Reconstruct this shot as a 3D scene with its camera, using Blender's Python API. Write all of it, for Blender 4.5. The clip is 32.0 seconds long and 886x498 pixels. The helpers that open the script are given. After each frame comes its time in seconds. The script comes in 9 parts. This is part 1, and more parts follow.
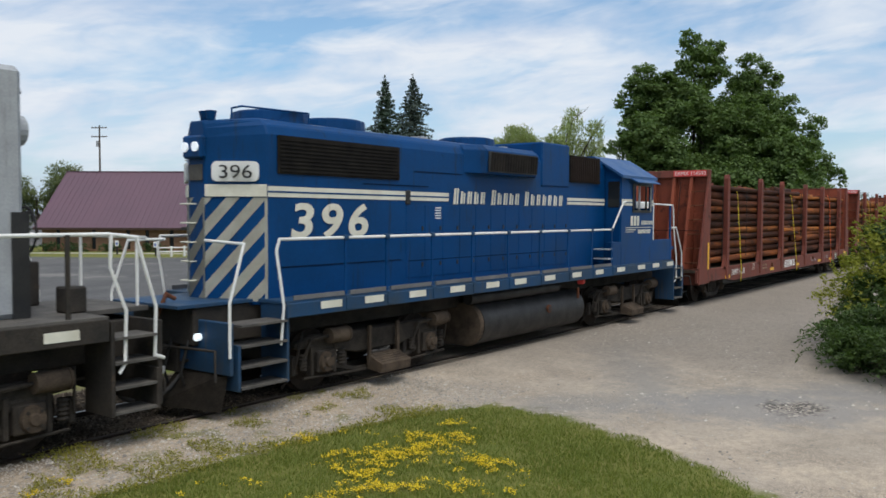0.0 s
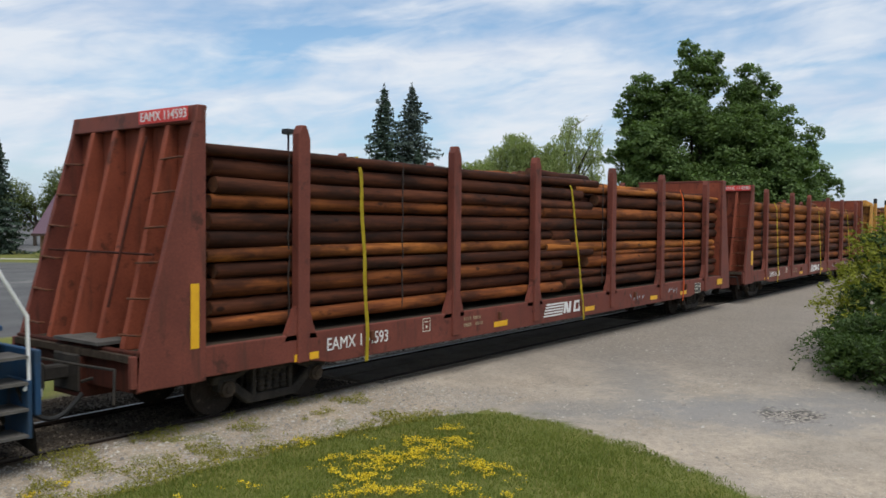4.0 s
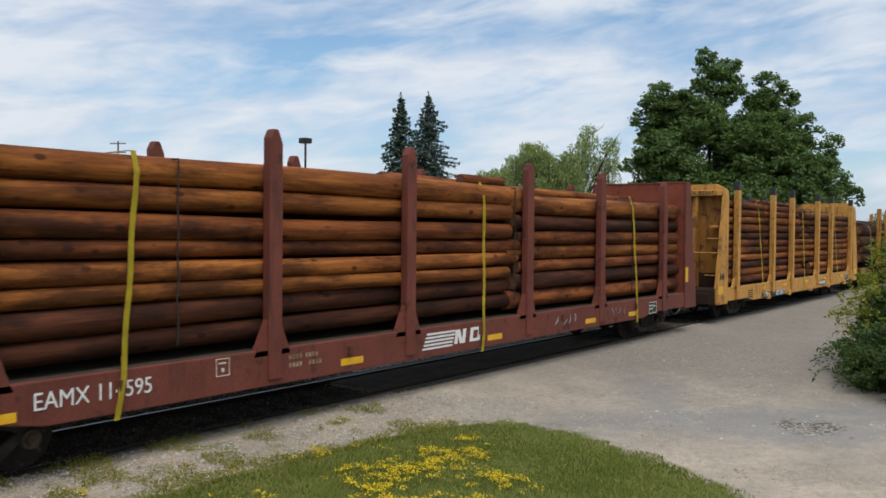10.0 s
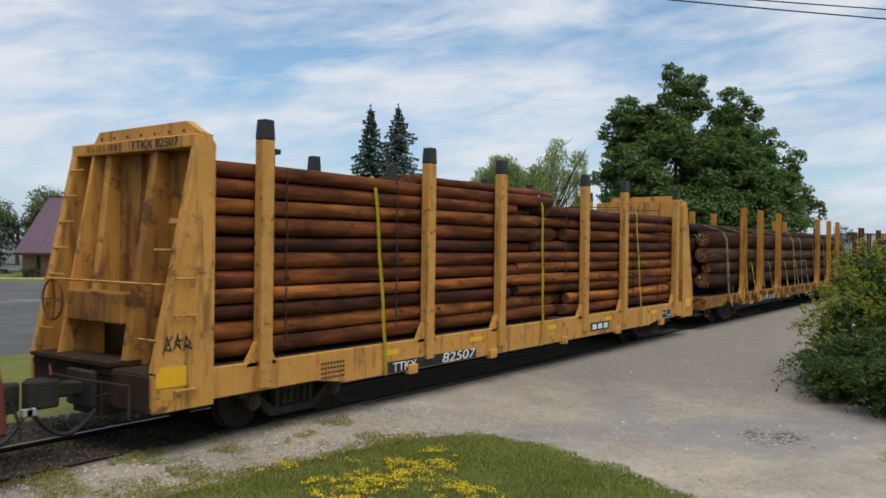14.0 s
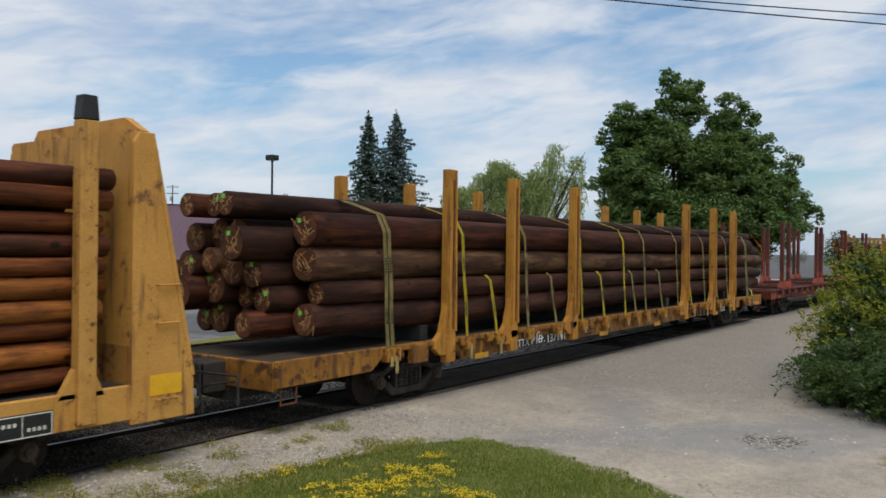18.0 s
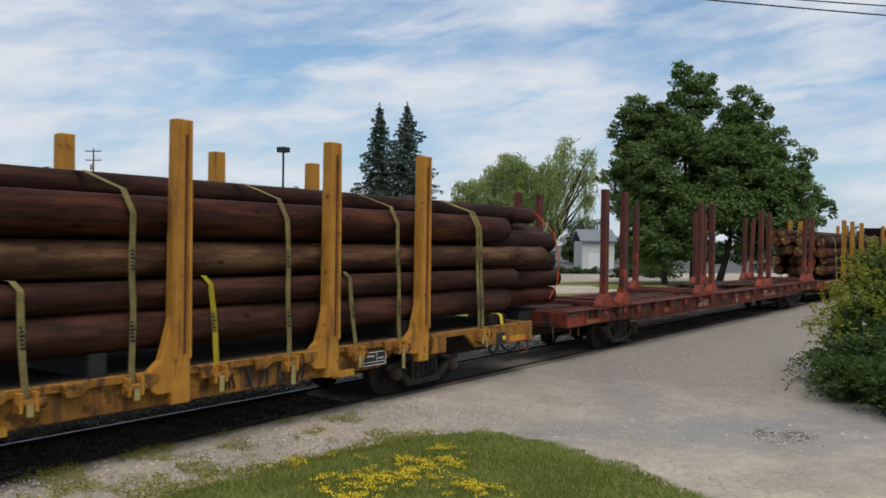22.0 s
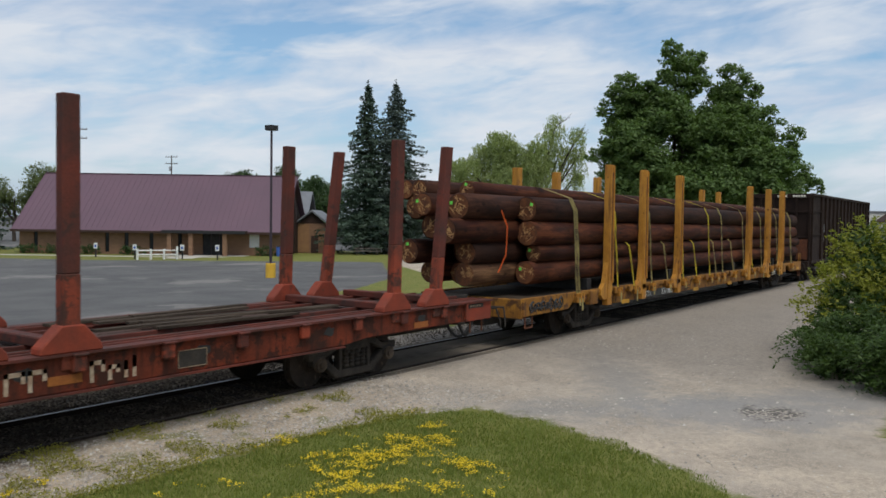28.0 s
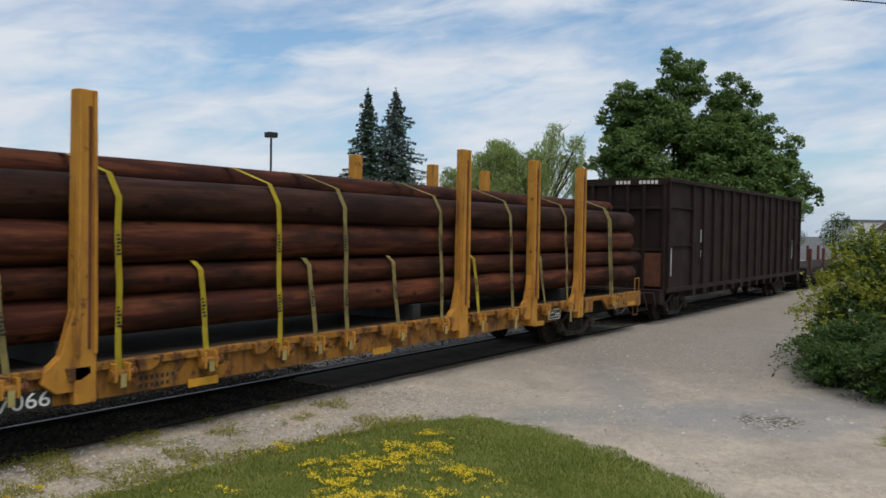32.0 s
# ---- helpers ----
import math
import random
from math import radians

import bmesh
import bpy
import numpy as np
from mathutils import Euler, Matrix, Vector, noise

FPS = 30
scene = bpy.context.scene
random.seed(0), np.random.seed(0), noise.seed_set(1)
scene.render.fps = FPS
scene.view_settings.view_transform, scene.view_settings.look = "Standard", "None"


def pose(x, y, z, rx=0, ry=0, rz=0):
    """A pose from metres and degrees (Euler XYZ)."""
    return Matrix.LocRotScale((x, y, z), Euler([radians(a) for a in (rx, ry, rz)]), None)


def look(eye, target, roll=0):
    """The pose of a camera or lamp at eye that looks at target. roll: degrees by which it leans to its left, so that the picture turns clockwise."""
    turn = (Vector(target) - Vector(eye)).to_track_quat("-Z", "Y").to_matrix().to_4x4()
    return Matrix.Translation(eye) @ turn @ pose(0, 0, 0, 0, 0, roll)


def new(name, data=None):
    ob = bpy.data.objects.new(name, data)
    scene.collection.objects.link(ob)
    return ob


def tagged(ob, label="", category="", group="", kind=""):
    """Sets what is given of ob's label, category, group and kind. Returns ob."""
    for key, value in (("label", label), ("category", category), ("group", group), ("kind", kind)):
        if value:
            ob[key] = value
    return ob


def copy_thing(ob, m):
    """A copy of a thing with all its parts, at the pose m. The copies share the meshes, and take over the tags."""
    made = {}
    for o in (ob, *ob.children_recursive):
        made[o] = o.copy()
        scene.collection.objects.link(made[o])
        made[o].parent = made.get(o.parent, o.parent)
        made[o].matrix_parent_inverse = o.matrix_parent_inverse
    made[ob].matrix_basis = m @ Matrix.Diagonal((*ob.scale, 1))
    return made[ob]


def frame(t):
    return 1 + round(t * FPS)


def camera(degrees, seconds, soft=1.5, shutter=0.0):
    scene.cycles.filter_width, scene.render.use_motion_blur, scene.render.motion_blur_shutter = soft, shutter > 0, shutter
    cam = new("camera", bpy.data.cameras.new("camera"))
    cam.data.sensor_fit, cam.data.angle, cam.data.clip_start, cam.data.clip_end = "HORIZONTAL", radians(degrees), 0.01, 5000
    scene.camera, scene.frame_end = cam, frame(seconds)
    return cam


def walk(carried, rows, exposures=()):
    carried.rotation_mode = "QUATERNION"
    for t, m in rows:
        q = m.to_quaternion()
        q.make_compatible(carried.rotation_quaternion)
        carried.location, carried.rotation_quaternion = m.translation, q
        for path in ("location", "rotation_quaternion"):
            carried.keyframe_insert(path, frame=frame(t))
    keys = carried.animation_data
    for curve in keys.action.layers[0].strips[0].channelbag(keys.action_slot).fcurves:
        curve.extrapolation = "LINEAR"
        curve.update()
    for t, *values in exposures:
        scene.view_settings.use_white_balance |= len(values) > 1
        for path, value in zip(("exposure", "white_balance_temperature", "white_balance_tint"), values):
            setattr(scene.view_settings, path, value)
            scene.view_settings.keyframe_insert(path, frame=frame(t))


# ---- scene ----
# camera: time, eye, bearing from the track's normal, tilt and roll in degrees
cam = camera(56.27, 32.0, soft=1.6, shutter=0.15)
PATH = [
    (0.0, 0.030, -10.650, 2.884, 53.36, -2.34, 0.19),
    (0.5, 0.014, -10.654, 2.865, 53.53, -2.22, 0.28),
    (1.0, -0.014, -10.660, 2.848, 53.43, -2.18, 0.31),
    (1.5, -0.013, -10.668, 2.844, 53.12, -1.56, 0.51),
    (2.0, -0.019, -10.665, 2.834, 53.42, -1.23, 0.47),
    (2.5, -0.014, -10.663, 2.829, 53.43, -1.08, 0.41),
    (3.0, -0.018, -10.670, 2.837, 53.57, -1.80, 0.40),
    (3.5, -0.013, -10.678, 2.837, 53.52, -1.73, 0.35),
    (5.5, 0.007, -10.656, 2.844, 53.41, -1.89, 1.12),
    (6.0, 0.010, -10.656, 2.834, 53.44, -1.73, 0.91),
    (6.5, 0.008, -10.648, 2.836, 53.49, -1.86, 0.91),
    (7.0, 0.010, -10.645, 2.842, 53.58, -1.87, 1.20),
    (7.5, 0.007, -10.649, 2.833, 54.04, -1.90, 1.31),
    (8.0, 0.000, -10.648, 2.846, 54.57, -1.77, 1.31),
    (8.5, 0.002, -10.655, 2.857, 54.45, -1.75, 1.14),
    (9.0, 0.000, -10.655, 2.858, 54.53, -1.70, 0.74),
    (9.5, 0.001, -10.652, 2.858, 54.14, -1.32, 0.66),
    (10.0, 0.003, -10.674, 2.855, 52.34, -1.17, 0.53),
    (10.5, 0.001, -10.672, 2.849, 53.07, -0.93, 0.89),
    (11.0, 0.006, -10.672, 2.855, 53.63, -0.57, 0.51),
    (11.5, 0.015, -10.663, 2.849, 53.94, -0.49, 0.48),
    (12.0, 0.005, -10.658, 2.834, 53.72, -0.69, 0.99),
    (12.5, 0.002, -10.661, 2.847, 53.97, -0.72, 0.55),
    (13.0, -0.005, -10.672, 2.846, 54.34, -0.15, 0.74),
    (13.5, -0.010, -10.677, 2.845, 54.59, -0.30, 0.78),
    (14.0, -0.005, -10.699, 2.847, 54.44, -0.31, 0.72),
    (14.5, -0.005, -10.699, 2.852, 54.48, -0.39, 1.06),
    (15.0, 0.004, -10.699, 2.842, 54.66, 0.24, 1.10),
    (15.5, -0.007, -10.686, 2.831, 54.75, -0.14, 0.94),
    (17.5, -0.002, -10.691, 2.846, 54.59, 0.19, 0.40),
    (18.0, -0.006, -10.692, 2.841, 54.57, 0.08, 0.59),
    (18.5, -0.009, -10.689, 2.840, 54.47, 0.03, 0.57),
    (19.0, -0.007, -10.694, 2.841, 54.52, 0.08, 0.67),
    (19.5, -0.007, -10.690, 2.839, 54.48, 0.39, 0.82),
    (20.0, -0.018, -10.694, 2.855, 54.49, 0.30, 0.88),
    (20.5, -0.020, -10.698, 2.848, 54.56, 0.42, 0.80),
    (21.0, -0.017, -10.698, 2.850, 54.06, 0.16, 0.73),
    (21.5, -0.014, -10.696, 2.848, 53.76, -0.21, 0.73),
    (22.0, -0.011, -10.698, 2.838, 53.85, -0.44, 0.82),
    (22.5, -0.012, -10.699, 2.836, 54.51, -0.94, 0.90),
    (23.0, -0.005, -10.692, 2.853, 54.57, -0.87, 0.97),
    (23.5, 0.006, -10.694, 2.846, 54.11, -0.67, 0.76),
    (24.0, 0.007, -10.697, 2.840, 54.57, -0.55, 0.58),
    (24.5, 0.009, -10.699, 2.840, 54.86, -0.68, 0.88),
    (26.5, 0.004, -10.662, 2.840, 54.57, -1.39, 1.22),
    (27.0, 0.007, -10.664, 2.838, 54.75, -1.34, 1.00),
    (27.5, 0.006, -10.662, 2.833, 54.91, -1.28, 1.05),
    (28.0, 0.007, -10.663, 2.839, 54.63, -1.90, 0.81),
    (28.5, 0.008, -10.668, 2.834, 54.71, -1.89, 0.93),
    (29.0, 0.010, -10.668, 2.831, 54.48, -1.93, 1.00),
    (29.5, 0.009, -10.670, 2.837, 54.58, -1.56, 0.97),
    (30.0, -0.002, -10.670, 2.833, 54.49, -1.36, 0.85),
    (30.5, 0.001, -10.662, 2.838, 54.26, -1.24, 0.83),
    (31.0, 0.010, -10.661, 2.838, 54.59, -1.21, 1.12),
    (31.5, 0.016, -10.662, 2.834, 54.61, -1.40, 0.97),
    (32.0, 0.027, -10.662, 2.825, 54.67, -1.37, 0.97),
]


def aim(x, y, z, pan, tilt, roll):
    a, b = radians(pan), radians(tilt)
    way = Vector((math.sin(a) * math.cos(b), math.cos(a) * math.cos(b), math.sin(b)))
    return look((x, y, z), Vector((x, y, z)) + way, roll)


walk(cam, [(t, aim(*row)) for t, *row in PATH], exposures=[(0.0, 0.09), (4.0, 0.08), (8.0, 0.05), (14.0, 0.0), (20.0, -0.06), (32.0, -0.06)])

# metres by which the train has rolled towards -x, by time
ROLLED = [(0.0, -0.00), (1.0, 5.00), (2.0, 9.98), (3.0, 14.93), (3.5, 17.41), (5.5, 27.46), (6.0, 29.97), (7.0, 34.95), (8.0, 39.88), (9.0, 44.82), (10.0, 49.74), (11.0, 54.66), (12.0, 59.59), (13.0, 64.47), (14.0, 69.44), (15.0, 74.47), (15.5, 76.97), (17.5, 86.87), (18.0, 89.32), (19.0, 94.27), (20.0, 99.28), (21.0, 104.30), (22.0, 109.27), (23.0, 114.21), (24.0, 119.19), (24.5, 121.71), (26.5, 131.78), (27.0, 134.30), (28.0, 139.37), (29.0, 144.47), (30.0, 149.58), (31.0, 154.69), (32.0, 159.82)]

# ---- light ----
world = bpy.data.worlds.new("sky")
scene.world = world
world.use_nodes = True
nt = world.node_tree
nt.nodes.clear()


def node(tree, kind, **values):
    n = tree.nodes.new(kind)
    for key, value in values.items():
        n.inputs[key.replace("_", " ")].default_value = value
    return n


def ramp(tree, fac, stops):
    n = tree.nodes.new("ShaderNodeValToRGB")
    e = n.color_ramp.elements
    while len(e) < len(stops):
        e.new(0.5)
    for el, (p, c) in zip(e, stops):
        el.position = p
        el.color = (c, c, c, 1) if isinstance(c, (int, float)) else (*c, 1)
    tree.links.new(fac, n.inputs[0])
    return n.outputs[0]


def mathn(tree, op, a, b=None, c=None):
    n = tree.nodes.new("ShaderNodeMath")
    n.operation = op
    for i, v in enumerate((a, b, c)):
        if v is None:
            continue
        if isinstance(v, (int, float)):
            n.inputs[i].default_value = v
        else:
            tree.links.new(v, n.inputs[i])
    return n.outputs[0]


def mixc(tree, fac, a, b, mode="MIX"):
    n = tree.nodes.new("ShaderNodeMix")
    n.data_type, n.blend_type = "RGBA", mode
    for sock, v in ((n.inputs[0], fac), (n.inputs[6], a), (n.inputs[7], b)):
        if isinstance(v, (int, float)):
            sock.default_value = v if sock == n.inputs[0] else (v, v, v, 1)
        elif isinstance(v, tuple):
            sock.default_value = (*v, 1)
        else:
            tree.links.new(v, sock)
    return n.outputs[2]


SUN_UP, SUN_TURN = 63.0, 215.0
sky = nt.nodes.new("ShaderNodeTexSky")
sky.sky_type, sky.sun_disc = "NISHITA", False
sky.sun_elevation, sky.sun_rotation = radians(SUN_UP), radians(SUN_TURN)
sky.air_density, sky.dust_density, sky.ozone_density = 1.0, 1.2, 1.5
coord = nt.nodes.new("ShaderNodeTexCoord")
sep = nt.nodes.new("ShaderNodeSeparateXYZ")
nt.links.new(coord.outputs["Generated"], sep.inputs[0])
bearing = mathn(nt, "ARCTAN2", sep.outputs[0], sep.outputs[1])
height = mathn(nt, "ARCSINE", sep.outputs[2])
# wind-drawn cirrus: everything is stretched along a gentle slope across the sky
slant = mathn(nt, "SUBTRACT", height, mathn(nt, "MULTIPLY", mathn(nt, "SUBTRACT", bearing, 0.95), 0.12))


def cirrus(across, up, detail, rough, warp):
    v = nt.nodes.new("ShaderNodeCombineXYZ")
    nt.links.new(mathn(nt, "MULTIPLY", bearing, across), v.inputs[0])
    nt.links.new(mathn(nt, "MULTIPLY", slant, up), v.inputs[1])
    n = node(nt, "ShaderNodeTexNoise", Scale=1.0, Detail=detail, Roughness=rough, Distortion=warp)
    nt.links.new(v.outputs[0], n.inputs["Vector"])
    return n.outputs[0]


broad, wisp, ripple = cirrus(3.4, 13.0, 5.0, 0.52, 0.5), cirrus(8.5, 30.0, 5.0, 0.55, 0.7), cirrus(34.0, 85.0, 3.0, 0.5, 0.3)
wob_a = mathn(nt, "MULTIPLY", mathn(nt, "SUBTRACT", wisp, 0.5), 0.16)
wob_h = mathn(nt, "MULTIPLY", mathn(nt, "SUBTRACT", cirrus(6.0, 22.0, 4.0, 0.55, 0.5), 0.5), 0.07)


def opening(a, h, wa, wh, amount):
    """A long gap (negative) or bank (positive) in the cloud, with drawn-out edges."""
    u = mathn(nt, "DIVIDE", mathn(nt, "ADD", mathn(nt, "SUBTRACT", bearing, a), wob_a), wa)
    w = mathn(nt, "SUBTRACT", mathn(nt, "SUBTRACT", height, h), mathn(nt, "MULTIPLY", mathn(nt, "SUBTRACT", bearing, a), 0.12))
    w = mathn(nt, "DIVIDE", mathn(nt, "ADD", w, wob_h), wh)
    d = mathn(nt, "ADD", mathn(nt, "MULTIPLY", u, u), mathn(nt, "MULTIPLY", w, w))
    return mathn(nt, "MULTIPLY", mathn(nt, "EXPONENT", mathn(nt, "MULTIPLY", d, -1.0)), amount)


cover = mathn(nt, "ADD", mathn(nt, "MULTIPLY", broad, 0.55), mathn(nt, "ADD", mathn(nt, "MULTIPLY", wisp, 0.33), mathn(nt, "MULTIPLY", ripple, 0.12)))
for gap in ((0.66, 0.187, 0.13, 0.030, -0.13), (0.83, 0.224, 0.11, 0.017, -0.13), (0.99, 0.167, 0.09, 0.012, -0.10), (1.17, 0.258, 0.13, 0.013, -0.10), (1.36, 0.174, 0.07, 0.010, -0.11), (1.41, 0.100, 0.10, 0.022, -0.08),
            (0.56, 0.240, 0.14, 0.034, 0.09), (0.99, 0.205, 0.13, 0.018, 0.08), (0.655, 0.145, 0.07, 0.012, 0.08), (1.39, 0.142, 0.10, 0.016, 0.09), (0.47, 0.115, 0.08, 0.022, 0.07)):
    cover = mathn(nt, "ADD", cover, opening(*gap))
mask = mathn(nt, "MAXIMUM", ramp(nt, cover, [(0.34, 0.16), (0.43, 0.50), (0.51, 0.80), (0.60, 1.0)]), ramp(nt, sep.outputs[2], [(0.02, 0.80), (0.16, 0.0)]))
cloud = mixc(nt, ramp(nt, mathn(nt, "ADD", mathn(nt, "MULTIPLY", broad, 0.6), mathn(nt, "MULTIPLY", wisp, 0.4)), [(0.40, 0.0), (0.58, 1.0)]), (0.550, 0.632, 0.772), (0.725, 0.775, 0.845))
blue = mixc(nt, 1.0, sky.outputs[0], (0.096, 0.128, 0.140), "MULTIPLY")
total = mixc(nt, mask, blue, cloud)
back = nt.nodes.new("ShaderNodeBackground")
back.inputs[1].default_value = 1.0
out = nt.nodes.new("ShaderNodeOutputWorld")
nt.links.new(total, back.inputs[0])
nt.links.new(back.outputs[0], out.inputs[0])

sun = new("sun", bpy.data.lights.new("sun", "SUN"))
sun.data.energy, sun.data.angle, sun.data.color = 2.4, radians(36), (1.0, 0.955, 0.88)
a, e = radians(SUN_TURN), radians(SUN_UP)
sun.matrix_world = look((0, 0, 0), (-math.sin(a) * math.cos(e), -math.cos(a) * math.cos(e), -math.sin(e)))
sun.location = (0, 0, 60)


# ---- materials ----
def surface(name, col, col2=None, rough=0.6, scale=2.5, fine=45.0, bump=0.15, metal=0.0, patch=None, patch_at=0.62,
            streak=None, streak_at=0.58, vary=0.0, grain=0.25, stretch=(1, 1, 1), coat=0.0, spec=0.3):
    """A weathered surface: two tones at a large scale, fine grain and relief, optional patches and streaks that run down."""
    m = bpy.data.materials.new(name)
    m.use_nodes = True
    t = m.node_tree
    p = t.nodes["Principled BSDF"]
    tc = t.nodes.new("ShaderNodeTexCoord")
    mp = t.nodes.new("ShaderNodeMapping")
    mp.inputs["Scale"].default_value = stretch
    t.links.new(tc.outputs["Object"], mp.inputs[0])
    src = mp.outputs[0]
    info = t.nodes.new("ShaderNodeObjectInfo")
    if vary:
        shift = t.nodes.new("ShaderNodeVectorMath")
        shift.operation = "ADD"
        t.links.new(src, shift.inputs[0])
        t.links.new(mathn(t, "MULTIPLY", info.outputs["Random"], 37.0), shift.inputs[1])
        src = shift.outputs[0]
    n1 = node(t, "ShaderNodeTexNoise", Scale=scale, Detail=5.0, Roughness=0.6)
    n2 = node(t, "ShaderNodeTexNoise", Scale=fine, Detail=3.0, Roughness=0.65)
    t.links.new(src, n1.inputs["Vector"])
    t.links.new(src, n2.inputs["Vector"])
    c = mixc(t, ramp(t, n1.outputs[0], [(0.34, 0.0), (0.66, 1.0)]), col, col2 or tuple(0.72 * v for v in col))
    c = mixc(t, 1.0, c, ramp(t, n2.outputs[0], [(0.3, 1.0 - grain), (0.7, 1.0 + 0.0)]), "MULTIPLY")
    if patch:
        n3 = node(t, "ShaderNodeTexNoise", Scale=scale * 1.7, Detail=8.0, Roughness=0.7)
        t.links.new(src, n3.inputs["Vector"])
        c = mixc(t, ramp(t, n3.outputs[0], [(patch_at, 0.0), (patch_at + 0.07, 0.9)]), c, patch)
    if streak:
        mp2 = t.nodes.new("ShaderNodeMapping")
        mp2.inputs["Scale"].default_value = (1, 1, 0.12)
        t.links.new(src, mp2.inputs[0])
        n4 = node(t, "ShaderNodeTexNoise", Scale=7.0, Detail=5.0, Roughness=0.6)
        t.links.new(mp2.outputs[0], n4.inputs["Vector"])
        c = mixc(t, ramp(t, n4.outputs[0], [(streak_at, 0.0), (streak_at + 0.14, 0.75)]), c, streak)
    if vary:
        h = t.nodes.new("ShaderNodeHueSaturation")
        t.links.new(mathn(t, "MULTIPLY_ADD", info.outputs["Random"], 2 * vary, 1 - vary), h.inputs["Value"])
        t.links.new(c, h.inputs["Color"])
        c = h.outputs[0]
    t.links.new(c, p.inputs["Base Color"])
    t.links.new(ramp(t, n1.outputs[0], [(0.3, min(1, rough + 0.1)), (0.7, max(0.05, rough - 0.1))]), p.inputs["Roughness"])
    p.inputs["Metallic"].default_value = metal
    p.inputs["Coat Weight"].default_value = coat
    p.inputs["Specular IOR Level"].default_value = spec
    if bump:
        b = node(t, "ShaderNodeBump", Strength=bump, Distance=0.02)
        t.links.new(n2.outputs[0], b.inputs["Height"])
        t.links.new(b.outputs[0], p.inputs["Normal"])
    return m


def foliage(name, col, col2, through_light=0.35):
    m = bpy.data.materials.new(name)
    m.use_nodes = True
    t = m.node_tree
    p = t.nodes["Principled BSDF"]
    g = t.nodes.new("ShaderNodeNewGeometry")
    tc = t.nodes.new("ShaderNodeTexCoord")
    n = node(t, "ShaderNodeTexNoise", Scale=0.5, Detail=3.0)
    t.links.new(tc.outputs["Object"], n.inputs["Vector"])
    c = mixc(t, mathn(t, "ADD", mathn(t, "MULTIPLY", g.outputs["Random Per Island"], 0.6), mathn(t, "MULTIPLY", n.outputs[0], 0.4)), col, col2)
    t.links.new(c, p.inputs["Base Color"])
    p.inputs["Roughness"].default_value = 0.55
    p.inputs["Specular IOR Level"].default_value = 0.3
    tr = t.nodes.new("ShaderNodeBsdfTranslucent")
    t.links.new(mixc(t, 1.0, c, (1.1, 1.25, 0.6), "MULTIPLY"), tr.inputs[0])
    mx = t.nodes.new("ShaderNodeMixShader")
    mx.inputs[0].default_value = through_light
    t.links.new(p.outputs[0], mx.inputs[1])
    t.links.new(tr.outputs[0], mx.inputs[2])
    t.links.new(mx.outputs[0], t.nodes["Material Output"].inputs[0])
    return m


def glow(name, col, strength):
    m = bpy.data.materials.new(name)
    m.use_nodes = True
    p = m.node_tree.nodes["Principled BSDF"]
    p.inputs["Base Color"].default_value = (*col, 1)
    p.inputs["Emission Color"].default_value = (*col, 1)
    p.inputs["Emission Strength"].default_value = strength
    return m


RUST = (0.10, 0.035, 0.016)
GRIME = (0.022, 0.020, 0.018)
m_blue = surface("blue_paint", (0.001, 0.051, 0.178), (0.001, 0.038, 0.128), 0.45, 0.9, 30, 0.04, patch=(0.004, 0.030, 0.085), patch_at=0.66, streak=(0.012, 0.026, 0.055), streak_at=0.57, grain=0.14, spec=0.14)
m_blue_dusty = surface("dusty_blue_paint", (0.010, 0.055, 0.135), (0.022, 0.046, 0.080), 0.6, 1.6, 30, 0.06, streak=(0.06, 0.055, 0.05), streak_at=0.6, grain=0.2)
# lighter blue for the cab's roof slopes, roof top and sun shades
m_roof_blue = surface("lighter_blue_roof", (0.026, 0.096, 0.250), (0.019, 0.074, 0.195), 0.45, 2, 40, 0.05, grain=0.15)
m_cream = surface("cream_paint", (0.72, 0.70, 0.60), (0.60, 0.57, 0.47), 0.5, 2.5, 40, 0.03, streak=(0.30, 0.26, 0.19), streak_at=0.64, grain=0.12)
m_white = surface("white_paint", (0.78, 0.78, 0.76), (0.66, 0.66, 0.63), 0.5, 3, 40, 0.03, streak=(0.35, 0.30, 0.24), streak_at=0.66, grain=0.1)
m_dark = surface("dark_underframe", (0.030, 0.028, 0.026), (0.055, 0.046, 0.038), 0.85, 3, 40, 0.3, patch=(0.060, 0.044, 0.032), patch_at=0.6, grain=0.4, spec=0.2)
m_truck = surface("dusty_truck_iron", (0.030, 0.027, 0.024), (0.062, 0.051, 0.041), 0.9, 4, 40, 0.35, patch=(0.060, 0.048, 0.036), patch_at=0.62, grain=0.4, spec=0.2)
m_dust = surface("dry_road_dust", (0.125, 0.094, 0.069), (0.060, 0.046, 0.035), 0.95, 4, 50, 0.4, grain=0.4, spec=0.1)
m_black = surface("black_paint", (0.018, 0.018, 0.019), (0.032, 0.031, 0.030), 0.5, 3, 40, 0.1, grain=0.3)
m_grille = surface("sooty_grille", (0.014, 0.013, 0.013), (0.026, 0.023, 0.020), 0.9, 3, 70, 0.3, grain=0.4, spec=0.08)
m_grey = surface("grey_paint", (0.40, 0.42, 0.44), (0.30, 0.31, 0.33), 0.5, 2, 40, 0.06, streak=(0.12, 0.11, 0.10), streak_at=0.6, grain=0.2)
m_deckgrey = surface("dusty_walkway", (0.075, 0.070, 0.065), (0.12, 0.11, 0.098), 0.85, 3, 60, 0.3, grain=0.3)
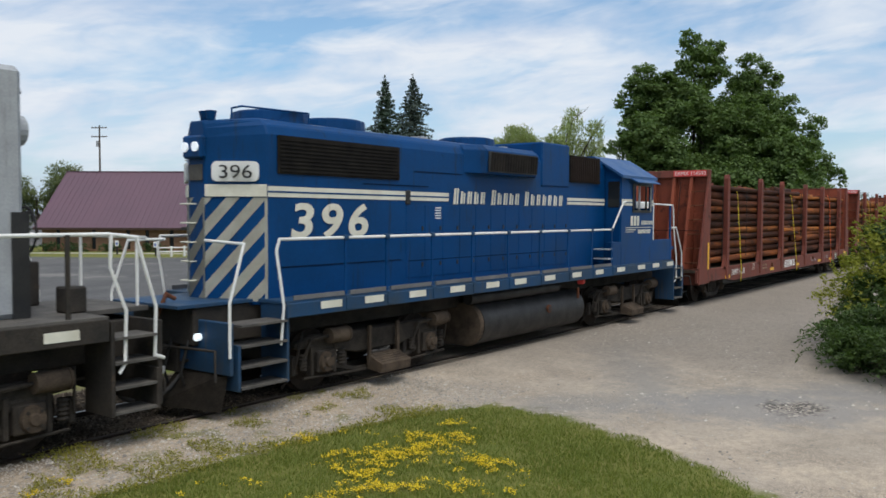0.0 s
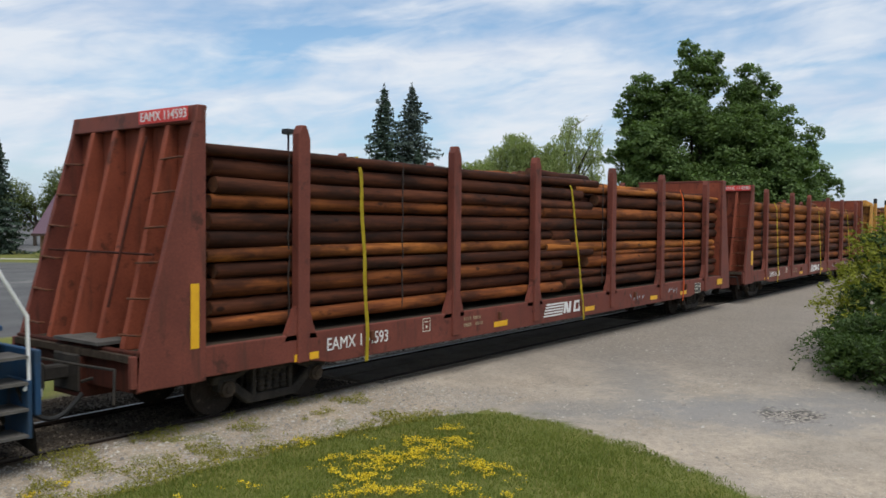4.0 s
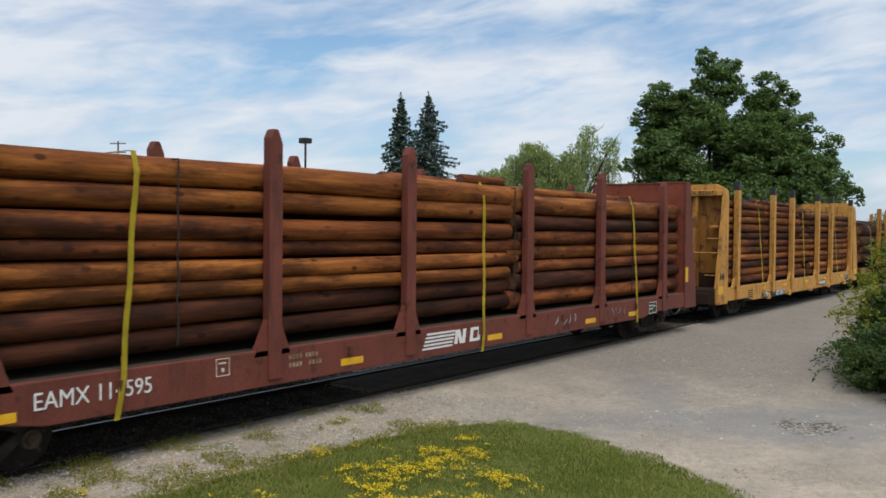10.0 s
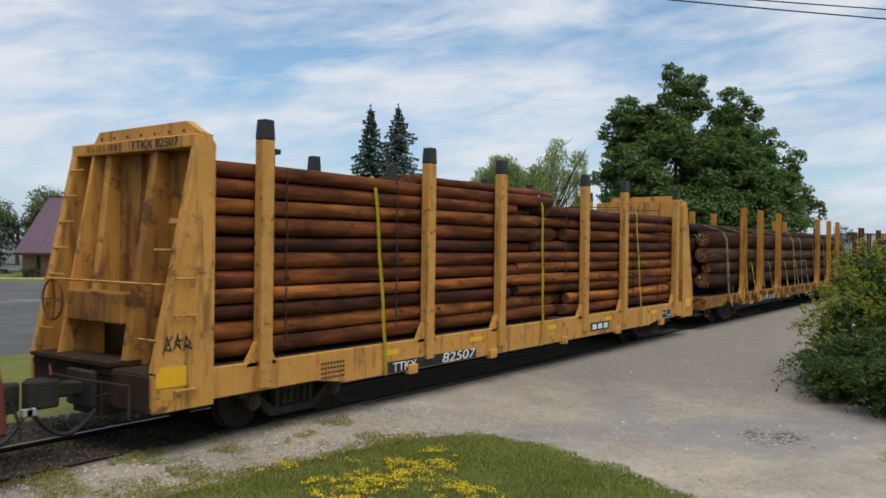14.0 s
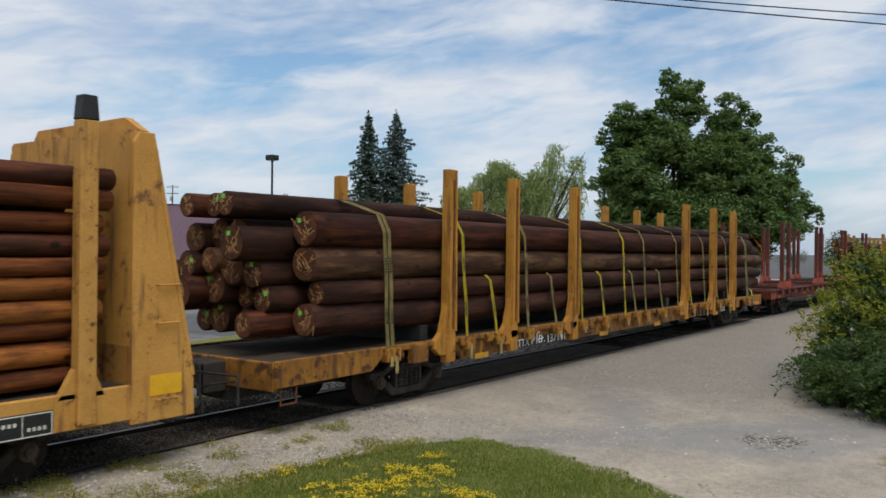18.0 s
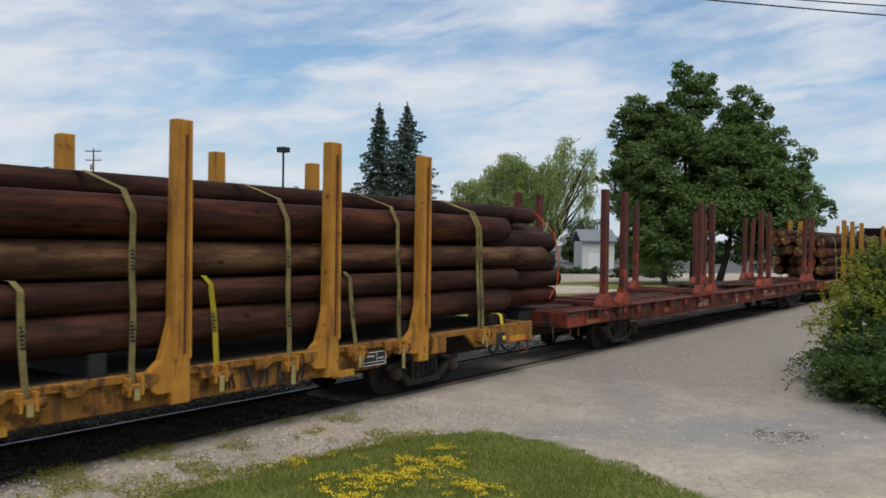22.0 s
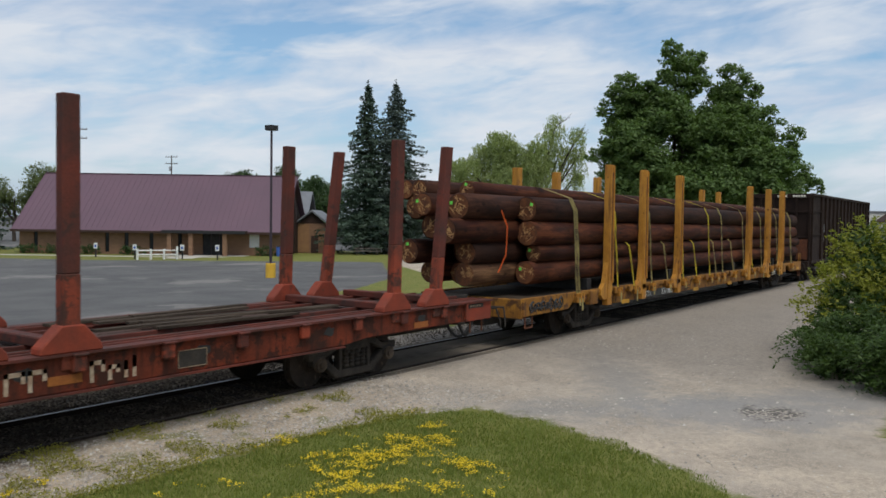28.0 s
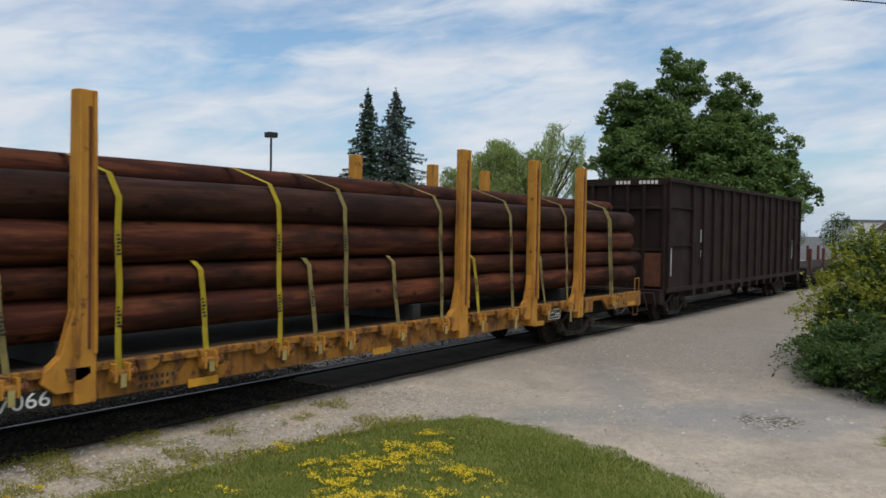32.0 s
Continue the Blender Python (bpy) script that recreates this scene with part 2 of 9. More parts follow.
m_red = surface("red_oxide_paint", (0.200, 0.056, 0.038), (0.140, 0.038, 0.026), 0.70, 1.4, 45, 0.14, patch=(0.060, 0.022, 0.015), patch_at=0.58, streak=(0.070, 0.028, 0.019), streak_at=0.56, grain=0.3, spec=0.28)
m_red_dark = surface("sooty_red_oxide", (0.085, 0.026, 0.017), (0.052, 0.018, 0.013), 0.85, 1.6, 45, 0.15, streak=(0.026, 0.013, 0.010), streak_at=0.52, grain=0.3, spec=0.12)
m_yellow = surface("yellow_car_paint", (0.64, 0.325, 0.072), (0.53, 0.250, 0.050), 0.65, 1.6, 45, 0.08, patch=(0.15, 0.060, 0.024), patch_at=0.565, streak=(0.16, 0.070, 0.028), streak_at=0.535, grain=0.25)
m_yellow_deep = surface("deep_yellow_paint", (0.36, 0.165, 0.024), (0.22, 0.090, 0.016), 0.75, 2.4, 45, 0.15, patch=(0.060, 0.026, 0.013), patch_at=0.53, streak=(0.070, 0.032, 0.016), streak_at=0.50, grain=0.3, spec=0.25)
# rust stains on a yellow darkened to paint in the bulkhead recess's shade
m_yellow_rust_shade = surface("rusty_shaded_yellow", (0.47, 0.225, 0.050), (0.33, 0.145, 0.034), 0.75, 1.3, 45, 0.1, patch=(0.11, 0.045, 0.020), patch_at=0.53, streak=(0.10, 0.045, 0.020), streak_at=0.50, grain=0.3, spec=0.2)
m_yellow_spotted = surface("rust_spotted_yellow_paint", (0.62, 0.320, 0.076), (0.50, 0.240, 0.052), 0.65, 4.5, 60, 0.12, patch=(0.085, 0.032, 0.015), patch_at=0.575, streak=(0.14, 0.055, 0.022), streak_at=0.55, grain=0.3)
m_deep_spotted = surface("rust_spotted_deep_yellow", (0.53, 0.250, 0.036), (0.40, 0.172, 0.025), 0.7, 3.0, 60, 0.12, patch=(0.075, 0.030, 0.015), patch_at=0.60, streak=(0.11, 0.045, 0.020), streak_at=0.54, grain=0.3, spec=0.25)
# rust brown, made darker to carry the shade low on the bulkhead
m_brown_end = surface("rusted_shaded_steel", (0.060, 0.034, 0.022), (0.035, 0.021, 0.015), 0.9, 2.2, 45, 0.2, patch=(0.17, 0.075, 0.026), patch_at=0.62, grain=0.35, spec=0.15)
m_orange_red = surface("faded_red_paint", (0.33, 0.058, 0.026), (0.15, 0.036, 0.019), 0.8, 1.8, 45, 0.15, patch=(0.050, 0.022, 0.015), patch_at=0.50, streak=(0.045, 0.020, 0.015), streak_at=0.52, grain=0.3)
m_faded_dirty = surface("dirty_faded_red_paint", (0.20, 0.042, 0.020), (0.095, 0.026, 0.015), 0.85, 1.6, 45, 0.18, patch=(0.035, 0.017, 0.012), patch_at=0.50, streak=(0.030, 0.015, 0.011), streak_at=0.49, grain=0.35, spec=0.15)
m_signal_red = surface("signal_red_paint", (0.75, 0.07, 0.06), (0.60, 0.05, 0.045), 0.5, 4, 60, 0.05, grain=0.1)
# red oxide, more orange, with light on the bulkhead ends put into its colour
m_red_lit = surface("lit_orange_red_oxide", (0.300, 0.078, 0.042), (0.215, 0.054, 0.030), 0.75, 1.4, 45, 0.14, patch=(0.085, 0.028, 0.017), patch_at=0.58, streak=(0.11, 0.036, 0.022), streak_at=0.56, grain=0.3, spec=0.2)
m_foot_red = surface("orange_red_paint", (0.28, 0.049, 0.023), (0.165, 0.034, 0.018), 0.75, 2.2, 45, 0.15, patch=(0.085, 0.030, 0.018), patch_at=0.58, streak=(0.09, 0.03, 0.018), streak_at=0.60, grain=0.3)
m_word = surface("cream_lettering", (0.55, 0.45, 0.33), (0.30, 0.18, 0.11), 0.8, 9, 60, 0.1, patch=(0.16, 0.05, 0.025), patch_at=0.62, grain=0.3)
m_mark_old = surface("worn_orange_mark", (0.36, 0.13, 0.025), (0.24, 0.065, 0.02), 0.75, 4, 60, 0.1, patch=(0.12, 0.04, 0.02), patch_at=0.60, grain=0.3)
m_worn_letters = surface("worn_cream_lettering", (0.40, 0.31, 0.20), (0.16, 0.085, 0.05), 0.8, 9, 60, 0.1, patch=(0.12, 0.04, 0.02), patch_at=0.55, grain=0.3)
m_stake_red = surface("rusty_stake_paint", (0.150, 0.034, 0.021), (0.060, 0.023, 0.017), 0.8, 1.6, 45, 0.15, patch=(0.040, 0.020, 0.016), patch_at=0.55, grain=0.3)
m_gondola = surface("dark_brown_steel", (0.021, 0.0135, 0.0112), (0.031, 0.0185, 0.014), 0.8, 1.3, 40, 0.15, patch=(0.085, 0.042, 0.028), patch_at=0.66, streak=(0.024, 0.016, 0.014), streak_at=0.56, grain=0.3, spec=0.12)
m_rust = surface("rusty_iron", (0.16, 0.055, 0.025), (0.09, 0.034, 0.018), 0.85, 5, 60, 0.25, grain=0.35)
m_plate_y = surface("reflective_yellow", (0.80, 0.44, 0.02), (0.70, 0.36, 0.02), 0.4, 5, 40, 0.02, grain=0.1)
m_plate_old = surface("worn_reflective_yellow", (0.62, 0.32, 0.02), (0.40, 0.19, 0.02), 0.6, 5, 40, 0.05, patch=(0.15, 0.07, 0.02), patch_at=0.60, grain=0.2)
m_web = surface("yellow_webbing", (0.66, 0.52, 0.035), (0.52, 0.40, 0.03), 0.75, 6, 120, 0.15, grain=0.25)
m_web_old = surface("dirty_webbing", (0.44, 0.36, 0.13), (0.26, 0.205, 0.085), 0.85, 5, 120, 0.15, grain=0.35)
m_web_orange = surface("orange_webbing", (0.80, 0.16, 0.03), (0.65, 0.11, 0.02), 0.7, 6, 120, 0.1, grain=0.2)
m_band = surface("steel_banding", (0.045, 0.035, 0.03), (0.03, 0.022, 0.02), 0.6, 5, 60, 0.1, grain=0.2)
m_wood_deck = surface("weathered_planks", (0.105, 0.080, 0.060), (0.052, 0.040, 0.031), 0.95, 3, 40, 0.35, vary=0.25, grain=0.4, stretch=(0.4, 3, 1), spec=0.06)
m_tag = surface("green_tag", (0.18, 0.75, 0.10), (0.15, 0.65, 0.08), 0.6, 5, 40, 0.0, grain=0.05)
m_steel = surface("worn_rail_steel", (0.20, 0.19, 0.185), (0.13, 0.125, 0.12), 0.45, 3, 80, 0.05, metal=0.9, grain=0.15)
# near rail head: train shade and missing sky glint put into a dark colour
m_dull = surface("shaded_rail_head", (0.060, 0.050, 0.042), (0.040, 0.033, 0.028), 0.8, 3, 60, 0.1, grain=0.3, spec=0.15)
m_rail = surface("rusty_rail_side", (0.034, 0.023, 0.018), (0.020, 0.015, 0.013), 0.9, 4, 60, 0.2, grain=0.3, spec=0.1)
m_tie = surface("creosoted_tie", (0.018, 0.015, 0.013), (0.032, 0.027, 0.023), 0.95, 3, 40, 0.5, vary=0.25, grain=0.5, stretch=(3, 0.5, 1), spec=0.1)
m_glass = surface("dark_cab_glass", (0.012, 0.014, 0.016), (0.018, 0.02, 0.022), 0.15, 2, 30, 0.0, grain=0.0, spec=0.35)


def log_material(name, col, col2, dark, knots=0.6):
    m = bpy.data.materials.new(name)
    m.use_nodes = True
    t = m.node_tree
    p = t.nodes["Principled BSDF"]
    tc = t.nodes.new("ShaderNodeTexCoord")
    info = t.nodes.new("ShaderNodeObjectInfo")
    add = t.nodes.new("ShaderNodeVectorMath")
    add.operation = "ADD"
    t.links.new(tc.outputs["Object"], add.inputs[0])
    t.links.new(mathn(t, "MULTIPLY", info.outputs["Random"], 61.0), add.inputs[1])
    mp = t.nodes.new("ShaderNodeMapping")
    mp.inputs["Scale"].default_value = (0.16, 1.6, 1.6)
    t.links.new(add.outputs[0], mp.inputs[0])
    n1 = node(t, "ShaderNodeTexNoise", Scale=4.0, Detail=6.0, Roughness=0.6)
    t.links.new(mp.outputs[0], n1.inputs["Vector"])
    mp2 = t.nodes.new("ShaderNodeMapping")
    mp2.inputs["Scale"].default_value = (1.3, 5, 5)
    t.links.new(add.outputs[0], mp2.inputs[0])
    n2 = node(t, "ShaderNodeTexNoise", Scale=2.2, Detail=4.0, Roughness=0.7)
    t.links.new(mp2.outputs[0], n2.inputs["Vector"])
    c = mixc(t, ramp(t, n1.outputs[0], [(0.42, 0.0), (0.56, 1.0)]), col, col2)
    c = mixc(t, ramp(t, n2.outputs[0], [(knots, 0.0), (knots + 0.10, 0.75)]), c, dark)
    mp3 = t.nodes.new("ShaderNodeMapping")
    mp3.inputs["Scale"].default_value = (1.1, 2.0, 2.0)
    t.links.new(add.outputs[0], mp3.inputs[0])
    spots = node(t, "ShaderNodeTexVoronoi", Scale=1.7, Randomness=1.0)
    t.links.new(mp3.outputs[0], spots.inputs["Vector"])
    c = mixc(t, ramp(t, spots.outputs["Distance"], [(0.10, 0.85), (0.17, 0.0)]), c, dark)
    mp4 = t.nodes.new("ShaderNodeMapping")
    mp4.inputs["Scale"].default_value = (0.9, 22, 22)
    t.links.new(add.outputs[0], mp4.inputs[0])
    n3 = node(t, "ShaderNodeTexNoise", Scale=1.6, Detail=4.0, Roughness=0.6)
    t.links.new(mp4.outputs[0], n3.inputs["Vector"])
    c = mixc(t, 1.0, c, ramp(t, n3.outputs[0], [(0.30, 0.72), (0.64, 1.10)]), "MULTIPLY")
    mp5 = t.nodes.new("ShaderNodeMapping")
    mp5.inputs["Scale"].default_value = (0.55, 1.8, 1.8)
    t.links.new(add.outputs[0], mp5.inputs[0])
    n4 = node(t, "ShaderNodeTexNoise", Scale=1.3, Detail=5.0, Roughness=0.65)
    t.links.new(mp5.outputs[0], n4.inputs["Vector"])
    c = mixc(t, ramp(t, n4.outputs[0], [(0.47, 0.0), (0.63, 0.80)]), c, dark)
    h = t.nodes.new("ShaderNodeHueSaturation")
    t.links.new(mathn(t, "MULTIPLY_ADD", info.outputs["Random"], 0.6, 0.78), h.inputs["Value"])
    t.links.new(c, h.inputs["Color"])
    t.links.new(h.outputs[0], p.inputs["Base Color"])
    p.inputs["Roughness"].default_value = 0.70
    p.inputs["Specular IOR Level"].default_value = 0.09
    b = node(t, "ShaderNodeBump", Strength=0.35, Distance=0.02)
    t.links.new(n2.outputs[0], b.inputs["Height"])
    t.links.new(b.outputs[0], p.inputs["Normal"])
    return m


LOGS = [
    log_material("amber_log", (0.330, 0.116, 0.028), (0.180, 0.059, 0.018), (0.042, 0.015, 0.008)),
    log_material("russet_log", (0.215, 0.068, 0.020), (0.110, 0.034, 0.013), (0.030, 0.012, 0.008)),
    log_material("dark_log", (0.088, 0.030, 0.015), (0.046, 0.0165, 0.0095), (0.014, 0.008, 0.006), 0.64),
]
m_pole = log_material("creosoted_pole", (0.060, 0.025, 0.015), (0.031, 0.0130, 0.0085), (0.012, 0.0065, 0.005), 0.62)
m_pole_red = log_material("reddish_pole", (0.088, 0.029, 0.0135), (0.038, 0.0120, 0.0075), (0.014, 0.007, 0.005), 0.62)
m_pole_tan = log_material("weathered_tan_pole", (0.150, 0.080, 0.040), (0.078, 0.038, 0.021), (0.028, 0.014, 0.009), 0.60)
m_cut = surface("cut_log_end", (0.20, 0.085, 0.040), (0.075, 0.035, 0.022), 0.9, 9, 60, 0.3, vary=0.2, grain=0.3)
m_butt = surface("pole_butt", (0.19, 0.070, 0.027), (0.075, 0.030, 0.016), 0.9, 7, 60, 0.3, vary=0.2, grain=0.35)
m_deck_red = surface("rusty_deck_planks", (0.085, 0.046, 0.035), (0.045, 0.028, 0.023), 0.9, 3, 40, 0.35, vary=0.25, grain=0.4, stretch=(0.4, 3, 1))
m_carve = surface("pale_carving", (0.52, 0.30, 0.13), (0.36, 0.19, 0.08), 0.9, 9, 60, 0.1, grain=0.2)


# ---- building blocks ----
def box(bm, x0, x1, y0, y1, z0, z1):
    vs = [bm.verts.new((x, y, z)) for x in (x0, x1) for y in (y0, y1) for z in (z0, z1)]
    for q in ((0, 1, 3, 2), (4, 6, 7, 5), (0, 4, 5, 1), (2, 3, 7, 6), (0, 2, 6, 4), (1, 5, 7, 3)):
        bm.faces.new([vs[i] for i in q])
    return vs


def prism(bm, outline, axis, a, b):
    """A closed outline of (u, v) pushed along an axis from a to b: axis x takes (y, z), y takes (x, z), z takes (x, y)."""
    def at(u, v, w):
        return {"x": (w, u, v), "y": (u, w, v), "z": (u, v, w)}[axis]
    low = [bm.verts.new(at(u, v, a)) for u, v in outline]
    top = [bm.verts.new(at(u, v, b)) for u, v in outline]
    n = len(outline)
    bm.faces.new(low)
    bm.faces.new(top[::-1])
    for i in range(n):
        bm.faces.new((low[i], top[i], top[(i + 1) % n], low[(i + 1) % n]))


def rod(bm, p0, p1, r0, r1=None, n=8):
    p0, p1 = Vector(p0), Vector(p1)
    way = (p1 - p0)
    q = way.to_track_quat("Z", "Y").to_matrix()
    r1 = r0 if r1 is None else r1
    rings = []
    for p, r in ((p0, r0), (p1, r1)):
        rings.append([bm.verts.new(p + q @ Vector((r * math.cos(k * math.tau / n), r * math.sin(k * math.tau / n), 0))) for k in range(n)])
    bm.faces.new(rings[0][::-1])
    bm.faces.new(rings[1])
    for k in range(n):
        bm.faces.new((rings[0][k], rings[0][(k + 1) % n], rings[1][(k + 1) % n], rings[1][k]))


def pipe(bm, points, r, n=6):
    """One bent tube through the points, mitred at its bends."""
    pts = [Vector(p) for p in points]
    pts = [p for k, p in enumerate(pts) if k == 0 or (p - pts[k - 1]).length > 1e-5]
    ways = [(q - p).normalized() for p, q in zip(pts, pts[1:])]
    side = ways[0].orthogonal().normalized()
    up = ways[0].cross(side)
    offs = [r * (math.cos(k * math.tau / n) * side + math.sin(k * math.tau / n) * up) for k in range(n)]
    rings = [[bm.verts.new(pts[0] + o) for o in offs]]
    for k in range(1, len(pts)):
        d0 = ways[k - 1]
        if k < len(ways):
            d1 = ways[k]
            m = d0 + d1
            if m.length > 0.5:
                m.normalize()
                offs = [o - d0 * (o.dot(m) / d0.dot(m)) for o in offs]
            rings.append([bm.verts.new(pts[k] + o) for o in offs])
            offs = [o - d1 * o.dot(d1) for o in offs]
            offs = [o * (r / o.length) if o.length > 1e-6 else o for o in offs]
        else:
            rings.append([bm.verts.new(pts[k] + o) for o in offs])
    for r0, r1 in zip(rings, rings[1:]):
        for k in range(n):
            bm.faces.new((r0[k], r0[(k + 1) % n], r1[(k + 1) % n], r1[k]))
    bm.faces.new(rings[0][::-1])
    bm.faces.new(rings[-1])


def part(name, bm, material, parent, label="", bevel=0.0, smooth=False):
    if isinstance(bm, bpy.types.Mesh):
        me = bm
    else:
        bmesh.ops.recalc_face_normals(bm, faces=bm.faces)
        if bevel:
            sharp = [e for e in bm.edges if len(e.link_faces) == 2 and e.calc_face_angle(0) > 0.5]
            bmesh.ops.bevel(bm, geom=sharp, offset=bevel, segments=1, affect="EDGES", clamp_overlap=True)
        me = bpy.data.meshes.new(name)
        if smooth:
            for f in bm.faces:
                f.smooth = True
        bm.to_mesh(me)
        bm.free()
    if material is not None and not me.materials:
        me.materials.append(material)
    ob = new(name, me)
    ob.parent = parent
    if smooth:
        me.set_sharp_from_angle(angle=0.7)
    if label:
        ob["label"] = label
    return ob


def boxes(name, rows, material, parent, label="", bevel=0.0):
    bm = bmesh.new()
    for row in rows:
        box(bm, *row)
    return part(name, bm, material, parent, label, bevel)


def thing(name, label, category, group="", x=0, y=0, z=0, turn=0):
    ob = new(name)
    ob.empty_display_size = 0.3
    ob.matrix_basis = pose(x, y, z, 0, 0, turn)
    return tagged(ob, label, category, group)


def letters(text, height, material, parent, x, y, z, name="lettering", slant=0.0, width=None, label="", fat=0.0, face=1):
    """Words on a side that faces -y (face 1) or an end that faces -x (face 2); x, y, z is their lower left."""
    cu = bpy.data.curves.new(name, "FONT")
    cu.body, cu.size, cu.extrude, cu.shear, cu.offset = text, height * 1.38, 0.003, slant, fat
    ob = new(name, cu)
    me = bpy.data.meshes.new_from_object(ob.evaluated_get(bpy.context.evaluated_depsgraph_get()))
    bpy.data.objects.remove(ob)
    bpy.data.curves.remove(cu)
    xs = [v.co.x for v in me.vertices]
    k = width / (max(xs) - min(xs)) if width else 1.0
    lift = Matrix.Translation((x, y, z)) @ (pose(0, 0, 0, 90, 0, 0) if face == 1 else pose(0, 0, 0, 90, 0, -90))
    me.transform(lift @ Matrix.Diagonal((k, 1, 1, 1)))
    me.materials.clear()
    return part(name, me, material, parent, label)


# ---- ground ----
def poly_in(pts, x, y):
    """Metres inside (positive) or outside a convex outline given anticlockwise."""
    d = np.full(np.shape(x), 1e9)
    for (ax, ay), (bx, by) in zip(pts, pts[1:] + pts[:1]):
        n = math.hypot(bx - ax, by - ay)
        d = np.minimum(d, ((bx - ax) * (y - ay) - (by - ay) * (x - ax)) / n)
    return d


LOT = [(-60, 12.0), (16, 12.2), (29.5, 15.4), (38.5, 20.3), (57, 36.5), (39, 69.5), (10, 112), (-60, 112)]
LANE = [(41.5, 19.5), (56, 11.5), (170, 12), (170, 62), (72, 42), (58, 36.5)]


def mound_in(x, y):
    a, b, k = y + 2.40, 0.819 * x - 0.574 * y - 12.30, 1.80
    return -k * np.log(np.exp(np.clip(a / k, -40, 40)) + np.exp(np.clip(b / k, -40, 40)))


def ground_z(x, y):
    """The lawn bank rises towards the camera; behind the track the ground falls gently to the church."""
    x, y = np.asarray(x, float), np.asarray(y, float)
    s = np.clip(mound_in(x, y) / 8.0, 0, 1)
    a = np.clip((y + 2.4) / 1.35, 0, 1)  # dirt packed up to the rails
    b = np.clip((2.9 - y) / 1.4, 0, 1)
    pack = (0.098 - 0.045 * np.clip((y + 0.80) / 0.16, 0, 1)) * a * a * (3 - 2 * a) * b
    return -0.13 + pack - 0.024 * (np.clip(y, 3, 27) - 3) - 0.015 * (np.clip(y, 27, 60) - 27) + 0.85 * s * s * (3 - 2 * s)


def steps(*runs):
    v = []
    for a, b, s in runs:
        v += list(np.arange(a, b, s))
    return np.array(v + [runs[-1][1]])


def build_ground():
    xs = steps((-1500, -100, 200), (-100, -10, 10), (-10, 4, 1), (4, 24, 0.16), (24, 50, 0.5), (50, 120, 2.5), (120, 300, 20), (300, 3000, 300))
    ys = steps((-1500, -60, 240), (-60, -14, 4), (-14, 3.4, 0.15), (3.4, 20, 0.5), (20, 80, 2), (80, 300, 20), (300, 3000, 300))
    gx, gy = np.meshgrid(xs, ys, indexing="ij")
    gz = ground_z(gx, gy)
    rough = np.array([noise.noise((x * 0.9, y * 0.9, 0)) + 0.5 * noise.noise((x * 2.7, y * 2.7, 5)) for x, y in zip(gx.ravel(), gy.ravel())]).reshape(gx.shape)
    near = (np.abs(gx - 20) < 40) & (gy < -1.2) & (gy > -14)
    gz = gz + np.where(near, 0.018 * rough, 0.0)
    nx, ny = gx.shape
    verts = np.stack([gx, gy, gz], -1).reshape(-1, 3)
    i = np.arange(nx * ny).reshape(nx, ny)
    faces = np.stack([i[:-1, :-1], i[1:, :-1], i[1:, 1:], i[:-1, 1:]], -1).reshape(-1, 4)
    me = bpy.data.meshes.new("ground")
    me.from_pydata(verts.tolist(), [], faces.tolist())
    for p in me.polygons:
        p.use_smooth = True
    far_grass = np.minimum(gy - 2.6, np.maximum(-poly_in(LANE, gx, gy), -9))
    right_grass = np.maximum(gx - 60, -(gy + 9.0) + 0 * gx)
    right_grass = np.where(gy < -0.5, np.where(gx > 13, right_grass, -9), -9)
    grass = np.maximum(np.maximum(mound_in(gx, gy), far_grass), right_grass)
    d, u = 0.815 * gx + 0.579 * gy, 0.579 * gx - 0.815 * gy
    verge = np.maximum(np.minimum(np.minimum(d - 62.5, 71.5 - d), u - 9.0), np.minimum(np.minimum(u - 20.0, d - 55.0), 71.5 - d))
    grass = np.maximum(grass, np.where(gy > 6, verge, -9.0))
    street = np.where(gy > 6, 0.815 * gx + 0.579 * gy - 101.0, -9.0)
    lot = np.maximum(poly_in(LOT, gx, gy), street)
    # bed widens at low x to paint in car shadow along with oily dirt
    bed = np.minimum(np.minimum(gy + 0.84 - 0.07 * np.clip(gx - 6, 0, 5) + 0.30 * np.clip((6.5 - gx) / 1.5, 0, 1), 2.75 - gy), np.maximum(np.abs(gx - 17.5) - 6.5, -0.3))
    soil = np.minimum(np.minimum(10.8 - gx, gy + 3.2), -0.3 - gy)
    damp = np.full(gx.shape, -4.0)
    for (ax, ay), (bx, by) in (((11.2, -4.2), (13.3, -5.6)), ((13.3, -5.6), (15.0, -7.4)), ((15.0, -7.4), (20.0, -9.8)), ((13.5, -5.2), (17.5, -2.6))):
        k = np.clip(((gx - ax) * (bx - ax) + (gy - ay) * (by - ay)) / ((bx - ax) ** 2 + (by - ay) ** 2), 0, 1)
        damp = np.maximum(damp, 0.55 - np.hypot(gx - ax - k * (bx - ax), gy - ay - k * (by - ay)))
    a, b = 0.58 * (gx - 13.75) - 0.81 * (gy + 7.35), 0.81 * (gx - 13.75) + 0.58 * (gy + 7.35)
    scar = 0.5 * (1 - np.hypot(a / 0.50, (b - 0.25 * a) / 0.42))
    worn = np.maximum(0.9 * (1 - np.hypot((a + 0.3) / 1.9, (b + 0.1) / 1.1)), 0.7 * (1 - np.hypot((a - 2.2) / 1.5, (b - 0.9) / 0.8)))
    packed = np.where(gy < 3, 0.42 * (gx - 15.5) + 0.10 * (gy + 4), -4.0)
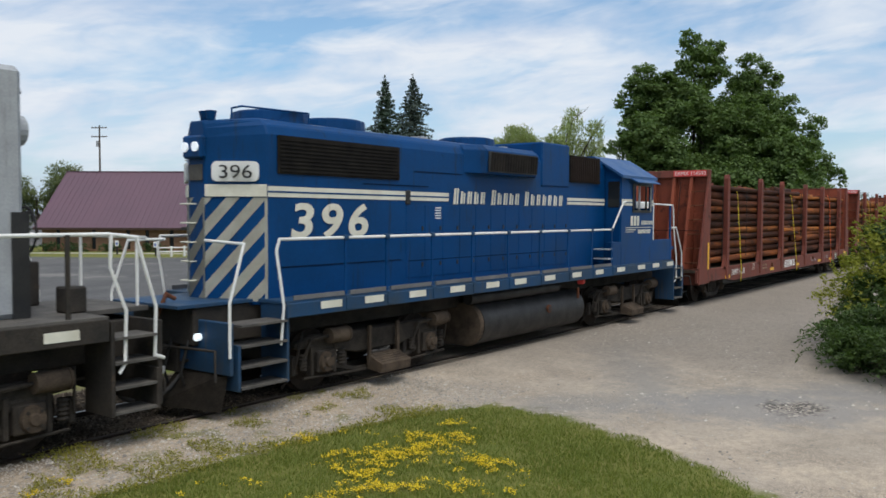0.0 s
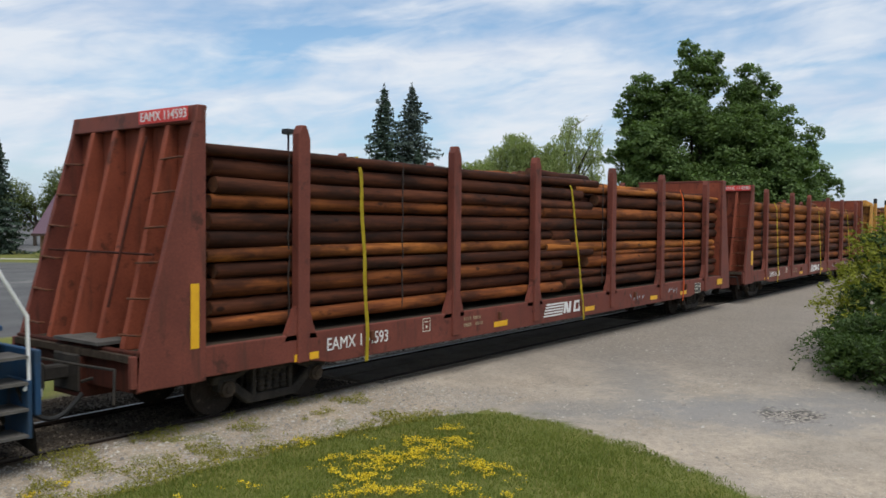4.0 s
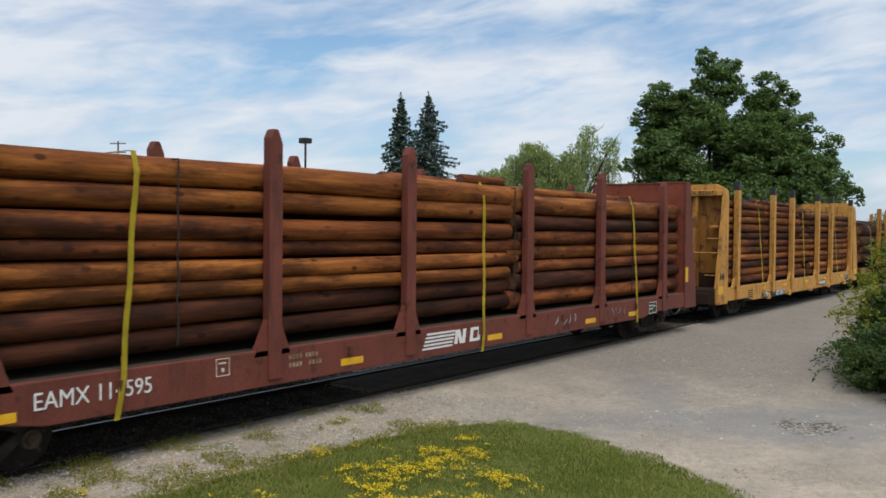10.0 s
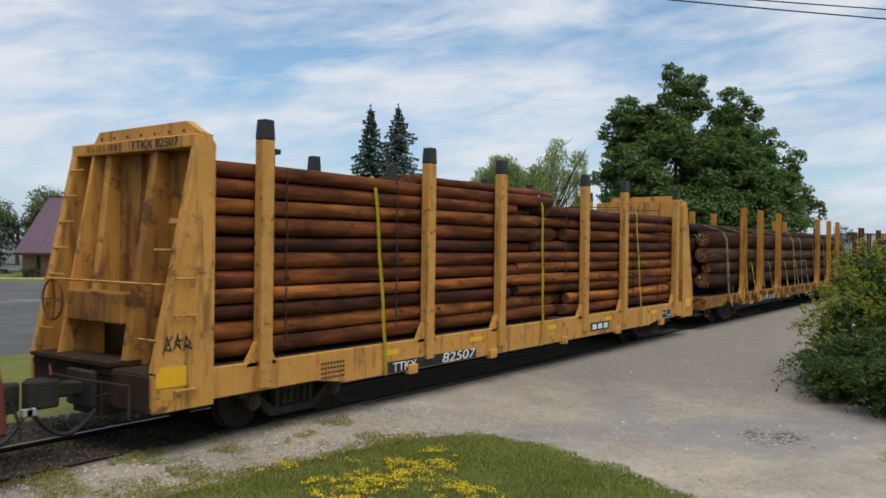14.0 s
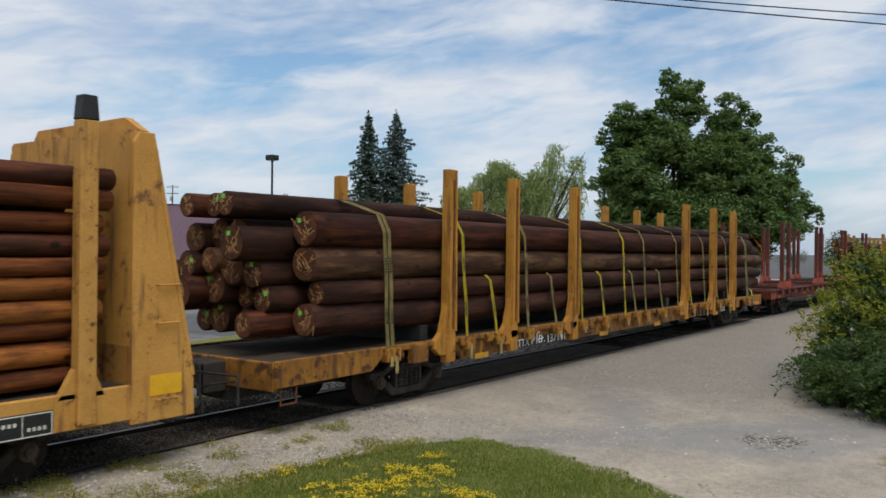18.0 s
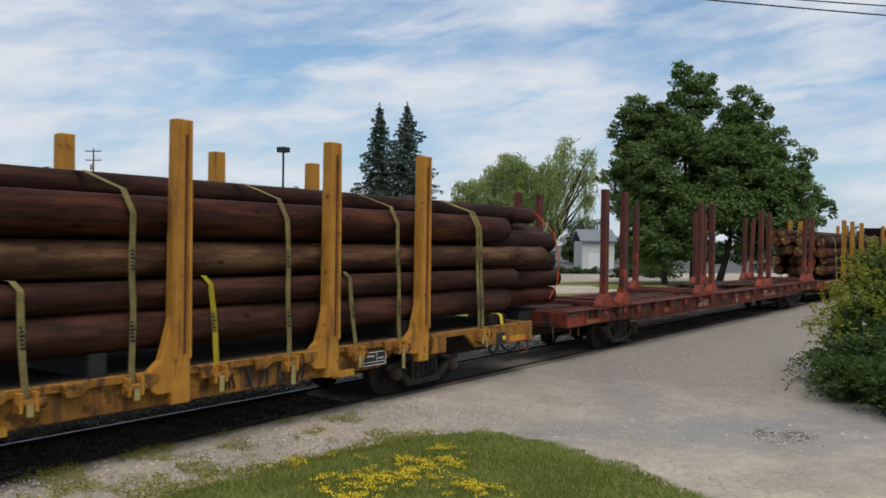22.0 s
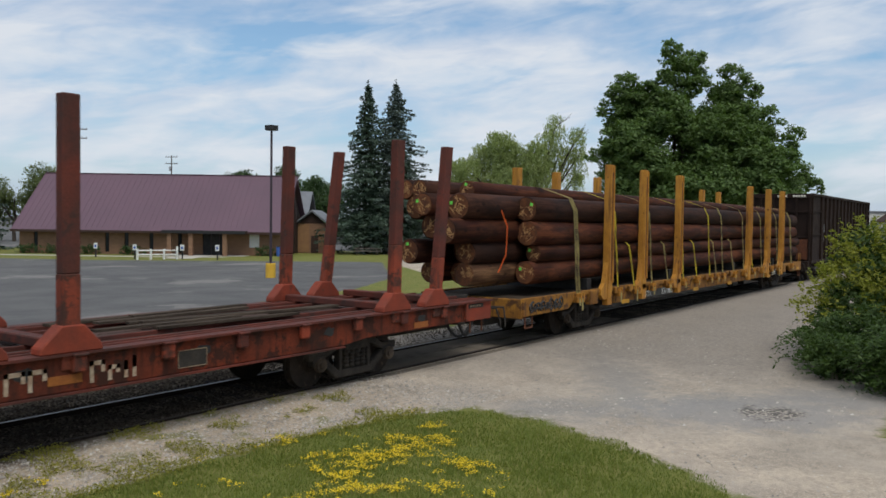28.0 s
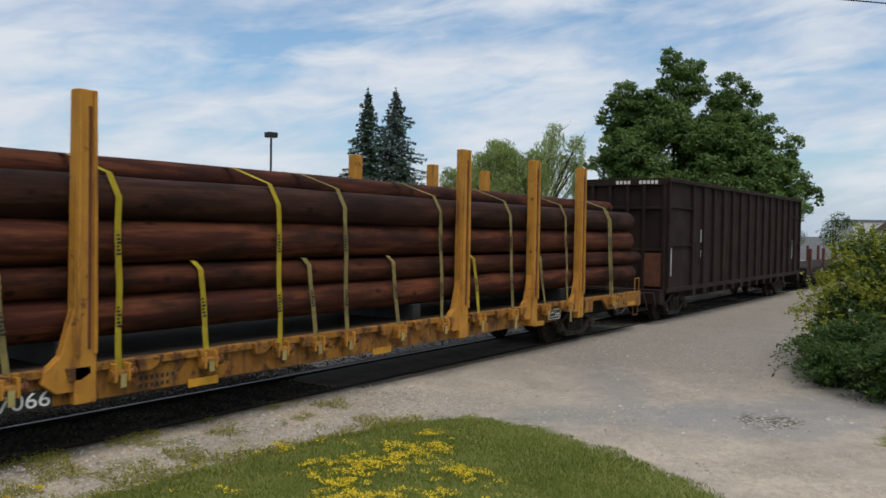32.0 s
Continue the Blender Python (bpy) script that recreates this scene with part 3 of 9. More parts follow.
    for name, d in (("grass", grass), ("lot", lot), ("bed", bed), ("soil", soil), ("damp", damp), ("scar", scar), ("worn", worn), ("packed", packed)):
        at = me.attributes.new(name, "FLOAT", "POINT")
        at.data.foreach_set("value", np.clip(d, -4, 4).astype(np.float32).ravel())
    m = bpy.data.materials.new("ground_cover")
    m.use_nodes = True
    t = m.node_tree
    p = t.nodes["Principled BSDF"]
    tc = t.nodes.new("ShaderNodeTexCoord")

    def nz(scale, detail=4.0, roughness=0.6):
        n = node(t, "ShaderNodeTexNoise", Scale=scale, Detail=detail, Roughness=roughness)
        t.links.new(tc.outputs["Object"], n.inputs["Vector"])
        return n.outputs[0]

    def zone(name, ragged, soft):
        at = t.nodes.new("ShaderNodeAttribute")
        at.attribute_name = name
        w = mathn(t, "MULTIPLY", mathn(t, "SUBTRACT", nz(2.2, 6.0, 0.7), 0.5), ragged)
        v = mathn(t, "ADD", at.outputs["Fac"], w)
        mr = t.nodes.new("ShaderNodeMapRange")
        t.links.new(v, mr.inputs[0])
        mr.inputs[1].default_value, mr.inputs[2].default_value = -soft, soft
        return mr.outputs[0]

    fine, mid, large, grit = nz(90, 3.0, 0.7), nz(11, 5.0), nz(0.45, 4.0), nz(28, 4.0, 0.75)
    gravel = mixc(t, ramp(t, large, [(0.40, 0.0), (0.60, 1.0)]), (0.505, 0.420, 0.328), (0.405, 0.345, 0.278))
    gravel = mixc(t, ramp(t, mid, [(0.40, 0.0), (0.68, 0.6)]), gravel, (0.285, 0.250, 0.207))
    gravel = mixc(t, 1.0, gravel, ramp(t, fine, [(0.30, 0.60), (0.50, 1.0), (0.75, 1.20)]), "MULTIPLY")
    vor = node(t, "ShaderNodeTexVoronoi", Scale=34.0)
    t.links.new(tc.outputs["Object"], vor.inputs["Vector"])
    stones = ramp(t, vor.outputs["Distance"], [(0.10, 1.25), (0.55, 0.72)])
    gravel = mixc(t, ramp(t, nz(0.8, 5.0), [(0.46, 0.0), (0.60, 0.8)]), gravel, mixc(t, 1.0, gravel, stones, "MULTIPLY"))
    gravel = mixc(t, mathn(t, "MULTIPLY", zone("damp", 2.4, 0.5), 0.8), gravel, mixc(t, 1.0, (0.275, 0.262, 0.243), mixc(t, 0.6, 1.0, stones), "MULTIPLY"))
    gravel = mixc(t, mathn(t, "MULTIPLY", zone("worn", 1.8, 0.30), 0.75), gravel, mixc(t, 1.0, (0.265, 0.255, 0.245), mixc(t, 0.4, 1.0, stones), "MULTIPLY"))
    old = mixc(t, ramp(t, mid, [(0.38, 0.0), (0.66, 1.0)]), (0.262, 0.230, 0.196), (0.195, 0.172, 0.148))
    old = mixc(t, 1.0, old, ramp(t, fine, [(0.30, 0.72), (0.60, 1.08)]), "MULTIPLY")
    gravel = mixc(t, mathn(t, "MULTIPLY", zone("packed", 1.6, 1.0), 0.85), gravel, old)
    crumb = node(t, "ShaderNodeTexVoronoi", Scale=13.0)
    t.links.new(tc.outputs["Object"], crumb.inputs["Vector"])
    broken = ramp(t, crumb.outputs["Distance"], [(0.30, (0.40, 0.345, 0.28)), (0.46, (0.23, 0.205, 0.18)), (0.58, (0.055, 0.048, 0.042))])
    gravel = mixc(t, mathn(t, "MULTIPLY", zone("scar", 1.9, 0.16), 0.75), gravel, broken)
    soil = mixc(t, ramp(t, mid, [(0.36, 0.0), (0.64, 1.0)]), (0.46, 0.378, 0.288), (0.355, 0.288, 0.215))
    soil = mixc(t, 1.0, soil, ramp(t, grit, [(0.3, 0.6), (0.7, 1.15)]), "MULTIPLY")
    soil = mixc(t, ramp(t, nz(1.6, 5.0), [(0.56, 0.0), (0.63, 0.8)]), soil, (0.16, 0.16, 0.06))
    turf = mixc(t, ramp(t, nz(1.3, 5.0), [(0.35, 0.0), (0.65, 1.0)]), (0.135, 0.160, 0.036), (0.20, 0.19, 0.056))
    turf = mixc(t, 1.0, turf, ramp(t, fine, [(0.3, 0.55), (0.7, 1.2)]), "MULTIPLY")
    tar = mixc(t, ramp(t, nz(0.35, 5.0), [(0.38, 0.0), (0.62, 1.0)]), (0.100, 0.099, 0.100), (0.132, 0.130, 0.128))
    tar = mixc(t, ramp(t, nz(0.12, 6.0, 0.7), [(0.57, 0.0), (0.62, 0.8)]), tar, (0.22, 0.21, 0.195))
    tar = mixc(t, 1.0, tar, ramp(t, grit, [(0.3, 0.75), (0.7, 1.1)]), "MULTIPLY")
    # bed stone, its browns darkened to stand for shade under the train
    stone = mixc(t, ramp(t, vor.outputs["Distance"], [(0.08, 0.0), (0.5, 1.0)]), (0.100, 0.080, 0.060), (0.034, 0.027, 0.020))
    stone = mixc(t, ramp(t, nz(1.1, 5.0), [(0.48, 0.0), (0.62, 0.8)]), stone, (0.155, 0.128, 0.097))
    c = mixc(t, zone("soil", 1.6, 0.5), gravel, soil)
    c = mixc(t, zone("grass", 0.9, 0.10), c, turf)
    c = mixc(t, zone("lot", 0.8, 0.12), c, tar)
    c = mixc(t, zone("bed", 1.0, 0.26), c, stone)
    t.links.new(c, p.inputs["Base Color"])
    p.inputs["Roughness"].default_value = 0.92
    p.inputs["Specular IOR Level"].default_value = 0.12
    b = node(t, "ShaderNodeBump", Strength=0.55, Distance=0.03)
    t.links.new(mathn(t, "ADD", grit, mathn(t, "MULTIPLY", fine, 0.6)), b.inputs["Height"])
    t.links.new(b.outputs[0], p.inputs["Normal"])
    me.materials.append(m)
    tagged(new("ground", me), "pale gravel drive, lawn, asphalt lot and dark track bed", "ground", kind="structure")


build_ground()


def build_track():
    for k, y in enumerate((-0.752, 0.752)):
        rail = tagged(new("rail"), "rusty steel rail sunk in the packed dirt" if y < 0 else "worn steel rail with a shiny head", "rail", "rails of the track", kind="structure")
        bm = bmesh.new()
        prism(bm, [(y - 0.07, -0.16), (y + 0.07, -0.16), (y + 0.07, -0.145), (y + 0.012, -0.125), (y + 0.012, -0.045), (y + 0.036, -0.035), (y + 0.036, -0.006),
                   (y - 0.036, -0.006), (y - 0.036, -0.035), (y - 0.012, -0.045), (y - 0.012, -0.125), (y - 0.07, -0.145)], "x", -80, 320)
        part("rail_body", bm, m_rail, rail)
        bm = bmesh.new()
        prism(bm, [(y - 0.034, -0.005), (y + 0.034, -0.005), (y + 0.028, 0.001), (y - 0.028, 0.001)], "x", -80, 320)
        part("rail_head", bm, m_dull if y < 0 else m_steel, rail)
    track = tagged(new("track_bed"), "dark creosoted ties half sunk in dirty ballast", "track bed", kind="structure")
    rnd = random.Random(4)
    meshes = []
    for k in range(4):
        bm = bmesh.new()
        box(bm, -0.11, 0.11, -0.84 + rnd.uniform(-0.05, 0.05), 1.3 + rnd.uniform(-0.05, 0.05), -0.25, -0.105)
        bmesh.ops.recalc_face_normals(bm, faces=bm.faces)
        me = bpy.data.meshes.new("tie")
        bm.to_mesh(me)
        bm.free()
        me.materials.append(m_tie)
        meshes.append(me)
    for k in range(180):
        x = -6 + 0.52 * k
        if 11.2 < x < 23.6:
            continue
        ob = new("tie", rnd.choice(meshes))
        ob.parent = track
        ob.matrix_basis = pose(x + rnd.uniform(-0.03, 0.03), rnd.uniform(-0.04, 0.04), rnd.uniform(0.015, 0.042), 0, 0, rnd.uniform(-1.5, 1.5))
    planks = surface("dirty_crossing_planks", (0.215, 0.182, 0.146), (0.14, 0.118, 0.094), 0.95, 2, 50, 0.4, grain=0.4, spec=0.06)
    for y0, y1 in ((-1.06, -0.86), (-0.66, -0.05), (0.0, 0.66), (0.86, 1.06)):
        boxes("crossing_plank", [(11.2, 23.6, y0, y1, -0.2, -0.026)], planks, track, bevel=0.01)


build_track()


def ballast():
    """Dark crushed stone between and beside the rails, with small weeds."""
    rg = np.random.default_rng(8)
    n = 30000
    x, y = rg.uniform(1.0, 34.0, n), rg.uniform(-0.72, 2.6, n)
    x[:16000] = rg.uniform(2.0, 12.5, 16000)
    keep = ~((x > 11.1) & (x < 23.7) & (y < 1.1)) & (np.abs(np.abs(y) - 0.752) > 0.085)
    x, y = x[keep], y[keep]
    m = len(x)
    r = rg.uniform(0.012, 0.034, m)
    z = ground_z(x, y) + r * 0.2
    base = np.array([(1, 0, 0), (0, 1, 0), (-1, 0, 0), (0, -1, 0), (0, 0, 1)], float)
    v = rg.uniform(0.6, 1.25, size=(m, 5, 3)) * base * r[:, None, None] * np.array([1, 1, 0.8])
    a = rg.uniform(0, math.tau, m)
    ca, sa = np.cos(a)[:, None], np.sin(a)[:, None]
    v = np.stack([v[:, :, 0] * ca - v[:, :, 1] * sa, v[:, :, 0] * sa + v[:, :, 1] * ca, v[:, :, 2]], 2) + np.stack([x, y, z], 1)[:, None, :]
    f = (np.arange(m)[:, None, None] * 5 + np.array([(0, 1, 4), (1, 2, 4), (2, 3, 4), (3, 0, 4)])[None]).reshape(-1, 3)
    me = bpy.data.meshes.new("ballast")
    me.from_pydata(v.reshape(-1, 3).tolist(), [], f.tolist())
    mat = bpy.data.materials.new("dark_stone")
    mat.use_nodes = True
    t = mat.node_tree
    g = t.nodes.new("ShaderNodeNewGeometry")
    t.links.new(ramp(t, g.outputs["Random Per Island"], [(0.0, (0.026, 0.021, 0.016)), (0.5, (0.056, 0.045, 0.035)), (0.9, (0.095, 0.078, 0.061)), (1.0, (0.16, 0.135, 0.11))]), t.nodes["Principled BSDF"].inputs["Base Color"])
    t.nodes["Principled BSDF"].inputs["Roughness"].default_value = 0.95
    t.nodes["Principled BSDF"].inputs["Specular IOR Level"].default_value = 0.1
    me.materials.append(mat)
    tagged(new("ballast", me), "dark crushed stone ballast round the rails", "ballast", kind="stuff")


ballast()


# ---- the train: every vehicle is built about its own middle, at its place along the train ----
MOVERS, WHEELS = [], []
BODY = Matrix.Translation((0, 0, -0.051)) @ Matrix.Diagonal((1.0123, 1, 1.094, 1))  # drawing units to metres above the running gear


def along(x):
    """Place along the train in metres, from the drawing."""
    return 1.0123 * x - 1.035


def lift(z):
    return 1.094 * z - 0.051


def to_scale(car):
    """Bring the bodies of a vehicle from drawing units to metres; the trucks are drawn in metres."""
    done = set()
    for ob in car.children_recursive:
        if ob.type != "MESH":
            if ob.name.startswith("truck"):
                ob.location.x *= 1.0123
        elif not (ob.parent.name.startswith("truck") or ob.data.name in done):
            ob.data.transform(BODY)
            done.add(ob.data.name)


def vehicle(name, label, category, at, group=""):
    ob = thing(name, label, category, group, x=along(at))
    MOVERS.append((ob, along(at)))
    return ob


def wheelset_mesh(r):
    bm = bmesh.new()
    for s in (-1, 1):
        rod(bm, (0, s * 0.66, 0), (0, s * 0.70, 0), r + 0.026, r + 0.026, 24)
        rod(bm, (0, s * 0.70, 0), (0, s * 0.79, 0), r, r - 0.005, 24)
        rod(bm, (0, s * 0.79, 0), (0, s * 0.84, 0), 0.14, 0.11, 12)
        for k in range(5):
            a = k * math.tau / 5
            rod(bm, (0.58 * r * math.cos(a), s * 0.785, 0.58 * r * math.sin(a)), (0.58 * r * math.cos(a), s * 0.80, 0.58 * r * math.sin(a)), 0.05, 0.05, 8)
    rod(bm, (0, -0.95, 0), (0, 0.95, 0), 0.075, 0.075, 10)
    bmesh.ops.recalc_face_normals(bm, faces=bm.faces)
    me = bpy.data.meshes.new("wheelset")
    bm.to_mesh(me)
    bm.free()
    me.materials.append(m_dark)
    return me


WHEEL = {0.42: wheelset_mesh(0.42), 0.51: wheelset_mesh(0.51)}


def add_wheels(truck, xs, r):
    for x in xs:
        w = new("wheelset", WHEEL[r])
        w.parent = truck
        w.location = (x, 0, r)
        WHEELS.append((w, x, r))


def spring(truck, x, y, z0, z1, r, turns):
    bm = bmesh.new()
    rings = []
    for k in range(2 * turns + 1):
        q = r if k % 2 else 0.72 * r
        z = z0 + (z1 - z0) * k / (2 * turns)
        rings.append([bm.verts.new((x + q * math.cos(j * math.tau / 10), y + q * math.sin(j * math.tau / 10), z)) for j in range(10)])
    for a, b in zip(rings, rings[1:]):
        for j in range(10):
            bm.faces.new((a[j], a[(j + 1) % 10], b[(j + 1) % 10], b[j]))
    part("coil_spring", bm, m_truck, truck)


m_wheel = surface("brown_wheel_iron", (0.046, 0.035, 0.028), (0.028, 0.022, 0.018), 0.85, 4, 40, 0.2, patch=(0.085, 0.062, 0.046), patch_at=0.60, grain=0.4, spec=0.15)
for me in WHEEL.values():
    me.materials[0] = m_wheel


def freight_truck(car, x, half=0.89):
    """Cast side frames with open windows, spring nests, bearing caps and brake beams."""
    truck = new("truck")
    truck.parent = car
    truck.location = (x, 0, 0)
    for s in (-1, 1):
        y0, y1 = sorted((s * 0.92, s * 1.07))
        bm = bmesh.new()
        prism(bm, [(-half - 0.24, 0.62), (-half + 0.16, 0.62), (-0.42, 0.81), (0.42, 0.81), (half - 0.16, 0.62), (half + 0.24, 0.62), (half + 0.24, 0.50), (half - 0.10, 0.49), (0.36, 0.67), (-0.36, 0.67), (-half + 0.10, 0.49), (-half - 0.24, 0.50)], "y", y0, y1)
        frame_part = part("side_frame", bm, m_truck, truck, bevel=0.018)
        bm = bmesh.new()
        prism(bm, [(-half - 0.02, 0.50), (-half + 0.18, 0.50), (-0.40, 0.29), (0.40, 0.29), (half - 0.18, 0.50), (half + 0.02, 0.50), (0.48, 0.17), (-0.48, 0.17)], "y", y0, y1)
        part("lower_chord", bm, m_truck, frame_part, bevel=0.018)
        for u in (-0.40, 0.32):
            boxes("frame_column", [(u, u + 0.08, y0, y1, 0.27, 0.70)], m_truck, frame_part, bevel=0.012)
        for k in (-0.22, -0.075, 0.07, 0.215):
            spring(truck, k, s * 1.035, 0.29, 0.62, 0.066, 5)
        boxes("bolster_end", [(-0.30, 0.30, *sorted((s * 1.05, s * 1.12)), 0.60, 0.74)], m_truck, truck, bevel=0.015)
        for k in (-half, half):
            bm = bmesh.new()
            rod(bm, (k, s * 1.05, 0.42), (k, s * 1.13, 0.42), 0.125, 0.115, 18)
            rod(bm, (k, s * 1.13, 0.42), (k, s * 1.16, 0.42), 0.07, 0.06, 12)
            part("bearing_cap", bm, m_dust, truck, "dusty round bearing cap", smooth=True)
            boxes("bearing_adapter", [(k - 0.15, k + 0.15, *sorted((s * 0.94, s * 1.08)), 0.40, 0.56)], m_dark, truck, bevel=0.012)
            boxes("brake_shoe", [(k * 0.42 - 0.05, k * 0.42 + 0.05, *sorted((s * 0.68, s * 0.84)), 0.30, 0.58)], m_dark, truck, bevel=0.015)
    for k in (-0.36, 0.36):
        bm = bmesh.new()
        rod(bm, (k, -0.84, 0.38), (k, 0.84, 0.38), 0.05, 0.05, 8)
        part("brake_beam", bm, m_truck, truck)
    boxes("bolster", [(-0.20, 0.20, -1.05, 1.05, 0.50, 0.72)], m_dark, truck, bevel=0.02)
    add_wheels(truck, (-half, half), 0.42)
    return truck


def coupler(car, x, s, z=0.80):
    """Shank and knuckle with a cut lever above, an air hose and its pale glad hand below."""
    bm = bmesh.new()
    box(bm, *sorted((x - s * 0.1, x + s * 0.55)), -0.09, 0.09, z - 0.09, z + 0.09)
    prism(bm, [(x + s * 0.44, -0.20), (x + s * 0.70, -0.20), (x + s * 0.84, -0.10), (x + s * 0.86, 0.02), (x + s * 0.70, 0.06), (x + s * 0.74, 0.18), (x + s * 0.50, 0.19)], "z", z - 0.18, z + 0.16)
    knuckle = part("coupler", bm, m_dark, car, bevel=0.025)
    boxes("striker", [(*sorted((x - s * 0.02, x + s * 0.07)), -0.32, 0.32, z - 0.24, z + 0.22)], m_dark, car, bevel=0.02)
    bm = bmesh.new()
    pipe(bm, [(x + s * 0.45, 0.0, z + 0.16), (x + s * 0.48, 0.0, z + 0.30), (x + s * 0.52, -0.10, z + 0.20)], 0.016, 6)
    part("lock_lift", bm, m_rust, knuckle)
    bm = bmesh.new()
    pipe(bm, [(x + s * 0.50, -0.06, z + 0.22), (x + s * 0.16, -0.25, z + 0.12), (x + s * 0.14, -1.28, z + 0.14), (x + s * 0.20, -1.36, z - 0.12), (x + s * 0.20, -1.36, z - 0.24)], 0.018, 6)
    part("cut_lever", bm, m_dark, car, smooth=True)
    bm = bmesh.new()
    pts = [(x + s * (0.05 + 0.80 * q / 10), -0.38 + 0.16 * q / 10, z - 0.08 - 0.42 * math.sin(math.pi * (0.15 + 0.75 * q / 10)) ** 1.2) for q in range(11)]
    pipe(bm, pts, 0.032, 8)
    hose = part("air_hose", bm, m_black, car, smooth=True)
    p = Vector(pts[-1])
    boxes("glad_hand", [(*sorted((p.x - s * 0.02, p.x + s * 0.12)), p.y - 0.05, p.y + 0.03, p.z - 0.05, p.z + 0.05)], m_grey, hose, "pale metal hose end", bevel=0.015)
    bm = bmesh.new()
    pipe(bm, [(x - s * 0.6, -0.55, z - 0.06), (x + s * 0.02, -0.50, z - 0.06), (x + s * 0.06, -0.38, z - 0.10)], 0.022, 6)
    part("train_pipe", bm, m_dark, car)


def brackets(letter_w, gap, n, x, y, z, h, material, parent, name):
    """Plain bars of the size and colour of writing."""
    boxes(name, [(x + k * (letter_w + gap), x + k * (letter_w + gap) + letter_w, y - 0.003, y, z, z + h) for k in range(n)], material, parent)


def road_truck(loco, x):
    """Two-axle locomotive truck: open side frames, journal boxes, brake gear and a dusty sand tray."""
    truck = new("truck")
    truck.parent = loco
    truck.location = (x, 0, 0)
    for s in (-1, 1):
        def slab(x0, x1, y0, y1, z0, z1):
            return (x0, x1, *sorted((s * y0, s * y1)), z0, z1)
        bm = bmesh.new()
        prism(bm, [(-1.98, 0.86), (-1.60, 0.96), (-0.7, 0.93), (0.7, 0.93), (1.60, 0.96), (1.98, 0.86), (1.98, 0.77), (1.62, 0.74), (1.05, 0.66), (0.60, 0.56), (-0.60, 0.56), (-1.05, 0.66), (-1.62, 0.74), (-1.98, 0.77)], "y", *sorted((s * 1.0, s * 1.12)))
        part("side_frame", bm, m_truck, truck, bevel=0.02)
        bm = bmesh.new()
        prism(bm, [(-1.10, 0.46), (-0.55, 0.30), (0.55, 0.30), (1.10, 0.46), (1.10, 0.38), (0.55, 0.21), (-0.55, 0.21), (-1.10, 0.38)], "y", *sorted((s * 1.03, s * 1.10)))
        part("equalizer", bm, m_truck, truck, bevel=0.012)
        for k in (-1.37, 1.37):
            for d in (-0.29, 0.22):
                boxes("pedestal_leg", [slab(k + d, k + d + 0.07, 1.0, 1.15, 0.30, 0.80)], m_truck, truck, bevel=0.012)
            box_part = boxes("journal_box", [slab(k - 0.19, k + 0.19, 1.02, 1.20, 0.35, 0.70), slab(k - 0.24, k + 0.24, 1.03, 1.13, 0.62, 0.76)], m_truck, truck, bevel=0.018)
            bm = bmesh.new()
            rod(bm, (k, s * 1.19, 0.52), (k, s * 1.26, 0.52), 0.155, 0.14, 18)
            rod(bm, (k, s * 1.26, 0.52), (k, s * 1.30, 0.52), 0.075, 0.06, 12)
            part("bearing_cover", bm, m_dust, box_part, "dusty round bearing cover", smooth=True)
            for q in range(4):
                a = math.pi / 4 + q * math.pi / 2
                bm = bmesh.new()
                rod(bm, (k + 0.115 * math.cos(a), s * 1.255, 0.52 + 0.115 * math.sin(a)), (k + 0.115 * math.cos(a), s * 1.275, 0.52 + 0.115 * math.sin(a)), 0.02, 0.02, 6)
                part("bolt", bm, m_dark, box_part)
            for d in (-0.43, 0.43):
                spring(truck, k + d, s * 1.10, 0.40, 0.68, 0.075, 5)
            bm = bmesh.new()
            rod(bm, (k + 0.02, s * 1.22, 0.93), (k + 0.42, s * 1.22, 0.93), 0.125, 0.125, 16)
            rod(bm, (k + 0.42, s * 1.22, 0.93), (k + 0.46, s * 1.22, 0.93), 0.145, 0.13, 16)
            part("brake_cylinder", bm, m_dust, truck, smooth=True)
            bm = bmesh.new()
            pipe(bm, [(k + 0.05, s * 1.22, 0.93), (k - 0.35, s * 1.20, 0.90), (k - 0.50, s * 1.12, 0.45)], 0.028, 7)
            part("brake_lever", bm, m_truck, truck)
            boxes("brake_shoe", [slab(k - 0.62, k - 0.53, 0.95, 1.08, 0.34, 0.66), slab(k + 0.53, k + 0.62, 0.95, 1.08, 0.34, 0.66)], m_dark, truck, bevel=0.02)
        bm = bmesh.new()
        pipe(bm, [(-1.85, s * 1.16, 0.30), (-0.7, s * 1.15, 0.25), (0.7, s * 1.15, 0.25), (1.85, s * 1.16, 0.30)], 0.022, 6)
        part("brake_rod", bm, m_truck, truck)
        # sand tray hung between two straps, with a ribbed top
        for u in (-0.34, 0.40):
            boxes("hanger_strap", [slab(u - 0.035, u + 0.035, 1.18, 1.24, 0.30, 1.0)], m_dust, truck, bevel=0.006)
        bm = bmesh.new()
        prism(bm, [(s * 1.16, 0.24), (s * 1.50, 0.20), (s * 1.52, 0.36), (s * 1.20, 0.50), (s * 1.16, 0.50)], "x", -0.36, 0.42)
        tray = part("sand_tray", bm, m_dust, truck, "dusty ribbed sand tray", bevel=0.01)
        for q in range(5):
            y0 = 1.23 + 0.055 * q
            boxes("tread_rib", [slab(-0.34, 0.40, y0, y0 + 0.022, 0.455 - 0.0245 * q, 0.505 - 0.0245 * q)], m_dust, tray)
        for u in (-1, 1):
            bm = bmesh.new()
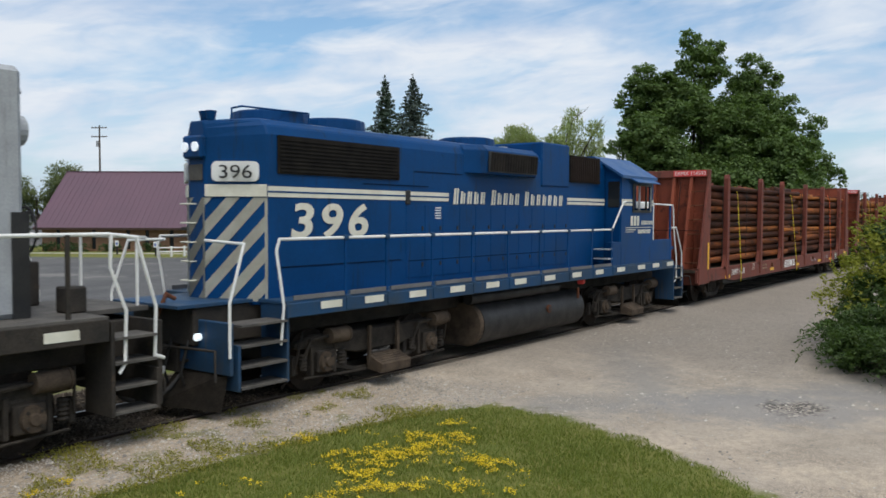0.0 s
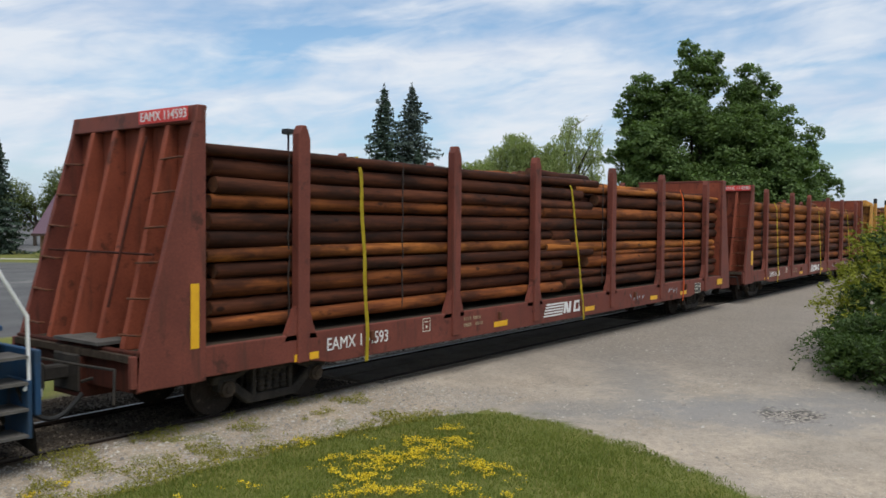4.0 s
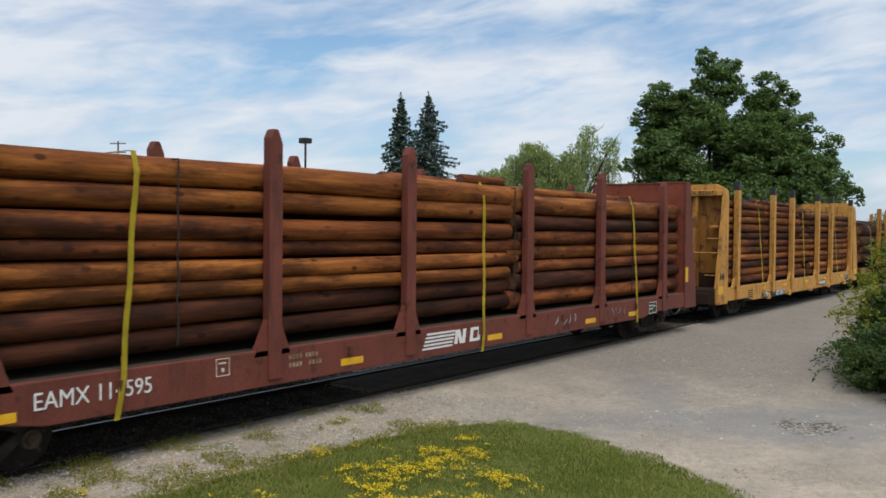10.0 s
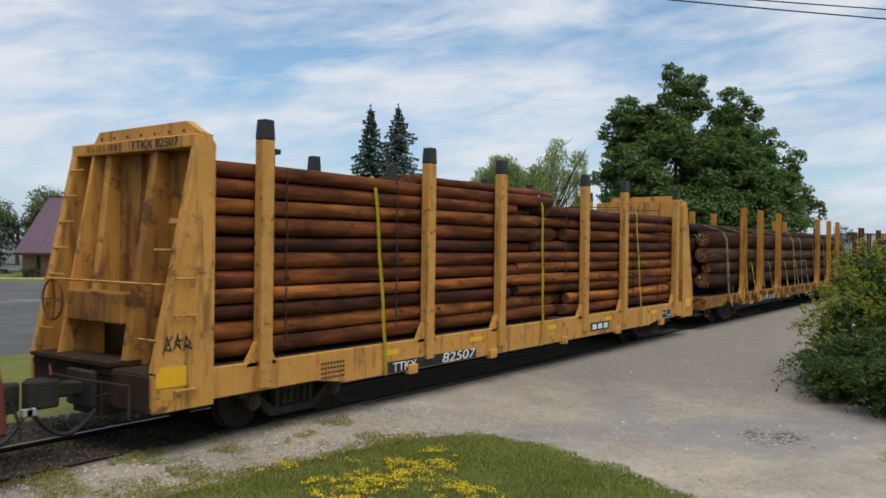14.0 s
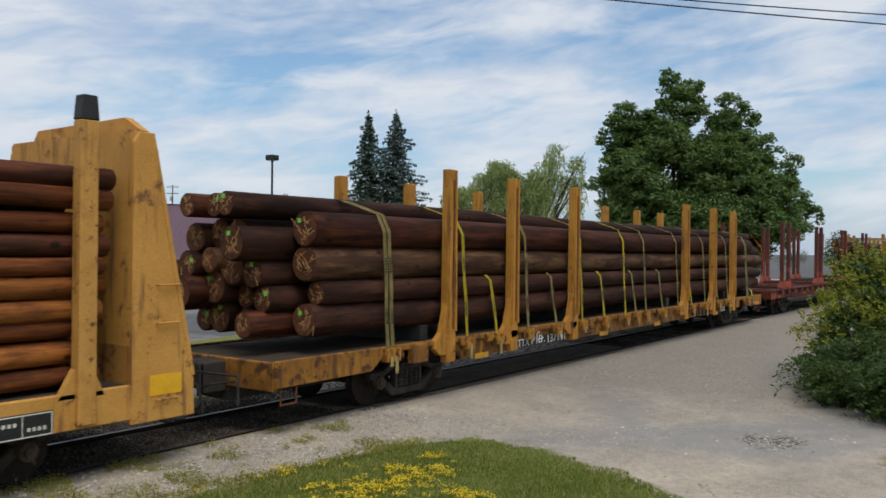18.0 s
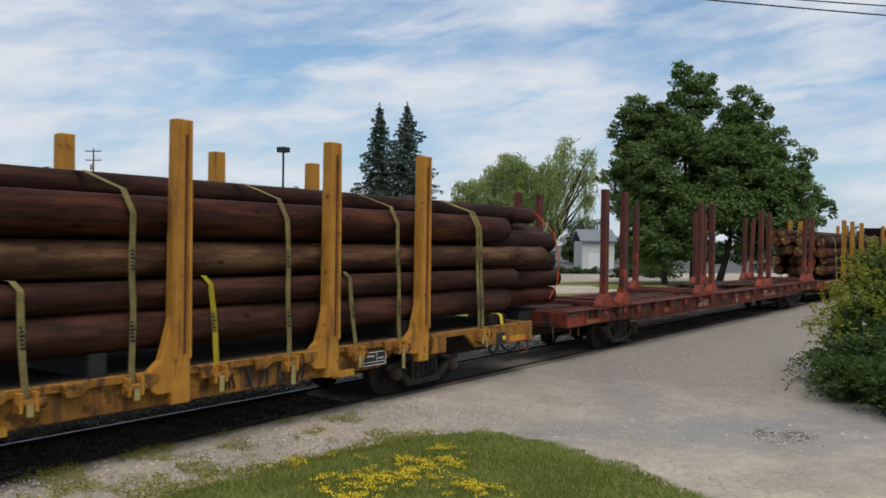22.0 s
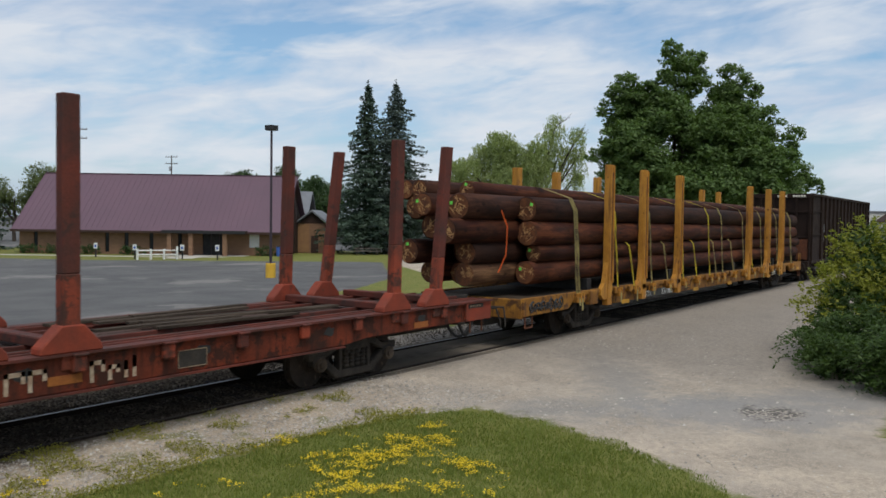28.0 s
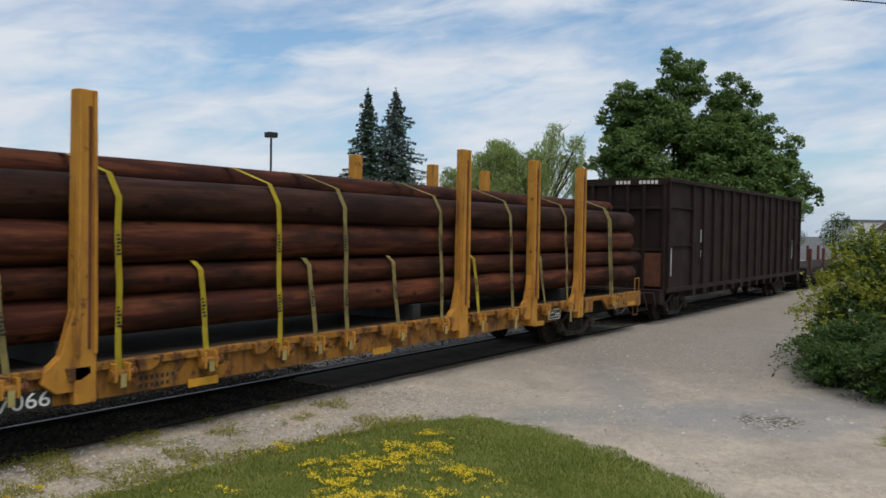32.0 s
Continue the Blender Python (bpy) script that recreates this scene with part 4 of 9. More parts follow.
            pipe(bm, [(u * 1.9, s * 1.2, 1.05), (u * 1.95, s * 1.1, 0.5), (u * 1.98, s * 0.8, 0.12)], 0.02, 6)
            part("sand_pipe", bm, m_dark, truck)
    boxes("truck_bolster", [(-0.3, 0.3, -1.0, 1.0, 0.5, 0.9), (-1.9, 1.9, -0.5, 0.5, 0.5, 0.85)], m_dark, truck, bevel=0.02)
    add_wheels(truck, (-1.37, 1.37), 0.51)


m_seam = surface("dark_seam", (0.004, 0.016, 0.045), (0.003, 0.010, 0.025), 0.8, 3, 40, 0.0, grain=0.2, spec=0.05)
m_kick = surface("dusty_kick_plate", (0.175, 0.175, 0.180), (0.120, 0.122, 0.130), 0.8, 3, 40, 0.1, grain=0.25)


# --- blue road locomotive ---
def stripe_panel(loco, corner, centre, s):
    """Angled hood corner with slanting cream stripes, from centre (x, y) to corner (x, y)."""
    (cx, cy), (ex, ey) = corner, centre
    w = math.hypot(cx - ex, cy - ey)
    ux, uy = (cx - ex) / w, (cy - ey) / w
    nx, ny = -abs(uy) , (-abs(ux) if s < 0 else abs(ux))
    bm = bmesh.new()

    def at(u, z, lift=0.006):
        return bm.verts.new((ex + ux * u + nx * lift, ey + uy * u + ny * lift, z))

    lo, hi = 1.47, 2.92
    def clip_band(z0, z1):
        pts = []
        slope = 1.02
        poly = [(0.0, z0), (w, z0 + slope * w), (w, z1 + slope * w), (0.0, z1)]
        for bound, keep in ((lo, 1), (hi, -1)):
            res = []
            for (u0, a), (u1, b) in zip(poly, poly[1:] + poly[:1]):
                ia, ib = keep * (a - bound) >= 0, keep * (b - bound) >= 0
                if ia:
                    res.append((u0, a))
                if ia != ib:
                    k = (bound - a) / (b - a)
                    res.append((u0 + k * (u1 - u0), bound))
            poly = res
            if not poly:
                return []
        return poly
    z = lo - 1.25
    while z < hi:
        poly = clip_band(z, z + 0.215)
        if len(poly) > 2:
            bm.faces.new([at(u, q) for u, q in poly])
        z += 0.43
    bm.faces.new([at(w - 0.045, lo), at(w, lo), at(w, hi), at(w - 0.045, hi)])
    bmesh.ops.solidify(bm, geom=bm.faces[:], thickness=-0.003)
    part("cream_stripes", bm, m_cream, loco)


def blue_locomotive():
    loco = vehicle("locomotive", "blue diesel road locomotive with cream stripes and white handrails", "locomotive", 16.6)
    X = -16.6
    # underframe and walkway
    boxes("underframe", [(8.3 + X, 24.75 + X, -0.75, 0.75, 0.95, 1.46)], m_dark, loco, bevel=0.02)
    boxes("walkway", [(9.38 + X, 24.45 + X, -1.5, 1.5, 1.46, 1.51), (8.0 + X, 9.38 + X, -0.80, 0.80, 1.46, 1.51), (24.45 + X, 25.32 + X, -0.80, 0.80, 1.46, 1.51)], m_blue_dusty, loco, bevel=0.006)
    for s in (-1, 1):
        boxes("side_sill", [(9.38 + X, 24.45 + X, *sorted((s * 1.47, s * 1.53)), 1.28, 1.475)], m_blue_dusty, loco, bevel=0.008)
        for x in (10.05, 11.05, 12.2, 13.4, 14.6, 15.66, 16.9, 18.17, 19.34, 20.6, 21.9, 22.9, 23.95):
            x += X
            boxes("reflector", [(x, x + 0.46, *sorted((s * 1.53, s * 1.537)), 1.355, 1.46)], m_cream, loco, "cream reflective sill mark")
    # long hood with rounded roof edges and angled end
    bm = bmesh.new()
    sec = [(-0.99, 1.42), (-0.99, 3.80), (-0.94, 3.93), (-0.84, 4.01), (-0.70, 4.04), (0.70, 4.04), (0.84, 4.01), (0.94, 3.93), (0.99, 3.80), (0.99, 1.42)]
    rings = []
    for x, squeeze, drop in ((8.93, 0.19, 0.05), (9.47, 1.0, 0.0), (20.96, 1.0, 0.0)):
        rings.append([bm.verts.new((x + X, y * squeeze, z - drop * (z > 3.7))) for y, z in sec])
    n = len(sec)
    for r0, r1 in zip(rings, rings[1:]):
        for k in range(n):
            bm.faces.new((r0[k], r0[(k + 1) % n], r1[(k + 1) % n], r1[k]))
    bm.faces.new(rings[0][::-1])
    bm.faces.new(rings[-1])
    part("long_hood", bm, m_blue, loco, bevel=0.02)
    stripe_panel(loco, (9.47 + X, -0.99), (8.93 + X, -0.19), -1)
    stripe_panel(loco, (9.47 + X, 0.99), (8.93 + X, 0.19), 1)
    stripe_panel(loco, (8.93 + X, -0.19), (8.93 + X, 0.19), -1)
    # cream band with two thin red lines, round the hood and along it
    for y in (-0.996, 0.996):
        for x0, x1 in ((9.47, 14.05), (18.88, 20.92)):
            boxes("cream_band", [(x0 + X, x1 + X, *sorted((y, y * 1.004)), 2.93, 3.08)], m_cream, loco)
            boxes("thin_line", [(x0 + X, x1 + X, *sorted((y * 1.004, y * 1.008)), 2.990, 3.015)], m_blue, loco)
    ang = math.degrees(math.atan2(0.80, 0.54))
    for s in (-1, 1):
        m = Matrix.Translation((9.20 + X, s * 0.59, 0)) @ pose(0, 0, 0, 0, 0, (90 - ang) * (-s) if s < 0 else -(90 - ang))
        def angled(rows, name, mat, label=""):
            bm = bmesh.new()
            for r in rows:
                box(bm, *r)
            bmesh.ops.transform(bm, matrix=m, verts=bm.verts)
            return part(name, bm, mat, loco, label, bevel=0.004)
        angled([(-0.024, -0.004, -0.475, 0.475, 2.93, 3.10)], "cream_band", m_cream)
        bm = bmesh.new()
        prism(bm, [(sy * 0.28 + 0.08 * math.cos(a), 3.28 + sz * 0.06 + 0.08 * math.sin(a)) for sy, sz, a0 in ((1, 1, 0), (-1, 1, 90), (-1, -1, 180), (1, -1, 270)) for a in [radians(a0 + 22.5 * q) for q in range(5)]], "x", -0.05, -0.004)
        bmesh.ops.transform(bm, matrix=m, verts=bm.verts)
        plate = part("number_board", bm, m_white, loco, "white rounded number board")
        if s < 0:
            t = letters("396", 0.19, m_black, plate, -0.25, 0, 3.185, "number", width=0.50, face=1)
            t.data.transform(m @ Matrix.Translation((-0.10, 0.0, 0)) @ pose(0, 0, 0, 0, 0, -90))
    # hood end fittings
    bm = bmesh.new()
    box(bm, 8.82 + X, 8.95 + X, -0.23, 0.21, 3.46, 3.78)
    head = part("headlight_housing", bm, m_blue, loco, bevel=0.03)
    for y in (-0.13, 0.11):
        bm = bmesh.new()
        rod(bm, (8.83 + X, y, 3.62), (8.79 + X, y, 3.62), 0.065, 0.07, 16)
        part("headlight", bm, glow("headlight_glass", (0.85, 0.9, 0.95), 0.35), head, "lit white headlight")
    boxes("end_number_glass", [(8.90 + X, 8.925 + X, -0.15, 0.15, 3.16, 3.38)], m_deckgrey, loco)
    for k in range(5):
        bm = bmesh.new()
        pipe(bm, [(8.93 + X, 0.02, 1.75 + 0.27 * k), (8.83 + X, 0.02, 1.75 + 0.27 * k), (8.83 + X, 0.26, 1.75 + 0.27 * k), (8.93 + X, 0.26, 1.75 + 0.27 * k)], 0.012, 6)
        part("ladder_rung", bm, m_cream, loco)
    # roof fans, horn rail, exhaust
    for x, r, z in ((10.4, 0.66, 4.02), (11.8, 0.64, 4.02), (16.05, 0.64, 4.02)):
        bm = bmesh.new()
        rod(bm, (x + X, 0, z), (x + X, 0, z + 0.19), r, r - 0.015, 28)
        rod(bm, (x + X, 0, z + 0.19), (x + X, 0, z + 0.21), r * 0.88, r * 0.88, 28)
        part("roof_fan", bm, m_blue, loco, "round blue radiator fan cowl", bevel=0.012)
    bm = bmesh.new()
    pipe(bm, [(9.2 + X, -0.5, 4.02), (9.2 + X, -0.5, 4.16), (9.35 + X, -0.55, 4.20), (10.6 + X, -0.7, 4.20), (10.6 + X, -0.7, 4.03)], 0.014, 6)
    for x, y in ((9.05, -0.2), (9.05, -0.05)):
        rod(bm, (x + X, y, 4.0), (x + X, y, 4.13), 0.06, 0.09, 10)
    part("roof_piping", bm, m_blue, loco)
    for x in (14.1, 17.1):
        boxes("exhaust_stack", [(x + X, x + 0.25 + X, -0.25, 0.25, 4.0, 4.14)], m_grey, loco, bevel=0.01)
    # radiator grille, side duct with louvres, air box, inertial grille
    for s in (-1, 1):
        def side(*r):
            x0, x1, y0, y1, z0, z1 = r
            return (x0 + X, x1 + X, *sorted((s * y0, s * y1)), z0, z1)
        g = boxes("radiator_grille", [side(9.66, 12.54, 0.985, 1.015, 3.26, 3.80)], m_grille, loco, "sooty black radiator intake grille")
        boxes("grille_slat", [side(9.70, 12.50, 1.015, 1.03, 3.29 + 0.055 * k, 3.315 + 0.055 * k) for k in range(9)], m_grille, g)
        bm = bmesh.new()
        a = [(14.55 + X, s * 0.97), (15.0 + X, s * 1.27), (17.0 + X, s * 1.27), (17.4 + X, s * 0.97)]
        lo = [bm.verts.new((x, y if abs(y) < 1 else y * 0.97, 3.46)) for x, y in a]
        hi = [bm.verts.new((x, y, 3.90)) for x, y in a]
        up = [bm.verts.new((x, y * 0.9, 4.0)) for x, y in a]
        for p0, p1 in ((lo, hi), (hi, up)):
            for k in range(4):
                bm.faces.new((p0[k], p0[(k + 1) % 4], p1[(k + 1) % 4], p1[k]))
        bm.faces.new(lo)
        bm.faces.new(up[::-1])
        duct = part("blower_duct", bm, m_blue, loco, bevel=0.015)
        boxes("louvre_panel", [side(15.05, 16.95, 1.255, 1.275, 3.50, 3.88)], m_black, duct)
        bm = bmesh.new()
        for k in range(18):
            x = 15.10 + 0.103 * k + X
            vs = [(x, 1.275, 3.52), (x + 0.035, 1.305, 3.52), (x + 0.085, 1.305, 3.86), (x + 0.05, 1.275, 3.86)]
            q = [bm.verts.new((u, s * v, w)) for u, v, w in vs]
            q2 = [bm.verts.new((u + 0.03, s * v, w)) for u, v, w in vs]
            for i in range(4):
                bm.faces.new((q[i], q[(i + 1) % 4], q2[(i + 1) % 4], q2[i]))
            bm.faces.new(q)
            bm.faces.new(q2[::-1])
        part("louvre", bm, m_grille, duct)
        f = boxes("filter_grille", [side(18.98, 20.56, 0.985, 1.04, 3.43, 4.03)], m_grille, loco, "dark central air filter grille")
        boxes("grille_bar", [side(19.02 + 0.1 * k, 19.05 + 0.1 * k, 1.04, 1.06, 3.47, 3.99) for k in range(15)], m_gondola, f)
    boxes("air_box", [(17.62 + X, 18.95 + X, -1.02, 1.02, 3.30, 4.24)], m_blue, loco, bevel=0.03)
    # hood doors and small fittings on the sides
    for s in (-1, 1):
        for k in range(11):
            x = 12.75 + 0.56 * k + X
            door = boxes("hood_door", [(x, x + 0.545, *sorted((s * 0.985, s * 0.998)), 1.62, 2.86)], m_blue, loco, bevel=0.004)
            for z in (1.80, 2.42):
                boxes("latch", [(x + 0.45, x + 0.49, *sorted((s * 0.998, s * 1.012)), z, z + 0.07)], m_black, door)
        for x0, x1, z in ((9.6, 12.6, 1.93), (12.8, 18.9, 1.90), (13.0, 14.5, 3.42), (11.6, 13.4, 3.17)):
            boxes("panel_seam", [(x0 + X, x1 + X, *sorted((s * 0.992, s * 1.000)), z, z + 0.014)], m_seam, loco)
        boxes("vent_port", [(12.72 + X, 12.86 + X, *sorted((s * 0.99, s * 1.02)), 2.86, 3.10)], m_black, loco, bevel=0.02)
        boxes("data_plate", [(13.62 + X, 13.80 + X, *sorted((s * 0.992, s * 1.002)), 2.62 + 0.045 * k, 2.64 + 0.045 * k) for k in range(5)], m_white, loco)
    for k, digit in enumerate("396"):
        letters(digit, 0.50, m_cream, loco, 9.88 + 0.645 * k + X, -1.004, 2.36, "number", slant=0.12, width=0.49, fat=0.016, label="large slanted cream digit")
    # words in serif capitals, as plain shapes
    x = 14.2 + X
    for count, w in ((5, 0.235), (5, 0.235), (7, 0.261)):
        for k in range(count):
            h = 0.29 if k == 0 else 0.225
            z0 = 2.88 if k == 0 else 2.895
            bm = bmesh.new()
            bars = ((0.0, 0.075, 0.0, h), (0.100, 0.150, 0.0, h * (0.86 if k % 2 else 1.0)))
            for n, (u0, u1, v0, v1) in enumerate(bars):
                y = -1.0 - 0.0006 * n
                prism(bm, [(x + u0 + 0.14 * v0, z0 + v0), (x + u1 + 0.14 * v0, z0 + v0), (x + u1 + 0.14 * v1, z0 + v1), (x + u0 + 0.14 * v1, z0 + v1)], "y", y - 0.003, y)
            part("name_letter", bm, m_cream, loco)
            x += w
        x += 0.17
    # handrails
    for s in (-1, 1):
        y = s * 1.46
        bm = bmesh.new()
        pipe(bm, [(9.30 + X, y, 0.92), (9.36 + X, y, 1.45), (9.22 + X, y, 2.20), (9.28 + X, y, 2.35), (20.44 + X, y, 2.36), (20.98 + X, s * 1.51, 3.0), (21.12 + X, s * 1.51, 3.02), (21.14 + X, s * 1.47, 3.02)], 0.022, 8)
        part("handrail", bm, m_white, loco, "white painted handrail", smooth=True)
        for x in (10.67, 11.67, 12.93, 14.2, 15.5, 16.8, 18.1, 19.3, 20.4):
            bm = bmesh.new()
            box(bm, x - 0.025 + X, x + 0.025 + X, *sorted((y - 0.012, y + 0.012)), 1.40, 2.36)
            post = part("stanchion", bm, m_blue, loco)
            boxes("rail_clamp", [(x - 0.055 + X, x + 0.055 + X, y - 0.035, y + 0.035, 2.318, 2.392)], m_blue_dusty, post, bevel=0.01)
            boxes("post_foot", [(x - 0.06 + X, x + 0.06 + X, *sorted((s * 1.53, s * 1.55)), 1.30, 1.50)], m_blue_dusty, post, bevel=0.006)
        posts = (9.45, 10.67, 11.67, 12.93, 14.2, 15.5, 16.8, 18.1, 19.3, 20.4)
        for x0, x1 in zip(posts, posts[1:]):
            boxes("kick_plate", [(x0 + 0.07 + X, x1 - 0.07 + X, *sorted((s * 1.485, s * 1.505)), 1.512, 1.575)], m_kick, loco, "dusty grey edge of the walkway")
    # cab in separate sheets with open windows
    cab = boxes("cab", [(21.0 + X, 22.97 + X, -1.43, 1.43, 1.512, 1.58)], m_blue, loco)
    shell = [(-1.47, 1.42), (-1.47, 3.62), (-0.78, 4.03), (0.78, 4.03), (1.47, 3.62), (1.47, 1.42)]
    bm = bmesh.new()
    prism(bm, shell, "x", 20.95 + X, 21.0 + X)
    part("rear_wall", bm, m_blue, cab)
    bm = bmesh.new()
    prism(bm, [(-1.47, 1.42), (-1.47, 2.88), (1.47, 2.88), (1.47, 1.42)], "x", 22.97 + X, 23.02 + X)
    part("front_wall", bm, m_blue, cab)
    bm = bmesh.new()
    prism(bm, [(-1.47, 3.50), (-1.47, 3.62), (-0.78, 4.03), (0.78, 4.03), (1.47, 3.62), (1.47, 3.50)], "x", 22.97 + X, 23.02 + X)
    part("front_header", bm, m_blue, cab)
    for y0, y1, z1 in ((-1.47, -1.36, 3.50), (-0.96, -0.84, 3.50), (-0.84, 0.84, 3.10), (0.84, 0.96, 3.50), (1.36, 1.47, 3.50)):
        boxes("front_pillar", [(22.97 + X, 23.02 + X, y0, y1, 2.88, z1)], m_blue, cab)
    for y0, y1 in ((-1.47, -1.43), (1.43, 1.47)):
        for x0, x1, z0, z1 in ((21.0, 22.97, 1.51, 2.80), (21.0, 22.97, 3.44, 3.62), (21.0, 21.68, 2.80, 3.44), (22.80, 22.97, 2.80, 3.44)):
            boxes("side_panel", [(x0 + X, x1 + X, y0, y1, z0, z1)], m_blue, cab)
    for y in (-0.85, 0.85):
        boxes("cab_seat", [(21.5 + X, 21.95 + X, y - 0.25, y + 0.25, 2.0, 2.6), (21.5 + X, 21.62 + X, y - 0.25, y + 0.25, 2.6, 3.18)], m_black, cab, bevel=0.05)
    boxes("control_stand", [(22.4 + X, 22.8 + X, -1.0, -0.2, 1.5, 2.95)], m_black, cab, bevel=0.03)
    for s in (-1, 1):
        bm = bmesh.new()
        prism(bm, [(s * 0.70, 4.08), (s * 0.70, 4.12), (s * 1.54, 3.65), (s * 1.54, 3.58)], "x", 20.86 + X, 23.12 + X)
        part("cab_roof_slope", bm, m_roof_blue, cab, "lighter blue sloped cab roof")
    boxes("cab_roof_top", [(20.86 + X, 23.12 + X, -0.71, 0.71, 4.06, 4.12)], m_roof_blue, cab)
    for k, x in enumerate((21.3, 21.8, 22.1)):
        bm = bmesh.new()
        rod(bm, (x + X, -0.3, 4.08), (x + X, -0.3, 4.16), 0.05, 0.03, 10)
        part("roof_antenna", bm, m_black, cab)
    for s in (-1, 1):
        def side(*r):
            x0, x1, y0, y1, z0, z1 = r
            return (x0 + X, x1 + X, *sorted((s * y0, s * y1)), z0, z1)
        w = new("side_window")
        w.parent = cab
        for x0, x1, y0, y1, z0, z1, m in ((21.62, 22.86, 1.47, 1.50, 2.76, 2.82, m_black), (21.62, 22.86, 1.47, 1.50, 3.42, 3.46, m_black), (21.62, 21.69, 1.47, 1.50, 2.82, 3.42, m_black), (22.80, 22.86, 1.47, 1.50, 2.82, 3.42, m_black), (22.05, 22.10, 1.45, 1.49, 2.80, 3.44, m_grey), (22.52, 22.56, 1.44, 1.48, 2.80, 3.44, m_black), (22.72, 22.75, 1.50, 1.53, 2.80, 3.40, m_grey)):
            boxes("window_frame", [side(x0, x1, y0, y1, z0, z1)], m, w)
        bm = bmesh.new()
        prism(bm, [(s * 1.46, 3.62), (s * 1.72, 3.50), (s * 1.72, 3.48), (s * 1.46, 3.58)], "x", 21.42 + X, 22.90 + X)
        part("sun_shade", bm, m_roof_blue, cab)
        d = boxes("cab_door", [side(20.925, 20.948, 1.03, 1.44, 1.55, 3.56)], m_blue, cab, bevel=0.005)
        boxes("door_window", [side(20.912, 20.926, 1.10, 1.43, 2.88, 3.50)], m_glass, d, bevel=0.005)
        for x0, x1 in ((20.955, 21.61), (22.87, 23.015)):
            boxes("cream_band", [side(x0, x1, 1.472, 1.478, 2.93, 3.08)], m_cream, cab)
            boxes("thin_line", [side(x0, x1, 1.478, 1.482, 2.990, 3.015)], m_blue, cab)
        boxes("cab_skirt", [side(20.47, 24.43, 1.30, 1.465, 1.51, 2.06)], m_blue, cab, bevel=0.01)
        for k in range(2):
            boxes("step_tread", [side(20.22, 20.47, 1.05, 1.46, 1.66 + 0.22 * k, 1.69 + 0.22 * k)], m_grey, cab)
    # emblem and company lines on the cab as plain shapes
    for k in range(3):
        boxes("emblem", [(21.52 + 0.2 * k + X, 21.66 + 0.2 * k + X, -1.478, -1.473, 2.44, 2.68)], m_cream, cab)
    boxes("emblem_line", [(21.2 + X, 23.05 + X, -1.478, -1.473, 2.385, 2.40), (21.2 + X, 21.85 + X, -1.478, -1.473, 2.33, 2.35), (21.2 + X, 21.7 + X, -1.478, -1.473, 2.28, 2.295)], m_cream, cab)
    brackets(0.055, 0.03, 10, 22.22 + X, -1.473, 2.46, 0.10, m_cream, cab, "small_word")
    brackets(0.055, 0.03, 10, 22.0 + X, -1.473, 2.24, 0.10, m_cream, cab, "small_word")
    # short hood
    boxes("short_hood", [(23.02 + X, 24.45 + X, -0.92, 0.92, 1.51, 3.06)], m_white, loco, "white low nose of the locomotive", bevel=0.04)
    boxes("nose_latch", [(23.5 + X, 23.9 + X, -0.945, -0.92, 2.62, 2.645), (24.0 + X, 24.06 + X, -0.935, -0.92, 2.36, 2.44)], m_black, loco)
    # end platforms: steps, rails, pilot, couplers
    for e, s, w in ((8.5, -1, 0.95), (25.32, 1, 0.72)):
        for y in (-1, 1):
            def st(x0, x1, y0, y1, z0, z1):
                return (*sorted((e + s * x0 + X, e + s * x1 + X)), *sorted((y * y0, y * y1)), z0, z1)
            well = boxes("step_side", [st(-w, 0.05 - w, 0.9, 1.48, 0.40, 1.46)], m_blue_dusty, loco, bevel=0.006)
            boxes("step_side", [st(-0.05, 0.0, 0.95, 1.48, 0.40, 1.0)], m_blue_dusty, loco, bevel=0.006)
            for k in range(4):
                boxes("step_tread", [st(0.05 - w, -0.05, 1.10 - 0.02 * k, 1.50, 0.42 + 0.27 * k, 0.45 + 0.27 * k)], m_deckgrey, well)
            bm = bmesh.new()
            if s < 0:
                ex = e + s * 0.12 + X
                pipe(bm, [(ex, y * 1.45, 0.85), (ex, y * 1.45, 1.55), (ex - s * 0.28, y * 1.42, 2.30), (ex - s * 0.32, y * 0.5, 2.33)], 0.022, 8)
            else:
                pipe(bm, [(24.36 + X, y * 1.42, 2.36), (24.80 + X, y * 1.45, 2.37), (24.90 + X, y * 1.45, 2.25), (25.28 + X, y * 1.45, 1.66), (25.30 + X, y * 1.45, 0.96), (25.24 + X, y * 1.45, 0.90)], 0.022, 8)
            part("corner_rail", bm, m_white, loco, "bent white corner handrail", smooth=True)
            if s > 0:
                bm = bmesh.new()
                pipe(bm, [(23.04 + X, y * 1.45, 2.99), (24.50 + X, y * 1.45, 2.97), (24.57 + X, y * 1.45, 2.88), (24.64 + X, y * 1.45, 2.31), (24.85 + X, y * 1.45, 1.56), (24.87 + X, y * 1.45, 1.00), (24.78 + X, y * 1.45, 0.90), (24.64 + X, y * 1.45, 0.90)], 0.022, 8)
                part("nose_rail", bm, m_white, loco, "white handrail round the nose platform", smooth=True)
                boxes("nose_post", [(24.31 + X, 24.38 + X, *sorted((y * 1.42, y * 1.47)), 1.50, 2.98)], m_blue, loco, bevel=0.006)
                boxes("gate_latch", [(24.42 + X, 24.62 + X, *sorted((y * 1.40, y * 1.46)), 1.78, 1.86)], m_blue, loco, bevel=0.01)
